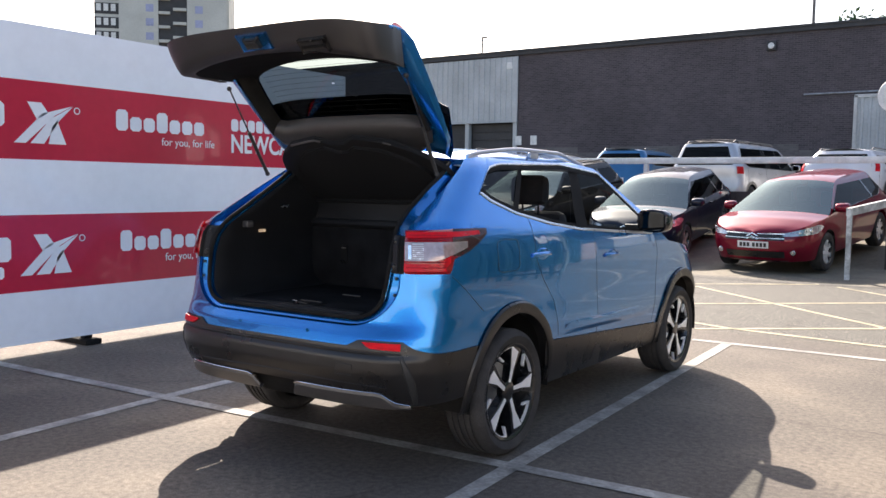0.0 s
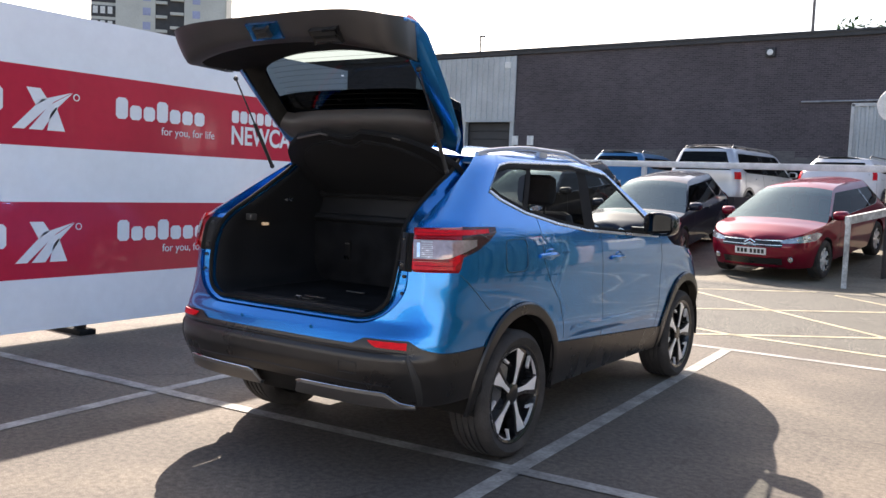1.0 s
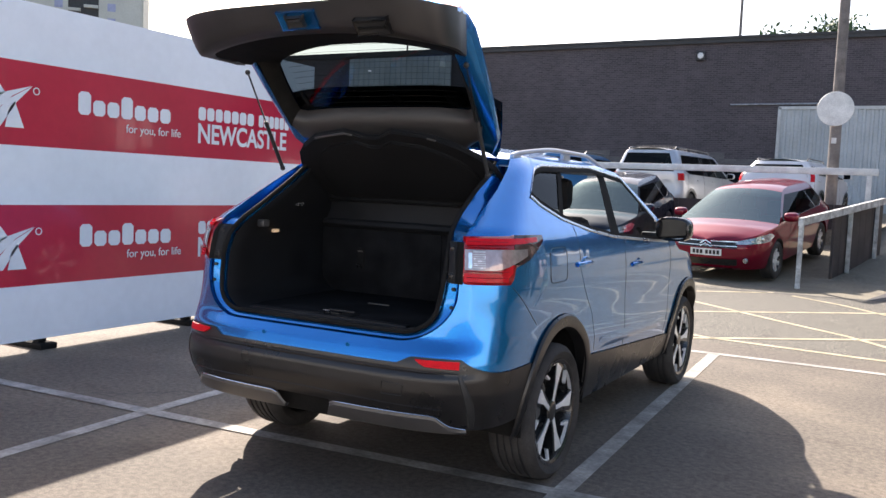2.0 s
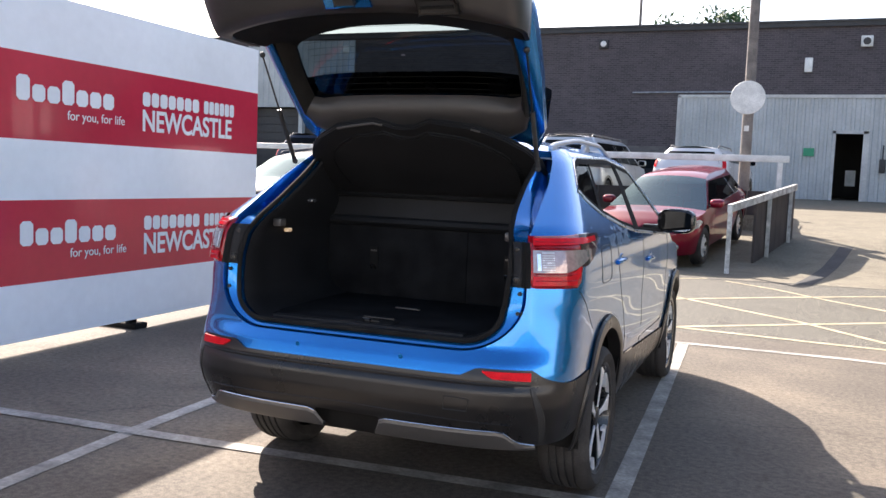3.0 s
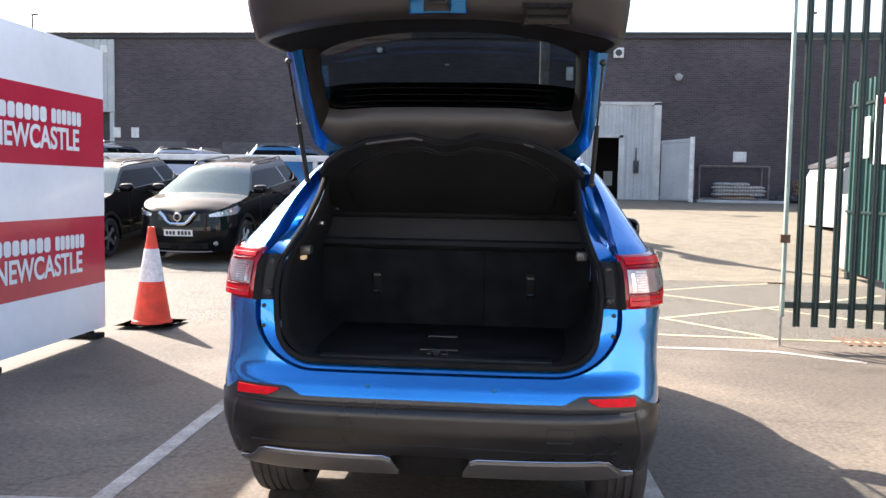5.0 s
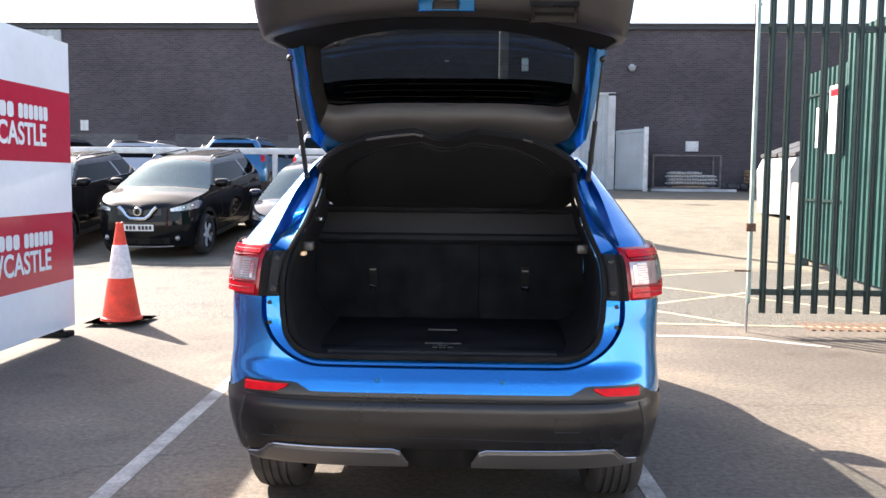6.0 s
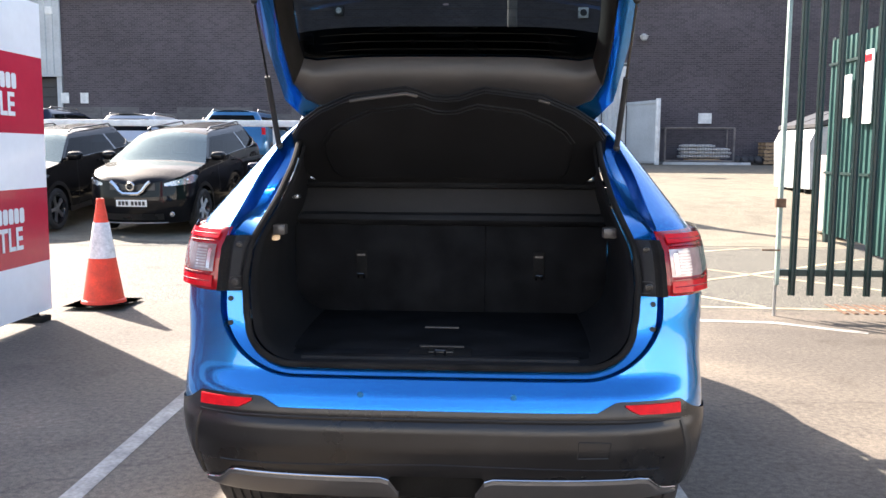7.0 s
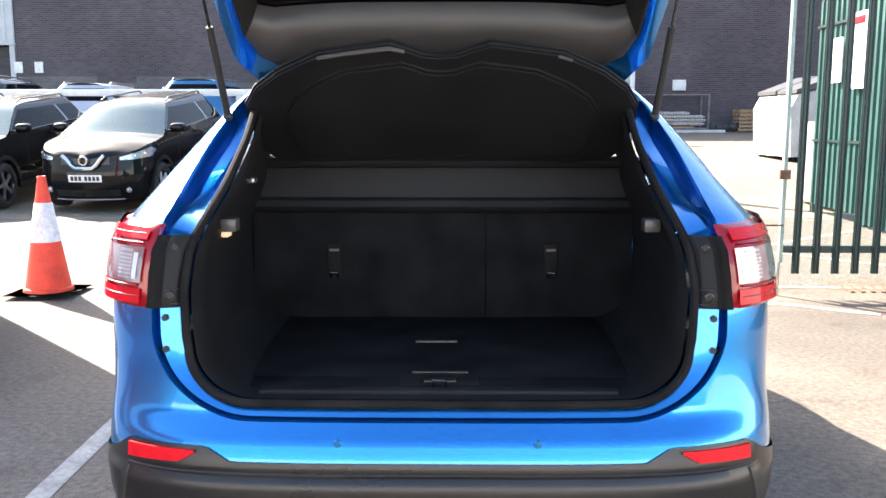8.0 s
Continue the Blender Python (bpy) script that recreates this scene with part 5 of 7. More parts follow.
HATCH = dict(L=4.30, W=1.79, H=1.42, screen_base=3.30, screen_top=2.40, rear_top=0.55, rear_base=0.20, hood=0.80, R=0.32, belt_r=0.96, belt_f=0.90)
SUV = dict(L=4.64, W=1.83, H=1.65, screen_base=3.50, screen_top=2.70, rear_top=0.45, rear_base=0.16, hood=1.0, R=0.36, belt_r=1.15, belt_f=1.12, rails=True, cladding=True, vee=True, strip=True, lamp_h=0.15, bars=(), lamp_q=0.58, plate_z=0.54, grille_q=0.42)
ESTATE = dict(L=4.55, W=1.80, H=1.50, screen_base=3.45, screen_top=2.6, rear_top=0.45, rear_base=0.15, hood=0.85, R=0.33, belt_r=1.02, belt_f=0.96, rails=True)
PICKUP = dict(SUV, L=5.2, H=1.78, W=1.88, rear_base=0.04, rear_top=0.16, belt_r=1.16, screen_base=4.0, screen_top=3.3, win_rear=0.35, pillars=(0.47, 0.52, 0.74), bars_over=True)


def parked(name, label, x, y, rz, colour, spec, nose_out=True, sink=0.0):
    """x, y: the middle of the car's nearer bumper; nose_out: it faces the camera."""
    z0 = 0.905 if y > 16.6 else gz(y + 0.9)
    tilt = 0.0 if y > 16.6 else math.degrees(math.atan2(gz(y + 3.5) - gz(y + 0.9), 2.6))
    m = pose(x, y, z0 - sink, tilt, 0, rz)
    if nose_out:
        m = m @ pose(0, spec["L"], 0, 0, 0, 180)
    return road_car(name, label, m, colour, spec)


parked("red_hatchback", "deep red five-door hatchback parked nose out beside a white rail", -0.62, 11.45, -9, RED, dict(HATCH, H=1.43, rims=ALLOY, spokes=7), sink=0.07)
parked("dark_hatchback", "dark navy hatchback parked nose out in the row", -3.02, 11.8, 2, NAVY, dict(HATCH, H=1.43, bars=(0.66,)), sink=0.07)
parked("black_suv", "black sport utility car with chrome grille parked nose out", -5.60, 11.25, -2, BLACKPAINT, dict(SUV, H=1.62, rims=ALLOY), sink=0.06)
parked("black_suv", "black sport utility car parked nose out beside another", -8.05, 11.0, 0, BLACKPAINT, dict(SUV, H=1.60, bars=(0.82, 0.88)), sink=0.05)
parked("silver_estate", "silver grey estate car parked tail out behind the low wall", -8.75, 18.3, 2, SILVER, ESTATE, False)
parked("blue_suv", "bright blue sport utility car parked tail out behind the low wall", -6.1, 18.3, 2, SKYPAINT, dict(SUV, H=1.60), False)
parked("grey_suv", "dark grey sport utility car with roof rails parked tail out", -11.4, 18.2, 2, NAVY, SUV, False)
parked("silver_pickup", "silver pickup with hard top parked behind the low wall", -3.52, 17.6, -5, SILVER, PICKUP, False, 0.08)
parked("white_suv", "white sport utility car with roof rails parked tail out", -0.62, 18.0, -6, WHITEPAINT, dict(SUV, H=1.52), False)
parked("white_estate", "white estate car parked further back on the terrace", -8.3, 24.2, 2, WHITEPAINT, dict(ESTATE, H=1.62), False)
parked("black_estate", "black estate car parked further back on the terrace", -11.2, 24.2, 2, BLACKPAINT, dict(ESTATE, H=1.62), False)
parked("black_estate", "black estate car parked further back on the terrace", -2.6, 24.6, 2, BLACKPAINT, dict(ESTATE, H=1.55), False)


# ---- the blue crossover with its open tailgate ----
car = thing("blue_crossover", "metallic blue crossover car with its tailgate and boot open", "car")
WZ = [(0.25, 0.80), (0.32, 0.845), (0.42, 0.868), (0.55, 0.888), (0.66, 0.897), (0.82, 0.893), (0.97, 0.902), (1.05, 0.901), (1.12, 0.896), (1.20, 0.882), (1.25, 0.862), (1.30, 0.832), (1.40, 0.776), (1.56, 0.684), (1.61, 0.640), (1.65, 0.58)]
YR = [(0.25, 0.16), (0.36, 0.085), (0.42, 0.045), (0.50, 0.004), (0.57, -0.014), (0.635, -0.012), (0.655, 0.000), (0.668, -0.005), (0.695, 0.001), (0.738, 0.015), (0.776, 0.046), (0.79, 0.055), (0.90, 0.070), (1.05, 0.085), (1.18, 0.105), (1.25, 0.15), (1.30, 0.23), (1.62, 0.76), (1.66, 0.82)]
YF = [(0.25, 4.25), (0.45, 4.38), (0.65, 4.42), (0.80, 4.38), (0.95, 4.25), (1.05, 4.1), (1.7, 4.1)]
SOFT = [p for p in YR if p[0] < 0.66] + [(0.668, 0.003), (0.70, 0.006), (0.74, 0.016), (0.80, 0.038), (0.86, 0.056), (0.92, 0.070)] + [p for p in YR if p[0] > 1.0]
sk = Skin(YR, YF, WZ, D=[(1.2, 0.50), (1.62, 0.36)], n=4.0, Df=0.75, nf=2.6, soft=SOFT)
edge = curve((0.6, 1.575), (0.78, 1.60), (1.0, 1.625), (1.5, 1.645), (2.0, 1.64), (2.4, 1.59), (3.12, 1.13), (3.25, 1.07), (3.9, 0.99), (4.22, 0.88), (4.42, 0.70))
AX_R, AX_F, RW = 0.955, 3.59, 0.345
C1 = sk.c_q(0.80)


def q_out(z):
    return float(np.interp(z, [1.10, 1.22, 1.32, 1.45, 1.62], [0.80, 0.808, 0.845, 0.902, 0.945]))


def c_out(z):
    return sk.c_q(q_out(z))


def q_of(c):
    return math.sin(min(1.0, c) * math.pi / 2) ** (2 / sk.n)


def seam_z(c, y):
    """The line between the black bumper and the paint."""
    if c >= 1:
        return 0.655
    return float(np.interp(q_of(c), [0, 0.56, 0.63, 0.86, 0.91, 0.97, 1], [0.690, 0.690, 0.722, 0.722, 0.690, 0.664, 0.655]))


def mouth_z(c, y):
    """The lower edge of the boot mouth on the skin."""
    q = q_of(c)
    return 0.776 if q < 0.52 else 0.776 + 0.214 * (1 - math.sqrt(max(0, 1 - ((q - 0.52) / 0.28) ** 2)))


W_LO = curve((0.80, 1.435), (0.86, 1.395), (1.07, 1.325), (1.4, 1.262), (1.75, 1.218), (2.3, 1.185), (2.93, 1.15))
W_HI = curve((0.80, 1.435), (0.88, 1.50), (0.98, 1.555), (1.12, 1.578), (1.9, 1.597), (2.4, 1.55), (2.93, 1.15))
pane_cache = {}


def in_pane(c, z):
    y = sk.at(c, z).y
    return 0.80 < y < 2.93 and W_LO(c, y) <= z <= W_HI(c, y)


def pane_edge(c, z, step):
    """The edge of the side window on column c between z (inside) and z + step."""
    for _ in range(7):
        step /= 2
        if in_pane(c, z + step):
            z += step
    return z


def pane(c):
    """Where column c enters and leaves the side window."""
    k = round(c, 5)
    if k not in pane_cache:
        ins, best = [], (9, 1.4)
        for i in range(140):
            z = 1.12 + 0.0035 * i
            y = sk.at(c, z).y
            a, b = W_LO(c, y), W_HI(c, y)
            if in_pane(c, z):
                ins.append(z)
            d = abs(z - (a + b) / 2) + abs(b - a)
            best = min(best, (d, z))
        pane_cache[k] = (pane_edge(c, ins[0], -0.0035), pane_edge(c, ins[-1], 0.0035)) if ins else (best[1], best[1])
    return pane_cache[k]


cw = [1e-3 * k for k in range(500, 2000) if pane(1e-3 * k)[0] < pane(1e-3 * k)[1]]
CW0, CW1 = min(cw) - 0.002, max(cw) + 0.002
sill_top = curve((0, 0.655), (0.5, 0.655), (1.42, 0.565), (3.2, 0.455), (4.1, 0.47), (4.5, 0.47))
R_OUT, R_IN = 0.478, 0.412
paint_low = arch(sill_top, (AX_R, AX_F), R_OUT - 0.012, 0.362)


def quarter_low(c, y):
    return max(seam_z(c, y) - 0.02, paint_low(c, y)) if y > 0.4 else seam_z(c, y) - 0.02


bm = bmesh.new()
LEVELS = [0.63, 0.642, 0.655, 0.668, 0.68, 0.69, 0.70, 0.712, 0.725, 0.738, 0.747, 0.757, 0.767, 0.776, 0.784, 0.795, 0.81, 0.83, 0.86] + [0.86 + 0.033 * k for k in range(1, 24)]
QS = [0.52 * k / 8 for k in range(9)] + [0.52 + 0.28 * math.sin(math.pi / 2 * k / 16) for k in range(1, 17)]
rows = []
for k in range(25):
    c = sk.c_q(QS[k])
    lo_, hi_ = seam_z(c, 0) - 0.02, mouth_z(c, 0)
    rows.append([sk.at(c, min(max(z, lo_), hi_)) for z in LEVELS[:24]] + [sk.at(c, hi_)])
grid(bm, rows, flip=True)
grid(bm, [[Vector((-p.x, p.y, p.z)) for p in r] for r in rows])
for s in (1, -1):
    rows = []
    for k in range(35):
        f, z0 = k / 34, 0.7
        for _ in range(14):
            c = c_out(z0) + (CW0 - c_out(z0)) * f
            z0 = 0.5 * z0 + 0.5 * quarter_low(c, sk.at(c, z0).y)
        z1 = 1.6
        for _ in range(14):
            c = c_out(z1) + (CW0 - c_out(z1)) * f
            z1 = 0.5 * z1 + 0.5 * edge(c, sk.at(c, z1).y)
        row = []
        for z in [min(max(z, z0), z1) for z in LEVELS] + [z1]:
            p = sk.at(c_out(z) + (CW0 - c_out(z)) * f, z)
            row.append((s * p.x, p.y, p.z))
        rows.append(row)
    grid(bm, rows, flip=(s > 0))
sk.patch(bm, CW0, CW1, 120, paint_low, lambda c, y: pane(c)[0], 16)
sk.patch(bm, CW0, CW1, 120, lambda c, y: pane(c)[1], edge, 4)
sk.patch(bm, CW1, 3, 60, paint_low, edge, 12)
bmesh.ops.remove_doubles(bm, verts=bm.verts[:], dist=0.0004)
body = part("body", bm, BLUE, car, angle=40)
bm = bmesh.new()
sk.over(bm, 0.76, 2.40, 20, edge, lambda y: 0.035 + 0.02 * min(1, max(0, (y - 0.76) / 0.6)), 14)
part("roof", bm, BLUE, car)
bm = bmesh.new()
sk.over(bm, 3.16, 4.41, 24, edge, 0.06, 14)
part("bonnet", bm, BLUE, car)
bm = bmesh.new()
sk.over(bm, 2.40, 3.16, 12, edge, 0.06, 12)
part("windscreen", bm, CLEARPANE, car)
bm = bmesh.new()
sk.over(bm, 0.80, 2.38, 10, lambda c, y: edge(c, y) - 0.035, 0.02, 8, inset=0.02)
part("headliner", bm, mat("headliner_cloth", (0.42, 0.41, 0.39), 0.9, 0, 0.1, 4, 200, 0.1), car, "pale grey cloth headliner")

# rear quarter panes; the door windows are wound down
for right in (True, False):
    bm = bmesh.new()
    sk.patch(bm, CW0, sk.c_at(1.13, 1.40), 24, lambda c, y: pane(c)[0], lambda c, y: pane(c)[1], 5, -0.006, not right, 0, right)
    part("quarter_pane", bm, SIDEGLASS, car)
for y in (1.15, 1.92):
    for right in (True, False):
        bm = bmesh.new()
        wd = 0.028 if y == 1.15 else 0.070
        sk.patch(bm, sk.c_at(y - wd, 1.40), sk.c_at(y + wd, 1.40), 3, lambda c, y: pane(c)[0], lambda c, y: pane(c)[1], 5, -0.002, not right, 0, right)
        part("window_pillar", bm, RUBBER, car)
cs = [CW0 + (CW1 - CW0) * k / 90 for k in range(91)]
for right in (True, False):
    s = 1 if right else -1

    def band(lo_, hi_, off, name, material, label=""):
        """A flat strip that follows the window's edge on the skin."""
        bm = bmesh.new()
        rows = [[sk.at(c, lo_(c), off * 0.3), sk.at(c, lo_(c) + 0.2 * (hi_(c) - lo_(c)), off), sk.at(c, lo_(c) + 0.8 * (hi_(c) - lo_(c)), off), sk.at(c, hi_(c), off * 0.3)] for c in cs]
        grid(bm, [[Vector((s * p.x, p.y, p.z)) for p in r] for r in rows], flip=right)
        part(name, bm, material, car, label)

    band(lambda c: pane(c)[0] - 0.019, lambda c: pane(c)[0] - 0.003, 0.005, "chrome_waist_strip", SATINCHROME, "satin chrome strip round the side windows")
    band(lambda c: pane(c)[1] + 0.003, lambda c: pane(c)[1] + 0.017, 0.005, "window_chrome", SATINCHROME)
    band(lambda c: pane(c)[0] - 0.004, lambda c: min(pane(c)[1], pane(c)[0] + 0.014), 0.002, "lower_rubber", RUBBER)
    band(lambda c: max(pane(c)[0], pane(c)[1] - 0.024), lambda c: pane(c)[1] + 0.004, 0.002, "upper_rubber", RUBBER)
    bm = bmesh.new()
    x, pts = s * 0.585, []
    for k in range(25):
        t = k / 24
        y = 0.92 + 1.50 * t
        pts.append((x + s * 0.01 * math.sin(math.pi * t), y, edge(0, y) + 0.010 + 0.030 * min(1, 3.5 * min(t, 1 - t)) ** 0.7))
    tube(bm, pts, 0.0135, 10)
    for t in (0.03, 0.5, 0.97):
        y = 0.92 + 1.50 * t
        box(bm, x - 0.014, x + 0.014, y - 0.05, y + 0.05, edge(0, y) - 0.01, edge(0, y) + (0.03 if t == 0.5 else 0.012), bevel=0.006)
    part("roof_rail", bm, RAILSILVER, car, "satin silver roof rail")

# black lower bodywork
bm = bmesh.new()
ca = sk.c_at(AX_R - 0.40, 0.55)
rows = []
for k in range(61):
    c = ca * k / 60
    lo_, hi_ = 0.475 if q_of(c) < 0.20 and c < 1 else 0.405, seam_z(c, 0)
    rows.append([sk.at(c, min(max(0.405 + 0.0125 * j, lo_), hi_), 0.006) for j in range(26)] + [sk.at(c, hi_, 0.006)])
grid(bm, rows, flip=True)
grid(bm, [[Vector((-p.x, p.y, p.z)) for p in r] for r in rows])
bmesh.ops.remove_doubles(bm, verts=bm.verts[:], dist=0.0004)
bumper = part("rear_bumper", bm, CLAD, car, "matt black plastic rear bumper")
for right in (True, False):
    bm = bmesh.new()
    rows = []
    for k in range(13):
        z = 0.652 - 0.235 * k / 12
        q0_, w_ = 0.905 - 0.05 * (1 - k / 12) ** 2, 0.016 + 0.016 * math.sin(math.pi * k / 12)
        rows.append([sk.at(sk.c_q(q0_ + w_ * f), z, o) for f, o in ((0, 0.006), (0.15, 0.011), (0.85, 0.011), (1, 0.006))])
    grid(bm, [[p if right else Vector((-p.x, p.y, p.z)) for p in r] for r in rows], flip=right)
    part("corner_slot", bm, INK, car)
for right in (True, False):
    bm = bmesh.new()
    sk.patch(bm, sk.c_at(AX_R + 0.36, 0.5), sk.c_at(AX_F - 0.36, 0.5), 30, 0.30, sill_top, 4, 0.008, not right, 0, right)
    part("sill_cladding", bm, CLAD, car, angle=50)
for yc in (AX_R, AX_F):
    for right in (True, False):
        bm = bmesh.new()
        s = 1 if right else -1
        rows = []
        for k in range(49):
            a = math.pi * (-0.02 + 1.06 * k / 48)
            row = []
            for rr, of in ((R_IN - 0.002, -0.05), (R_IN, 0.012), (R_IN + 0.012, 0.016), (R_OUT - 0.01, 0.014), (R_OUT, 0.004)):
                y, z = yc + rr * math.cos(a), 0.362 + rr * math.sin(a)
                z = max(z, 0.30)
                p = sk.at(sk.c_at(y, z), z, 0.004)
                row.append((s * (p.x + of), p.y, p.z))
            rows.append(row)
        grid(bm, rows, flip=not right)
        part("arch_trim", bm, CLAD, car)
        bm = bmesh.new()
        rows = []
        for k in range(25):
            a = math.pi * (-0.05 + 1.1 * k / 24)
            rows.append([(s * x, yc + (R_IN + 0.01) * math.cos(a), max(0.22, 0.362 + (R_IN + 0.01) * math.sin(a))) for x in (0.50, 0.875)])
        grid(bm, rows, flip=right)
        part("arch_liner", bm, RUBBER, car)
        wheel(car, yc - 0.03 if yc == AX_R else yc, s * (0.786 if yc == AX_R else 0.772), RW, 0.244, 0.270, 5, True)
bm = bmesh.new()
box(bm, -0.60, 0.60, 1.35, 4.1, 0.25, 0.34)
box(bm, -0.50, 0.50, 0.3, 4.0, 0.42, 0.72)
part("underbody", bm, RUBBER, car, smooth=False)
bm = bmesh.new()
bmesh.ops.create_uvsphere(bm, u_segments=24, v_segments=12, radius=1)
for v in bm.verts:
    v.co = Vector((0.10 + v.co.x * 0.30, 0.50 + v.co.y * 0.15, 0.40 + v.co.z * 0.07))
part("silencer", bm, RUBBER, car)
bm = bmesh.new()
tube(bm, [(-0.70, AX_R, 0.33), (0.70, AX_R, 0.33)], 0.05, 10)
part("rear_axle", bm, RUBBER, car)

# bumper details
for right in (True, False):
    s = 1 if right else -1
    # Dark bead drawn for the line of shade in the bumper's crease.
    bm = bmesh.new()
    tube(bm, [Vector((s * p.x, p.y, p.z)) for p in [sk.at(sk.c_q(q), float(np.interp(q, [0, 0.6, 0.86], [0.667, 0.666, 0.662])), 0.0065) for q in [0.86 * k / 30 for k in range(31)]]], 0.0034, 6)
    part("crease_shade", bm, INK, car)
    bm = bmesh.new()
    tube(bm, [Vector((s * p.x, p.y, p.z)) for p in [sk.at(sk.c_q(q), 0.520 - 0.02 * q, 0.0065) for q in [0.80 * k / 30 for k in range(31)]]], 0.0030, 6)
    part("bumper_fold", bm, CLAD, car)
for right in (True, False):
    s = 1 if right else -1
    bm = bmesh.new()
    rows = []
    for k in range(9):
        x = 0.588 + 0.178 * k / 8
        q = x / sk.tab(WZ, 0.70)
        lo_z, hi_z = 0.678 + 0.006 * (1 - k / 8), 0.713
        t = k / 8
        if k == 0:
            lo_z = 0.706
        if k == 1:
            lo_z = 0.692
        rows.append([sk.at(sk.c_q(q), z, o) for z, o in ((lo_z, 0.004), (lo_z + 0.002, 0.014), (hi_z - 0.002, 0.014), (hi_z, 0.004))])
    rows = [[Vector((s * p.x, p.y, p.z)) for p in r] for r in rows]
    grid(bm, rows, flip=not right)
    part("rear_reflector", bm, REFLECTOR, car, "red bumper reflector")
    bm = bmesh.new()
    rows = []
    for k in range(25):
        t = k / 24
        x = 0.125 + 0.655 * t
        q = x / sk.tab(WZ, 0.45)
        top = float(np.interp(t, [0, 0.05, 0.80, 0.84, 0.90, 1.0], [0.41, 0.472, 0.474, 0.468, 0.428, 0.412]))
        bot = 0.395
        rows.append([sk.at(sk.c_q(q), max(bot, z), o) for z, o in ((bot - 0.005, -0.01), (bot, 0.016), (bot + 0.012, 0.020), (max(bot + 0.012, top - 0.012), 0.018), (max(bot + 0.012, top), 0.008))])
    rows = [[Vector((s * p.x, p.y, p.z)) for p in r] for r in rows]
    grid(bm, rows, flip=not right)
    part("skid_insert", bm, SATIN, car, "satin silver lower bumper insert")
    bm = bmesh.new()
    tube(bm, [r[4] + Vector((0, -0.006, 0.0)) for r in rows[1:]], 0.0034, 6)
    part("skid_edge", bm, CHROME, car)
    for x in (0.24, 0.60):
        bm = bmesh.new()
        p = sk.at(sk.c_q(x / 0.89), 0.735 if x < 0.5 else 0.60, 0.002)
        lathe(bm, [(0.0, 0.003), (0.009, 0.003), (0.011, 0)], 16, pose(s * p.x, p.y, p.z, 90))
        part("parking_sensor", bm, BLUE if x < 0.5 else CLAD, car)
bm = bmesh.new()
fr = [(0.44, 0.552), (0.535, 0.552), (0.54, 0.60), (0.44, 0.604), (0.44, 0.552)]
tube(bm, [sk.at(sk.c_q(x / 0.885), z, 0.008) for x, z in fr], 0.0022, 5)
part("tow_eye_cover", bm, INK, car)
bm = bmesh.new()
sk.patch(bm, 0, sk.c_q(0.22), 6, 0.34, 0.478, 3, -0.035)
part("bumper_centre", bm, RUBBER, car)

# tail lamps on the body
def lens(bm, c0, c1, nc, lo, hi, nz, off, right):
    """A bulged lens with edges that run back into the body."""
    rows = []
    for k in range(nc + 1):
        c = c0 + (c1 - c0) * k / nc
        a, b = sk.solve(c, lo), sk.solve(c, hi)
        row = []
        for j in range(nz + 1):
            e = min(1.0, 2.2 * min(k / nc * 4, (nc - k) / nc * 4, j / nz * 2.2, (nz - j) / nz * 2.2))
            p = sk.at(c, a + (max(a, b) - a) * j / nz, off * math.sqrt(max(0, e)) - 0.004 * (e == 0))
            row.append(p if right else Vector((-p.x, p.y, p.z)))
        rows.append(row)
    grid(bm, rows, flip=right)


def lamp_hi(c, y):
    return float(np.interp(y, [0, 0.18, 0.4, 0.68], [1.236, 1.246, 1.256, 1.250]))


def lamp_lo(c, y):
    return float(np.interp(y, [0, 0.325, 0.34, 0.46, 0.64], [1.036, 1.030, 1.098, 1.130, 1.205]))


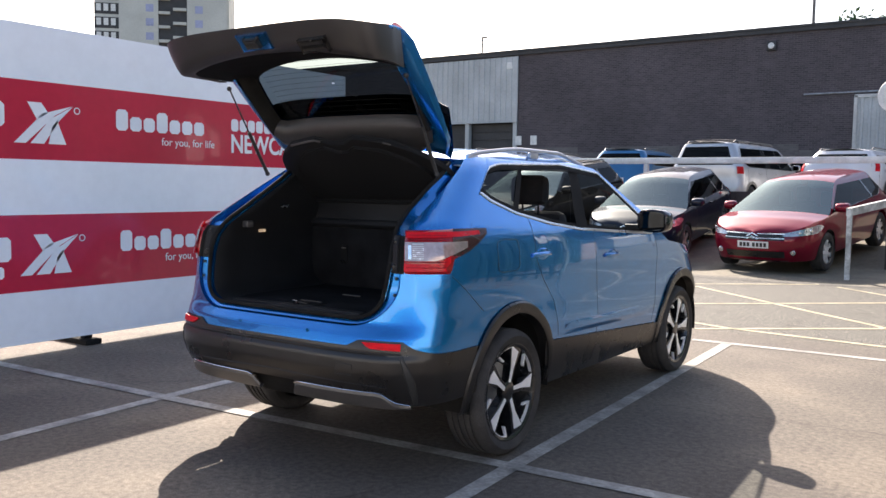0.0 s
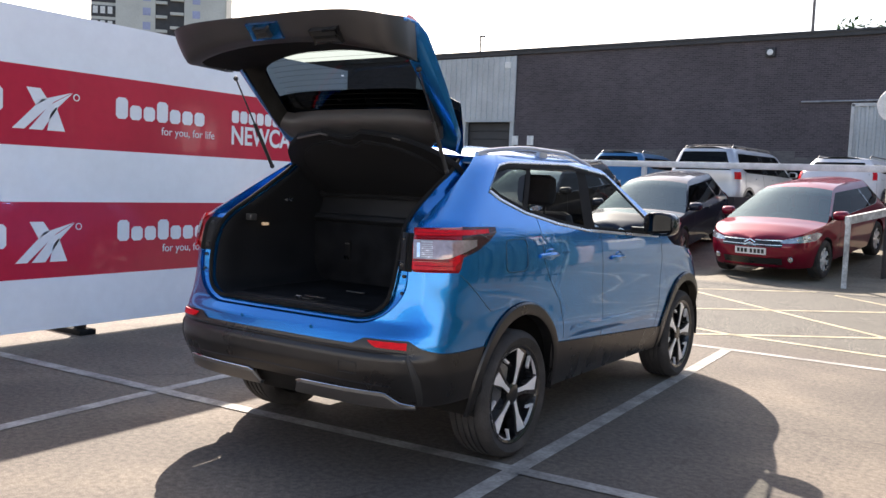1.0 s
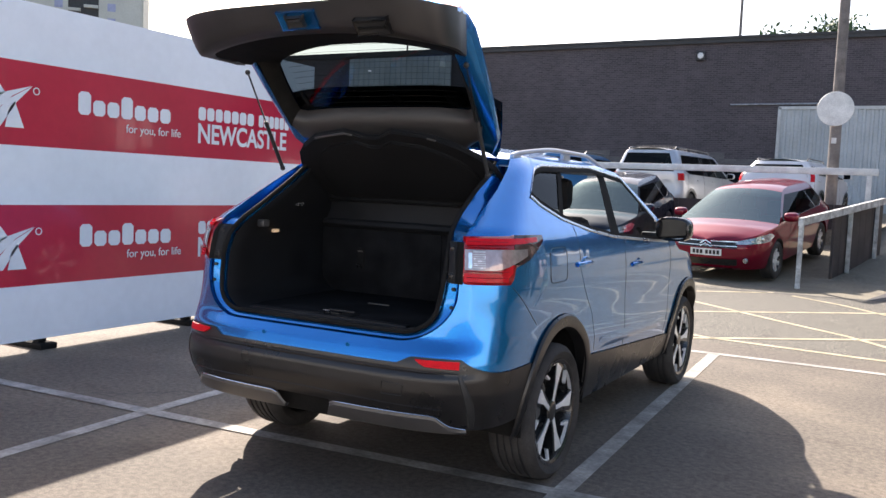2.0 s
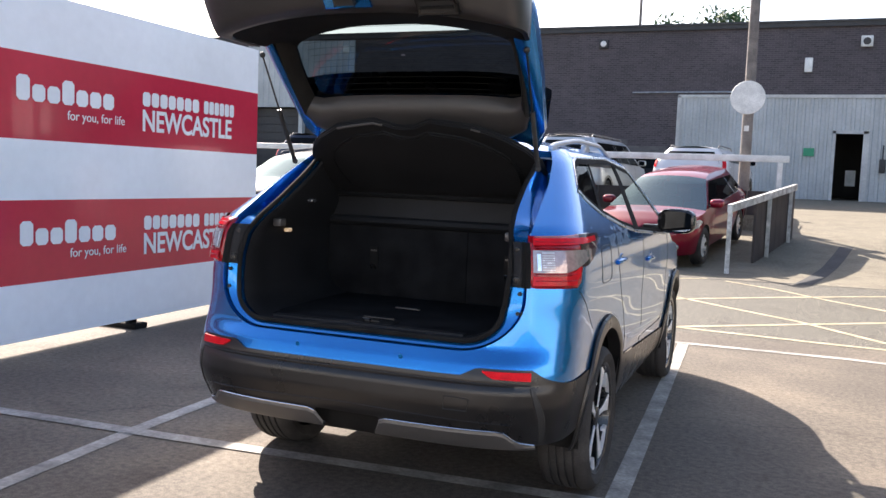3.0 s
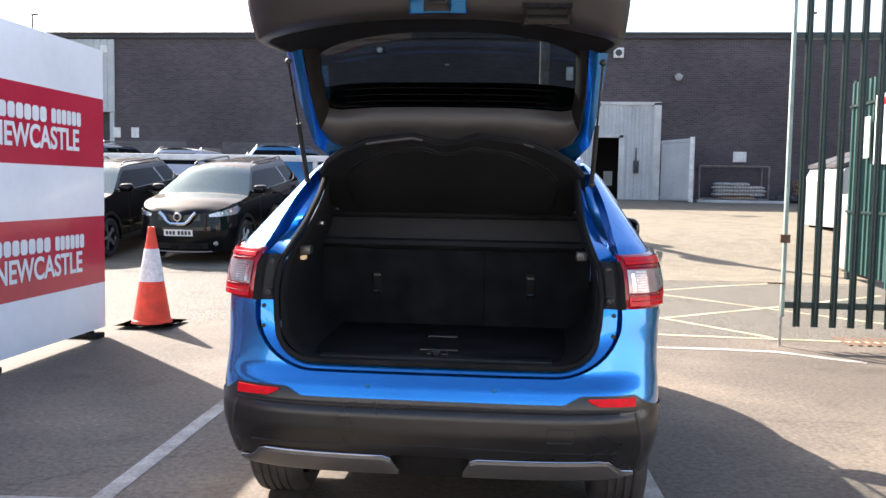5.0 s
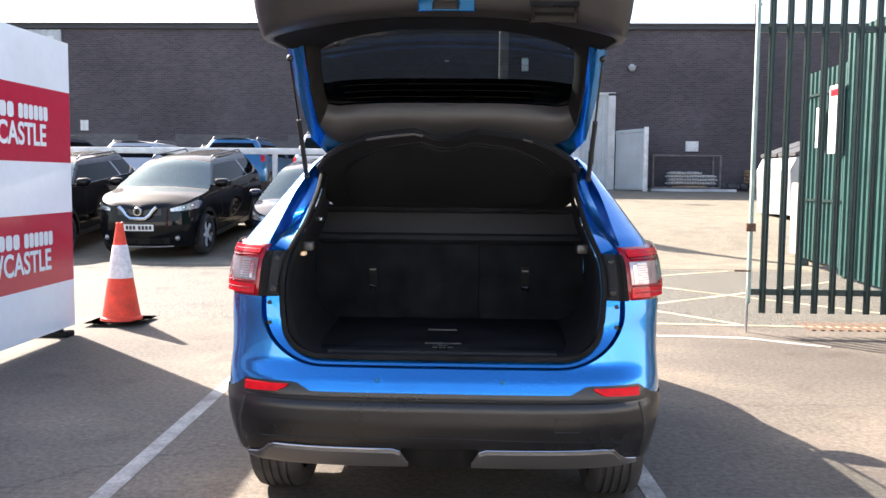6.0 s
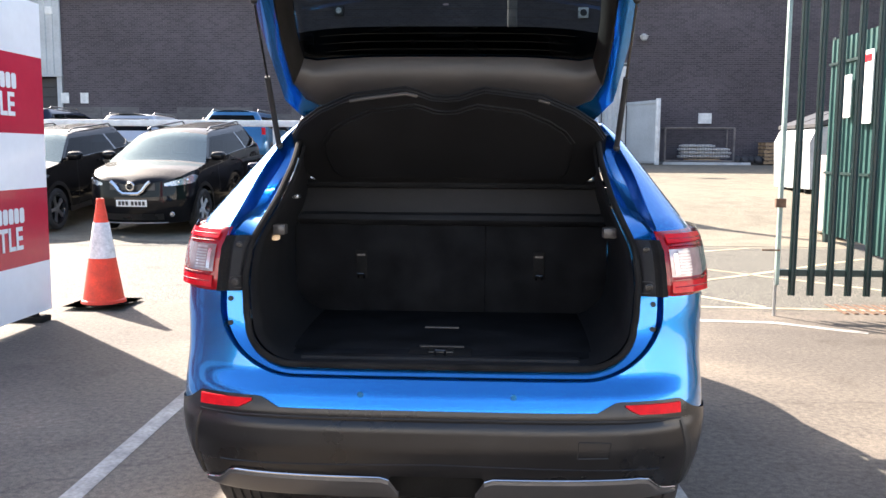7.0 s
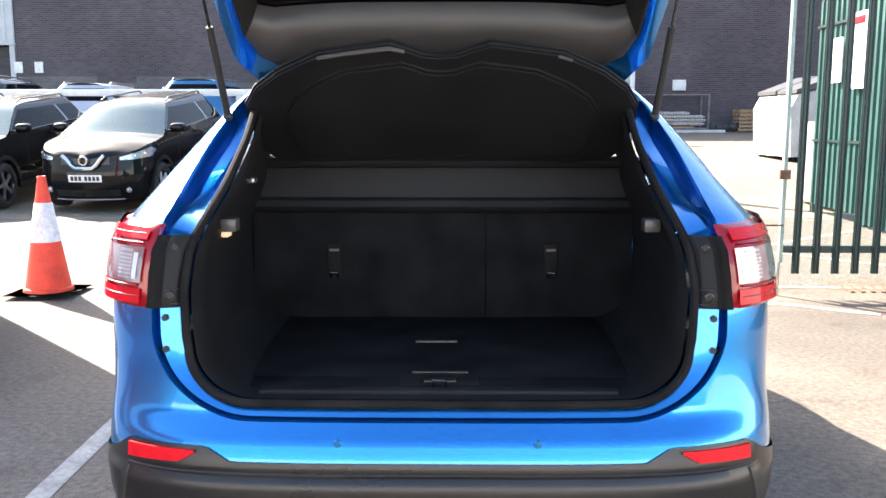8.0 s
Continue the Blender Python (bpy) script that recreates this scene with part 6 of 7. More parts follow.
CL0, CL1 = sk.c_q(0.808) + 0.010, sk.c_at(0.665, 1.235)
for right in (True, False):
    s = 1 if right else -1
    lamp = new("tail_lamp", mesh_of("tail_lamp", bmesh.new(), SMOKE))
    bm = bmesh.new()
    lens(bm, CL0 - 0.012, CL1, 30, lamp_lo, lamp_hi, 8, 0.020, right)
    me = mesh_of("tail_lamp", bm, DARKREDLENS)
    lamp.data = me
    lamp.parent = car
    tagged(lamp, "red and clear tail lamp cluster")
    c_of = lambda y: sk.c_at(y, 1.15)
    for nm, c0_, c1_, lo_, hi_, off_, mt in (
            ("smoked_lens", c_of(0.335), CL1 - 0.008, lambda c, y: max(1.120, lamp_lo(c, y) + 0.010), lambda c, y: min(lamp_hi(c, y) - 0.010, 1.243), 0.0222, SMOKE),
            ("clear_lens", CL0 + 0.006, c_of(0.44), lambda c, y: 1.100 + 0.30 * max(0, y - 0.25), lambda c, y: 1.182 + 0.02 * max(0, y - 0.2), 0.0228, CLEARLENS),
            ("upper_light_bar", CL0 + 0.006, c_of(0.54), lambda c, y: 1.196 + 0.040 * max(0, y - 0.15), lambda c, y: 1.224 + 0.020 * max(0, y - 0.15), 0.0240, REDLENS),
            ("corner_light_bar", c_of(0.275), c_of(0.325), lambda c, y: 1.052 + 0.9 * max(0, y - 0.275), lambda c, y: 1.100 + 0.5 * max(0, y - 0.275), 0.0240, REDLENS),
            ("lower_light_bar", CL0 + 0.006, c_of(0.305), lambda c, y: 1.050, lambda c, y: 1.086, 0.0236, REDLENS),
            # Chrome strip put in for a bright vertical reflection in the clear lens.
            ("bright_lens_strip", CL0 + 0.028, CL0 + 0.050, lambda c, y: 1.108, lambda c, y: 1.172, 0.0242, CHROME)):
        bm = bmesh.new()
        sk.patch(bm, c0_, c1_, 16, lo_, hi_, 5, off_, not right, 0, right)
        part(nm, bm, mt, lamp)
    for k in range(8):
        bm = bmesh.new()
        z = 1.108 + 0.0092 * k
        sk.patch(bm, CL0 + 0.056, CL0 + 0.135, 6, lambda c, y: z, lambda c, y: z + 0.0055, 1, 0.0242, not right, 0, right)
        part("reflector_fin", bm, FINS, lamp)
    for z, mt in ((1.094, DARKREDLENS), (1.190, DARKREDLENS), (1.068, DARKREDLENS), (1.211, DARKREDLENS)):
        bm = bmesh.new()
        tube(bm, [Vector((s * p.x, p.y, p.z)) for p in [sk.at(lerp(CL0 + 0.02, c_of(0.30), k / 16), z, 0.0225) for k in range(17)]], 0.0026, 5)
        part("lens_divider", bm, mt, lamp)
    bm = bmesh.new()
    tube(bm, [Vector((s * p.x, p.y, p.z)) for p in [sk.at(sk.c_at(y, z), z, 0.0225) for y, z in ((0.44, 1.222), (0.50, 1.205), (0.56, 1.186))]], 0.0022, 5)
    part("lens_line", bm, CHROME, lamp)

# flap, handles, seams, mirrors
bm = bmesh.new()
fp = []
for k in range(33):
    a = 2 * math.pi * k / 32
    cx, sx = math.cos(a), math.sin(a)
    y = 0.862 + 0.112 * math.copysign(abs(cx) ** 0.35, cx)
    z = 1.095 + 0.085 * math.copysign(abs(sx) ** 0.35, sx)
    fp.append(sk.at(sk.c_at(y, z), z, 0.0))
tube(bm, fp, 0.0022, 5)
part("fuel_flap_gap", bm, INK, car)
for right in (True, False):
    s = 1 if right else -1
    for y, z in ((1.22, 1.08), (2.19, 1.025)):
        bm = bmesh.new()
        pts = []
        for k in range(9):
            t = -1 + k / 4
            p = sk.at(sk.c_at(y + 0.105 * t, z), z + 0.004 * (1 - t * t), 0.0)
            pts.append((s * (p.x + 0.002 + 0.012 * (1 - t ** 4)), p.y, p.z))
        tube(bm, pts, 0.012, 8)
        part("door_handle", bm, BLUE, car)
        bm = bmesh.new()
        bmesh.ops.create_uvsphere(bm, u_segments=16, v_segments=8, radius=1)
        p = sk.at(sk.c_at(y + 0.02, z), z, 0.0)
        for v in bm.verts:
            v.co = Vector((s * (p.x - 0.002) + v.co.x * 0.006, p.y + v.co.y * 0.075, p.z + v.co.z * 0.038))
        part("handle_cup", bm, BLUE, car)
    bm = bmesh.new()

    def dense(path):
        return [(lerp(a[0], b[0], k / 8), lerp(a[1], b[1], k / 8)) for a, b in zip(path, path[1:]) for k in range(8)] + [path[-1]]

    def run(path):
        bm = bmesh.new()
        tube(bm, [Vector((s * p.x, p.y, p.z)) for p in [sk.at(sk.c_at(y, z), z, -0.0006) for y, z in dense(path)]], 0.0021, 5)
        part("door_gap", bm, INK, car)
    run([(1.16, 1.31), (1.15, 1.2), (1.17, 1.05), (1.24, 0.95), (1.40, 0.80), (1.455, 0.66), (1.47, 0.58)])
    run([(1.93, 1.20), (1.96, 1.0), (2.0, 0.8), (2.02, 0.6), (2.02, 0.52)])
    run([(2.97, 1.14), (3.02, 1.0), (3.03, 0.8), (3.02, 0.6), (3.0, 0.48)])
    run([(0.335, 1.026), (0.42, 0.965), (0.52, 0.895), (0.62, 0.825)])
    rows = []
    for k in range(15):
        t = k / 14
        y, z = 1.55 + 1.40 * t, 0.60 - 0.03 * t
        rows.append([(s * (sk.at(sk.c_at(y, zz), zz).x + o * math.sin(math.pi * t) ** 0.5), y, zz) for zz, o in ((z - 0.025, 0.0), (z, 0.010), (z + 0.012, 0.013), (z + 0.05, 0.0))])
    grid(bm, rows, flip=not right)
    part("door_rib", bm, BLUE, car)
mirror_pod(car, 0.985, 2.74, 1.235, RIMBLACK, 1.0)

# ---- boot mouth: flange, seal, lining ----
outer, inner = [], []
for k in range(25):
    c = sk.c_q(QS[k])
    z = mouth_z(c, 0)
    outer.append(sk.at(c, z))
for k in range(1, 23):
    z = 0.99 + (1.605 - 0.99) * k / 22
    outer.append(sk.at(c_out(z), z))
for k in range(1, 11):
    q = 0.945 * (1 - k / 10)
    z = 1.605 + 0.03 * math.sin(math.pi / 2 * k / 10)
    p = sk.at(sk.c_q(q), 1.605)
    outer.append(Vector((p.x, p.y + 0.02 * k / 10, z)))
IN_X = [(0.80, 0.44), (0.82, 0.54), (0.873, 0.595), (0.96, 0.634), (1.08, 0.643), (1.19, 0.634), (1.26, 0.607), (1.335, 0.584), (1.45, 0.570), (1.54, 0.575), (1.585, 0.555), (1.62, 0.48)]
for i, p in enumerate(outer):
    if i < 25:
        f = max(0.0, (i - 8) / 16) * math.pi / 2
        x = 0.47 * min(1.0, i / 8) + 0.158 * math.sin(f)
        z = 0.812 + 0.125 * (1 - math.cos(f))
    elif i < 47:
        z = 0.937 + (1.585 - 0.937) * (i - 24) / 22
        x = sk.tab(IN_X, z)
    else:
        t = (i - 46) / 10
        x, z = 0.555 * (1 - t), 1.585 + 0.025 * math.sin(math.pi / 2 * t)
    y = sk.at(sk.c_q(min(0.8, x / sk.tab(WZ, z))), z).y + float(np.interp(z, [0.8, 1.1, 1.25, 1.6], [0.028, 0.045, 0.075, 0.045]))
    inner.append(Vector((x, y, z)))


def ring(rows, bm, flip=False, mi=0):
    grid(bm, rows, mi, flip)
    grid(bm, [[Vector((-p[0], p[1], p[2])) for p in r] for r in rows], mi, not flip)


bm = bmesh.new()
steps = []
for a, b in zip(outer, inner):
    up_ = float(np.interp(a.z, [1.22, 1.34], [0, 1]))
    d = Vector((0, 1 - 0.25 * up_, -0.62 * up_))
    g_ = float(np.interp(a.z, [0.95, 1.22, 1.36, 1.5, 1.6], [1.0, 1.0, 2.3, 2.3, 1.0]))
    f_ = float(np.interp(a.z, [1.05, 1.25, 1.5], [0.30, 0.30, 0.62]))
    g0, g1 = lerp(0.15, f_ * 0.8, up_), lerp(0.18, f_, up_)
    steps.append([a, lerp(a, b, 0.03) + d * 0.010, lerp(a, b, 0.06) + d * 0.040 * g_, lerp(a, b, g0) + d * 0.046 * g_, lerp(a, b, g1) + d * (0.014 + 0.06 * up_), lerp(a, b, g1 + 0.03) + d * (0.011 + 0.04 * up_), lerp(a, b, 0.92) + d * 0.006, b, b + d * 0.03])
ring([[r[k] for r in steps] for k in range(9)], bm)
bmesh.ops.remove_doubles(bm, verts=bm.verts[:], dist=0.0004)
part("boot_flange", bm, BLUE, car, "blue painted flange round the boot mouth", angle=28)
bm = bmesh.new()
loop = [p + Vector((0, -0.008, 0)) for p in inner]
full = loop + [Vector((-p.x, p.y, p.z)) for p in reversed(loop[1:-1])]
tube(bm, full, 0.011, 8, closed=True)
part("boot_seal", bm, RUBBER, car, "thick black rubber seal")
bm = bmesh.new()
rows = []
for t, sx in ((0.0, 0.985), (0.06, 0.970), (0.15, 0.985), (0.35, 1.01), (0.6, 1.03), (1.0, 1.04)):
    rows.append([Vector((p.x * sx, lerp(p.y + 0.02, 1.04, t), p.z + (0.004 if p.z < 1.0 else -0.01))) for p in inner])
ring(rows, bm, True)
part("boot_lining", bm, TRIM, car, "black moulded boot lining", angle=50)
bm = bmesh.new()
box(bm, -0.56, 0.56, 0.20, 0.30, 0.793, 0.820, bevel=0.006)
box(bm, -0.605, 0.605, 0.285, 1.03, 0.795, 0.822, bevel=0.008)
part("boot_floor", bm, CARPET, car, "black carpeted boot floor")
bm = bmesh.new()
box(bm, -0.080, 0.050, 0.640, 0.656, 0.822, 0.828, bevel=0.002)
part("floor_handle", bm, SATIN, car)
bm = bmesh.new()
box(bm, -0.105, 0.105, 0.20, 0.31, 0.819, 0.826, bevel=0.003)
tray = part("latch_tray", bm, RUBBER, car)
bm = bmesh.new()
box(bm, -0.075, 0.078, 0.292, 0.304, 0.824, 0.834, bevel=0.003)
box(bm, -0.040, 0.045, 0.215, 0.245, 0.824, 0.832, bevel=0.003)
part("tray_grip", bm, CLAD, tray)
bm = bmesh.new()
box(bm, -0.46, 0.46, 0.150, 0.195, 0.80, 0.826, bevel=0.008)
part("sill_guard", bm, TRIM, car)
bm = bmesh.new()
tube(bm, [(-0.014, 0.185, 0.822), (-0.014, 0.172, 0.846), (0.018, 0.172, 0.846), (0.018, 0.185, 0.822)], 0.0045, 8)
part("latch_striker", bm, RIMBLACK, car)
# rear seat backs, shelf front and anchors
for x0, x1 in ((-0.66, 0.1505), (0.1495, 0.66)):
    bm = bmesh.new()
    box(bm, x0, x1, 1.0 if x0 < 0 else 1.002, 1.12 if x0 < 0 else 1.123, 0.80, 1.20, bevel=0.008)
    part("rear_seat_back", bm, CARPET, car)
for x in (-0.376, 0.376):
    bm = bmesh.new()
    box(bm, x - 0.024, x + 0.024, 0.992, 1.002, 0.965, 1.082, bevel=0.004)
    part("anchor_recess", bm, RUBBER, car)
    bm = bmesh.new()
    tube(bm, [(x - 0.012, 0.99, 0.965), (x - 0.012, 0.975, 0.985), (x + 0.012, 0.975, 0.985), (x + 0.012, 0.99, 0.965)], 0.004, 6)
    part("child_seat_anchor", bm, RIMBLACK, car)
    part("anchor_label", boxed(x - 0.016, x + 0.016, 0.985, 0.993, 1.058, 1.066), SATIN, car)
bm = bmesh.new()
rows = []
for y, z in ((1.0, 1.19), (0.975, 1.20), (0.965, 1.215), (0.975, 1.235), (1.0, 1.245), (1.01, 1.30), (1.0, 1.345), (0.975, 1.352), (0.965, 1.365), (0.975, 1.38), (1.02, 1.385)):
    rows.append([(x, y + 0.03 * max(0, abs(x) - 0.45), z) for x in (-0.64, -0.5, -0.3, 0, 0.3, 0.5, 0.64)])
grid(bm, rows)
part("shelf_front", bm, TRIM, car, "fixed front of the parcel shelf")
half = [(0.0, 0.562), (0.05, 0.568), (0.09, 0.592), (0.14, 0.615), (0.20, 0.603), (0.345, 0.572), (0.47, 0.49), (0.55, 0.41), (0.597, 0.32), (0.606, 0.2), (0.59, 0.06), (0.55, 0.0), (0.0, 0.0)]
outl = half[:-1] + [(-x, v) for x, v in reversed(half[1:-1])]
tilt_m = Matrix.Translation((0, 0.968, 1.368)) @ Matrix.Rotation(math.atan2(0.459, 0.303), 4, "X")
bm = bmesh.new()
prism(bm, outl, 0.0, 0.022, tilt_m)
bmesh.ops.bevel(bm, geom=[e for e in bm.edges if len(e.link_faces) == 2 and e.calc_face_angle(0) > 1.0], offset=0.006, segments=2, affect="EDGES")
shelf = part("parcel_shelf", bm, TRIM, car, "raised black parcel shelf")
bm = bmesh.new()
inn = [(x * 0.80, 0.05 + v * 0.80) for x, v in outl]
prism(bm, inn, -0.010, 0.0, tilt_m)
bmesh.ops.bevel(bm, geom=[e for e in bm.edges if len(e.link_faces) == 2 and e.calc_face_angle(0) > 1.0], offset=0.007, segments=2, affect="EDGES")
part("shelf_panel", bm, TRIM, shelf)
bm = bmesh.new()
pts = [(-0.345, 0.566), (-0.28, 0.582), (-0.20, 0.598), (-0.14, 0.609), (-0.10, 0.595)]
tube(bm, [tilt_m @ Vector((x, -0.003, v)) for x, v in pts], 0.0065, 6)
part("shelf_edge_strip", bm, SATIN, shelf)
bm = bmesh.new()
tube(bm, [tilt_m @ Vector((x, -0.003, v)) for x, v in ((0.33, 0.574), (0.37, 0.556))], 0.005, 6)
part("shelf_edge_strip", bm, SATIN, shelf)
for s in (-1, 1):
    bm = bmesh.new()
    box(bm, s * 0.575 - 0.022, s * 0.575 + 0.022, 0.35, 0.40, 1.205, 1.242, bevel=0.006)
    part("shelf_support", bm, SATIN, car)
    for z, x in ((1.013, 0.690), (0.934, 0.688)):
        bm = bmesh.new()
        y = sk.at(C1, z).y + 0.027
        lathe(bm, [(0, 0.022), (0.008, 0.022), (0.009, 0.010), (0.0145, 0.008), (0.0145, -0.02)], 12, pose(s * x, y, z, 90))
        part("flange_bolt", bm, INK, car)
    bm = bmesh.new()
    rows, strip, seats = [], [], []
    for k in range(13):
        z = 1.038 + 0.180 * k / 12
        p = sk.at(C1, z)
        e_ = sk.at(CL0, z, 0.004)
        xi = sk.tab(IN_X, z) + 0.006
        i_ = Vector((xi, sk.at(sk.c_q(min(0.8, xi / sk.tab(WZ, z))), z).y + 0.04, z))
        at_ = lambda f, d: (s * lerp(p.x, i_.x, f), lerp(p.y, i_.y, f) - d, z)
        strip.append([(s * e_.x, e_.y, z), (s * (p.x - 0.002), p.y - 0.001, z), at_(0.18, -0.004), at_(0.34, 0.000)])
        r_ = 0.0 if k in (0, 12) else 1.0
        rows.append([at_(0.32, -0.004), at_(0.345, 0.006 * r_), at_(0.40, 0.009 * r_), at_(0.80, 0.008 * r_), at_(0.86, 0.005 * r_), at_(1.0, -0.01)])
        if k in (2, 10):
            seats.append((at_(0.62, 0.008), at_(0.80, 0.008)))
    grid(bm, rows, flip=(s < 0))
    cover = part("lamp_side_cover", bm, TRIM, car, "black plastic cover beside the tail lamp")
    bm = bmesh.new()
    grid(bm, strip, flip=(s < 0))
    part("lamp_gasket", bm, RUBBER, car)
    for (a, b), r in zip(seats, (0.013, 0.011)):
        bm = bmesh.new()
        lathe(bm, [(0, 0.003), (r * 0.55, 0.003), (r * 0.65, 0.0055), (r, 0.004), (r, -0.006)], 16, pose(*a, 90))
        part("cover_clip", bm, CLAD, cover)
    a, b = (Vector(v) for v in seats[0])
    bm = bmesh.new()
    arc = [a + Vector((s * 0.019 * math.sin(t), -0.001, 0.019 * math.cos(t))) for t in [math.pi * k / 10 for k in range(11)]]
    side = Vector((-s * 0.024, (b.y - a.y) * 0.8, 0))
    tube(bm, [arc[0] + side] + arc + [arc[-1] + side], 0.0016, 5)
    part("cover_seam", bm, INK, cover)
# boot lamp on the lining
bm = bmesh.new()
box(bm, -0.640, -0.618, 0.515, 0.560, 1.168, 1.186, bevel=0.005)
part("boot_lamp", bm, LAMPLIT, car, "small lit boot lamp")
bm = bmesh.new()
box(bm, -0.594, -0.570, 0.66, 0.71, 1.316, 1.332, bevel=0.004)
part("shelf_clip", bm, SATINCHROME, car)

# ---- cabin ----
for x in (-0.37, 0.37):
    bm = bmesh.new()
    box(bm, x - 0.24, x + 0.24, 2.02, 2.16, 0.72, 1.30, pose(0, 0, 0), bevel=0.06)
    box(bm, x - 0.24, x + 0.24, 2.10, 2.62, 0.58, 0.76, bevel=0.06)
    st_ = part("front_seat", bm, DARKINT, car)
    bm = bmesh.new()
    box(bm, x - 0.135, x + 0.135, 1.97, 2.09, 1.34, 1.54, bevel=0.05)
    tube(bm, [(x - 0.06, 2.04, 1.27), (x - 0.06, 2.04, 1.38)], 0.007, 6)
    tube(bm, [(x + 0.06, 2.04, 1.27), (x + 0.06, 2.04, 1.38)], 0.007, 6)
    part("headrest", bm, DARKINT, st_)
bm = bmesh.new()
box(bm, -0.60, 0.60, 1.12, 1.60, 0.52, 0.76, bevel=0.06)
for x in (-0.36, 0.0, 0.36):
    box(bm, x - 0.12, x + 0.12, 1.06, 1.15, 1.20, 1.34, bevel=0.04)
part("rear_bench", bm, DARKINT, car)
bm = bmesh.new()
box(bm, -0.74, 0.74, 2.74, 3.2, 0.62, 1.10, bevel=0.08)
part("dashboard", bm, DARKINT, car)
bm = bmesh.new()
box(bm, -0.76, 0.76, 1.1, 3.2, 0.40, 0.46)
part("cabin_floor", bm, DARKINT, car)
bm = bmesh.new()
tube(bm, [(0.37 + 0.18 * math.cos(a), 2.66 - 0.06 * math.sin(a), 1.02 + 0.17 * math.sin(a)) for a in [2 * math.pi * k / 24 for k in range(24)]], 0.014, 8, closed=True)
part("steering_wheel", bm, DARKINT, car)

# ---- tailgate ----
HY, HZ, SWING = 0.80, 1.640, -79.0
swing = Matrix.Translation((0, HY, HZ)) @ Matrix.Rotation(radians(SWING), 4, "X") @ Matrix.Translation((0, -HY, -HZ))


def rounded(pts, n):
    """Evenly spaced points along a bent line."""
    d = [0.0]
    for a, b in zip(pts, pts[1:]):
        d.append(d[-1] + math.hypot(a[0] - b[0], a[1] - b[1]))
    return [(float(np.interp(d[-1] * k / n, d, [p[0] for p in pts])), float(np.interp(d[-1] * k / n, d, [p[1] for p in pts]))) for k in range(n + 1)]


rim = rounded([(0, 0.800), (0.5, 0.800), (0.64, 0.812), (0.735, 0.84), (0.77, 0.885), (0.775, 0.95)], 16) + rounded([(0.775, 0.95), (0.775, 1.1), (0.79, 1.2), (0.82, 1.28), (0.845, 1.36), (0.88, 1.47), (0.905, 1.55)], 16)[1:] + rounded([(0.905, 1.55), (0.913, 1.585), (0.87, 1.607), (0.6, 1.622), (0, 1.628)], 12)[1:]
eye_ = rounded([(0, 1.300), (0.07, 1.294), (0.14, 1.281), (0.22, 1.277), (0.35, 1.284), (0.5, 1.30), (0.6, 1.318)], 16) + rounded([(0.6, 1.318), (0.68, 1.345), (0.71, 1.40), (0.73, 1.45), (0.737, 1.485)], 16)[1:] + rounded([(0.737, 1.485), (0.70, 1.495), (0.55, 1.497), (0, 1.497)], 12)[1:]
eye_out = rounded([(0, 1.262), (0.5, 1.265), (0.6, 1.28)], 16) + eye_[17:]


GATE_WZ = [(0.82, 0.893), (0.97, 0.902), (1.05, 0.898), (1.12, 0.872), (1.20, 0.838), (1.40, 0.760), (1.56, 0.682), (1.61, 0.640), (1.65, 0.58)]


def gate_pt(q, z, off=0.0):
    """A point of the tailgate: flatter across than the body, pushed out by off along its slope."""
    q = max(0.0, min(0.98, q))
    h = 1 - (1 - q ** sk.n) ** (1 / sk.n)
    x, y = sk.tab(GATE_WZ, z) * q, sk.tab(YR, z) + 0.30 * h
    dy = (sk.tab(YR, z + 0.03) - sk.tab(YR, z - 0.03)) / 0.06
    k = 1 / math.hypot(1, dy)
    return Vector((x, y - off * k, z + off * dy * k))


bm = bmesh.new()
rows = []
for r in [k / 8 for k in range(9)]:
    rows.append([gate_pt(lerp(a[0], b[0], r), lerp(a[1], b[1], r), 0.004) for a, b in zip(rim, eye_out)])
ring(rows, bm)
bmesh.ops.remove_doubles(bm, verts=bm.verts[:], dist=0.0004)
tailgate = part("tailgate", bm, BLUE, car, "raised blue tailgate", m=swing)
# inner frame, painted at the sides, and the dark linings
prof = [(0.0, 0.004), (0.0, -0.012), (0.03, -0.030), (0.10, -0.036), (0.30, -0.050), (0.42, -0.055), (0.66, -0.056)]
bm = bmesh.new()
ring([[gate_pt(lerp(a[0], b[0], r), lerp(a[1], b[1], r), o * (1 if o > -0.02 else float(np.interp(a[1], [0.9, 1.2, 1.4, 1.55], [1.2, 1.9, 1.5, 1.0])))) for a, b in zip(rim[18:], eye_[18:])] for r, o in prof], bm, True)
bmesh.ops.remove_doubles(bm, verts=bm.verts[:], dist=0.0004)
part("inner_frame", bm, BLUE, tailgate, angle=30)


def inner_y(x, z):
    """Depth of the inner panel under the screen: shallow in the middle, deep beside the lamps."""
    mid = float(np.interp(z, [0.795, 0.815, 0.85, 0.93, 1.1, 1.29, 1.36], [0.075, 0.115, 0.155, 0.188, 0.212, 0.242, 0.29]))
    side = float(np.interp(z, [0.795, 0.83, 0.9, 1.0, 1.1, 1.2, 1.3, 1.36], [0.13, 0.20, 0.245, 0.262, 0.285, 0.315, 0.335, 0.36]))
    return lerp(mid, side, min(1.15, (x / 0.62) ** 2))


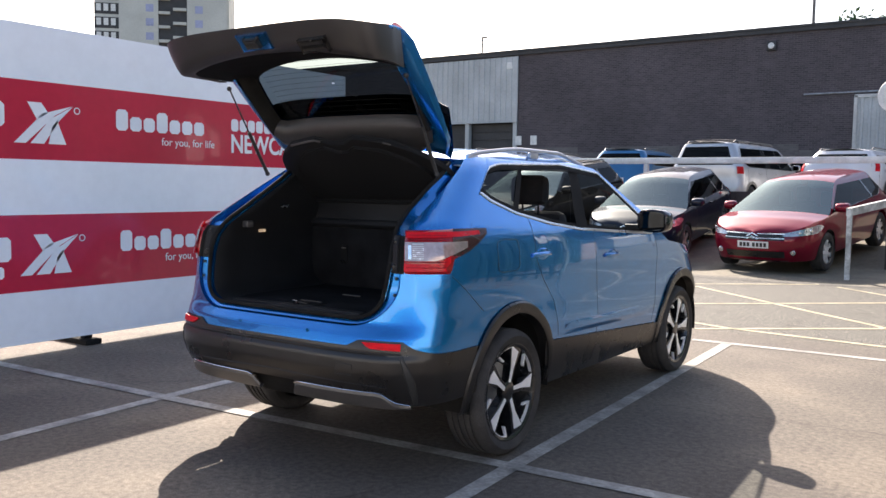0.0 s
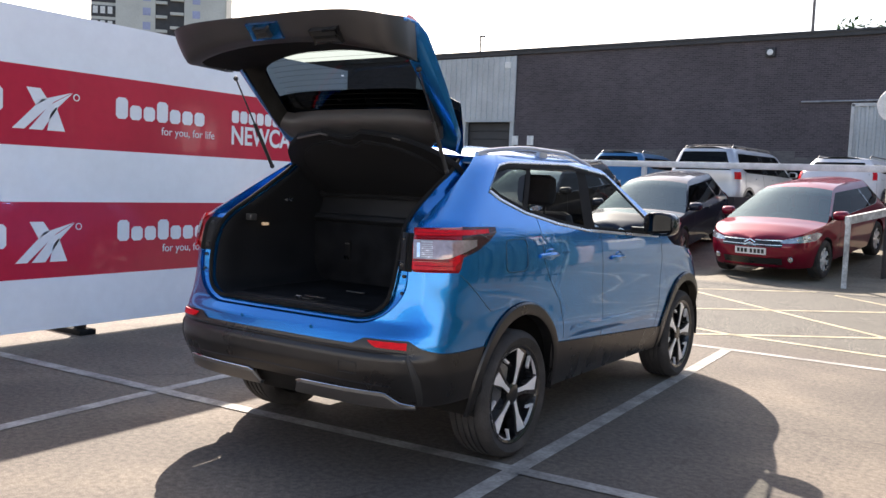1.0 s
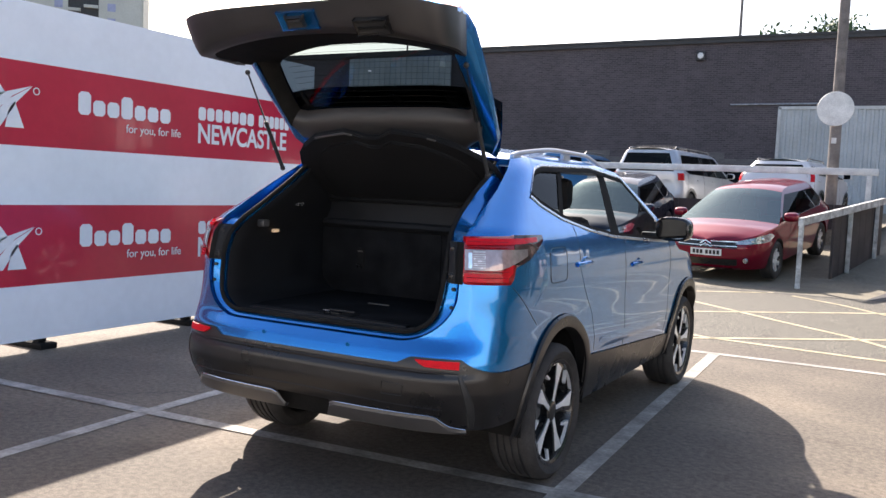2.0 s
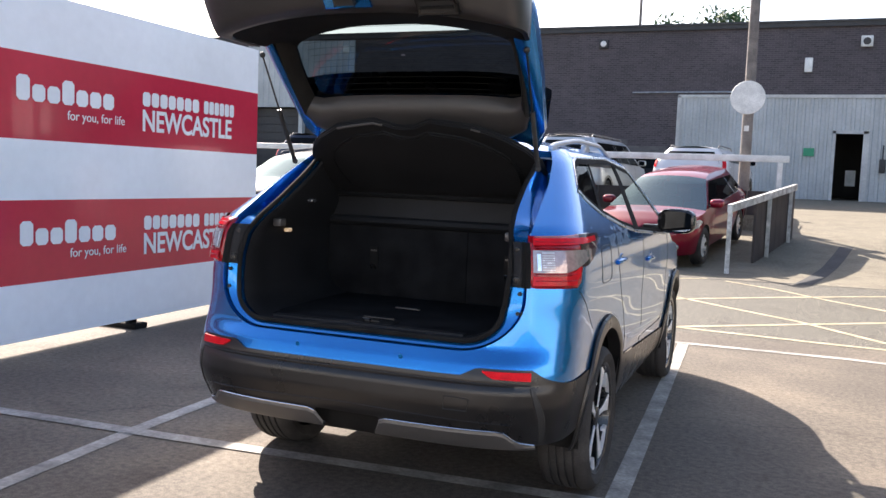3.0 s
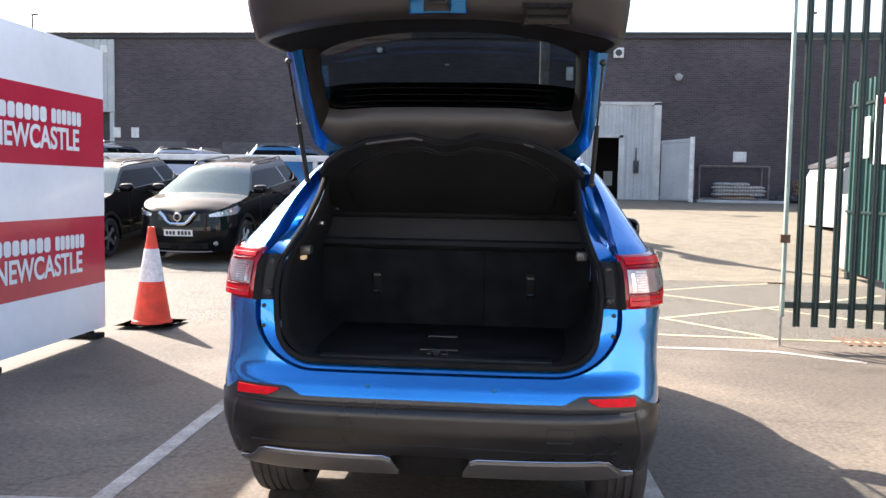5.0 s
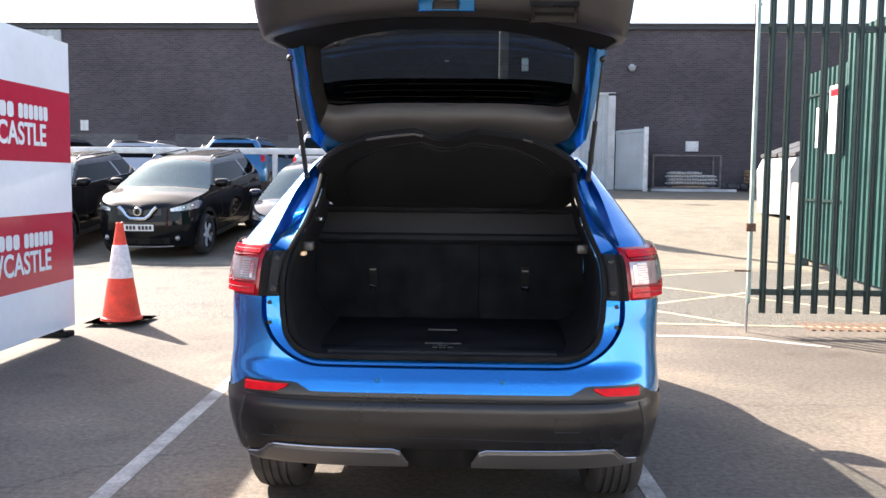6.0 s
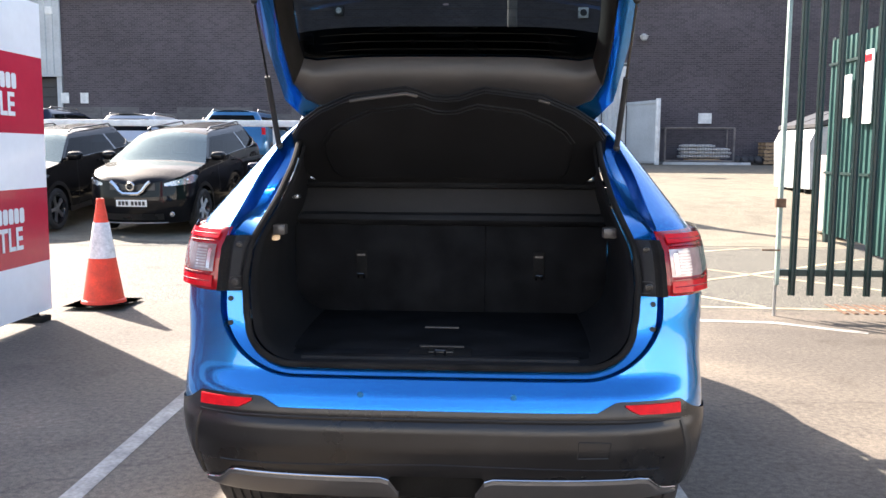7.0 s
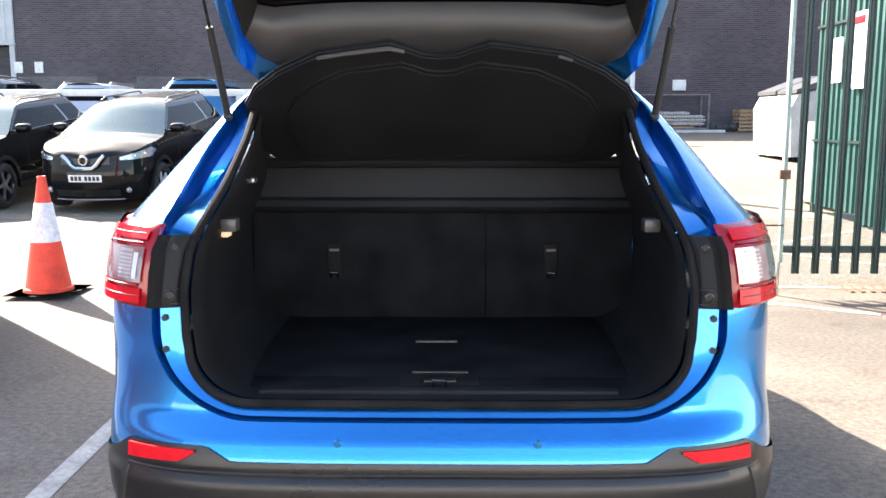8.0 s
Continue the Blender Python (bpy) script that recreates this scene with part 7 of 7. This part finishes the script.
def panel_pt(i, r, lift=0.0):
    x_q, z = lerp(rim[i][0], eye_[i][0], r), lerp(rim[i][1], eye_[i][1], r)
    p = gate_pt(x_q, z, -0.012)
    y = max(p.y + 0.008, inner_y(p.x, z))
    return Vector((p.x, lerp(p.y - 0.014, y, min(1.0, max(0.0, r / 0.09)) ** 0.6) + lift, z))


bm = bmesh.new()
ring([[panel_pt(i, r, l_) for i in range(0, 22)] for r, l_ in ((0.0, 0), (0.006, 0), (0.02, 0), (0.04, 0), (0.07, 0), (0.10, 0), (0.15, 0), (0.20, 0.001), (0.245, 0.002), (0.262, -0.004))], bm, True)
bmesh.ops.remove_doubles(bm, verts=bm.verts[:], dist=0.0004)
part("lower_lining", bm, HATCHTRIM, tailgate, angle=50)
bm = bmesh.new()
ring([[panel_pt(i, r, l_) if r < 1 else gate_pt(eye_[i][0], eye_[i][1], -0.006) for i in range(0, 23)] for r, l_ in ((0.24, -0.006), (0.30, -0.004), (0.45, 0.0), (0.6, 0.0), (0.8, 0.0), (0.93, 0.0), (0.975, -0.004), (1.0, 0))], bm, True)
bmesh.ops.remove_doubles(bm, verts=bm.verts[:], dist=0.0004)
part("screen_surround", bm, RUBBER, tailgate, angle=50)


def lining(name, material, i0, i1, stations, sides=(0,)):
    rows = []
    for r, o in stations:
        row = []
        for i in range(i0, i1):
            f = r + (1 - r) * 0.55 * max(0.0, 1 - (i - 32) / 4) if name == "upper_lining" else r
            row.append(gate_pt(lerp(rim[i][0], eye_[i][0], f), lerp(rim[i][1], eye_[i][1], f), o))
        rows.append(row)
    for s in sides:
        bm = bmesh.new()
        if s == 0:
            ring(rows, bm, True)
        else:
            grid(bm, [[Vector((s * p.x, p.y, p.z)) for p in r] for r in rows], 0, s > 0)
        bmesh.ops.remove_doubles(bm, verts=bm.verts[:], dist=0.0004)
        part(name, bm, material, tailgate, angle=40)


lining("side_lining", RUBBER, 20, 33, ((0.60, -0.060), (0.62, -0.086), (0.70, -0.094), (0.84, -0.078), (0.96, -0.040), (1.0, -0.008)), (-1, 1))
lining("upper_lining", HATCHTRIM, 32, 45, ((0.02, -0.030), (0.05, -0.060), (0.15, -0.078), (0.35, -0.086), (0.7, -0.076), (0.9, -0.050), (1.0, -0.010)))
bm = bmesh.new()
ring([[gate_pt(e[0] * f, lerp(1.385, e[1], f), -0.004) for e in eye_out] for f in (1.02, 0.75, 0.5, 0.25, 0.02)], bm)
bmesh.ops.remove_doubles(bm, verts=bm.verts[:], dist=0.004)
part("rear_screen", bm, PRIVACY, tailgate, "dark tinted rear screen")
for k in range(11):
    bm = bmesh.new()
    z, half_w = 1.305 + 0.0175 * k, 0.62
    arc = [gate_pt(half_w * abs(t), z, -0.007) for t in [-1 + k2 / 6 for k2 in range(13)]]
    tube(bm, [Vector((-p.x if k2 < 6 else p.x, p.y, p.z)) for k2, p in enumerate(arc)], 0.0009, 4)
    part("heater_wire", bm, RUBBER, tailgate)
# spoiler above the screen
bm = bmesh.new()
rows = []
for z, o in ((1.625, 0.012), (1.60, 0.030), (1.54, 0.040), (1.48, 0.058), (1.465, 0.058), (1.46, 0.048), (1.48, 0.040), (1.53, 0.020), (1.53, 0.010)):
    rows.append([gate_pt(0.90 * k / 12, z, o) for k in range(13)])
ring(rows[:5], bm)
part("roof_spoiler", bm, BLUE, tailgate)
bm = bmesh.new()
ring(rows[4:], bm)
part("spoiler_underside", bm, RIMBLACK, tailgate)
bm = bmesh.new()
ring([[gate_pt(0.78 * k / 12, z, 0.007) for k in range(13)] for z in (1.435, 1.46, 1.49, 1.52, 1.545)], bm, True)
bmesh.ops.remove_doubles(bm, verts=bm.verts[:], dist=0.0004)
part("spoiler_base", bm, RIMBLACK, tailgate)
for right in (True, False):
    s = 1 if right else -1
    bm = bmesh.new()
    grid(bm, [[Vector((s * p.x, p.y, p.z)) for p in [gate_pt(0.50 + 0.27 * k / 10 + 0.018 * (k == 9), 1.06 + 0.185 * j / 4, (0.022 if 0 < j < 4 else 0.002) * min(1, 0.25 + k / 5) * (1 if k < 10 else -0.3)) for j in range(5)]] for k in range(11)], flip=right)
    part("inner_tail_lamp", bm, REDLENS, tailgate)
    bm = bmesh.new()
    p = gate_pt(0.70, 1.03, -0.05)
    lathe(bm, [(0.0, 0.03), (0.016, 0.03), (0.02, 0.02), (0.02, 0)], 14, pose(s * p.x, p.y, p.z, -90))
    part("rubber_buffer", bm, RUBBER, tailgate)
# latch plate, pull recess
def on_lining(x, y, z):
    """Pose for flat work on the lining by the latch: its y runs up the panel, its z points into the boot."""
    return Matrix(((1, 0, 0, x), (0, 0.857, 0.515, y), (0, 0.515, -0.857, z), (0, 0, 0, 1)))


at = on_lining(0.018, 0.125, 0.831)
bm = bmesh.new()
box(bm, -0.10, 0.10, -0.043, 0.043, -0.012, 0.007, at, bevel=0.004)
lp = part("latch_plate", bm, BLUE, tailgate)
bm = bmesh.new()
box(bm, -0.045, 0.04, -0.026, 0.022, 0.004, 0.026, at, bevel=0.006)
tube(bm, [at @ Vector(c) for c in ((-0.055, -0.03, 0.012), (-0.03, -0.01, 0.028), (0.03, -0.012, 0.028), (0.05, -0.03, 0.012))], 0.006, 6)
part("latch", bm, INK, lp)
at = on_lining(0.40, 0.172, 0.833)
bm = bmesh.new()
box(bm, -0.082, 0.082, -0.036, 0.034, -0.012, 0.008, at, bevel=0.005)
lp = part("pull_surround", bm, CLAD, tailgate)
bm = bmesh.new()
box(bm, -0.070, 0.070, -0.026, 0.022, 0.004, 0.0095, at, bevel=0.002)
part("pull_cup", bm, INK, lp)
bm = bmesh.new()
box(bm, -0.066, 0.066, -0.006, 0.004, 0.008, 0.014, at, bevel=0.003)
part("pull_bar", bm, RUBBER, lp)
# gas struts
for s in (-1, 1):
    a = Vector((s * 0.622, 0.575, 1.518))
    b = Vector((s * 0.632, 0.288, 1.995))
    v = new("gas_strut")
    v.parent = car
    bm = bmesh.new()
    tube(bm, [a, lerp(a, b, 0.50)], 0.0105, 10)
    part("cylinder", bm, INK, v)
    bm = bmesh.new()
    tube(bm, [lerp(a, b, 0.5), b], 0.0045, 8)
    part("rod", bm, RIMBLACK, v)
    for q in (a, b):
        bm = bmesh.new()
        bmesh.ops.create_uvsphere(bm, u_segments=10, v_segments=6, radius=0.014, matrix=Matrix.Translation(q))
        part("ball_joint", bm, INK, v)
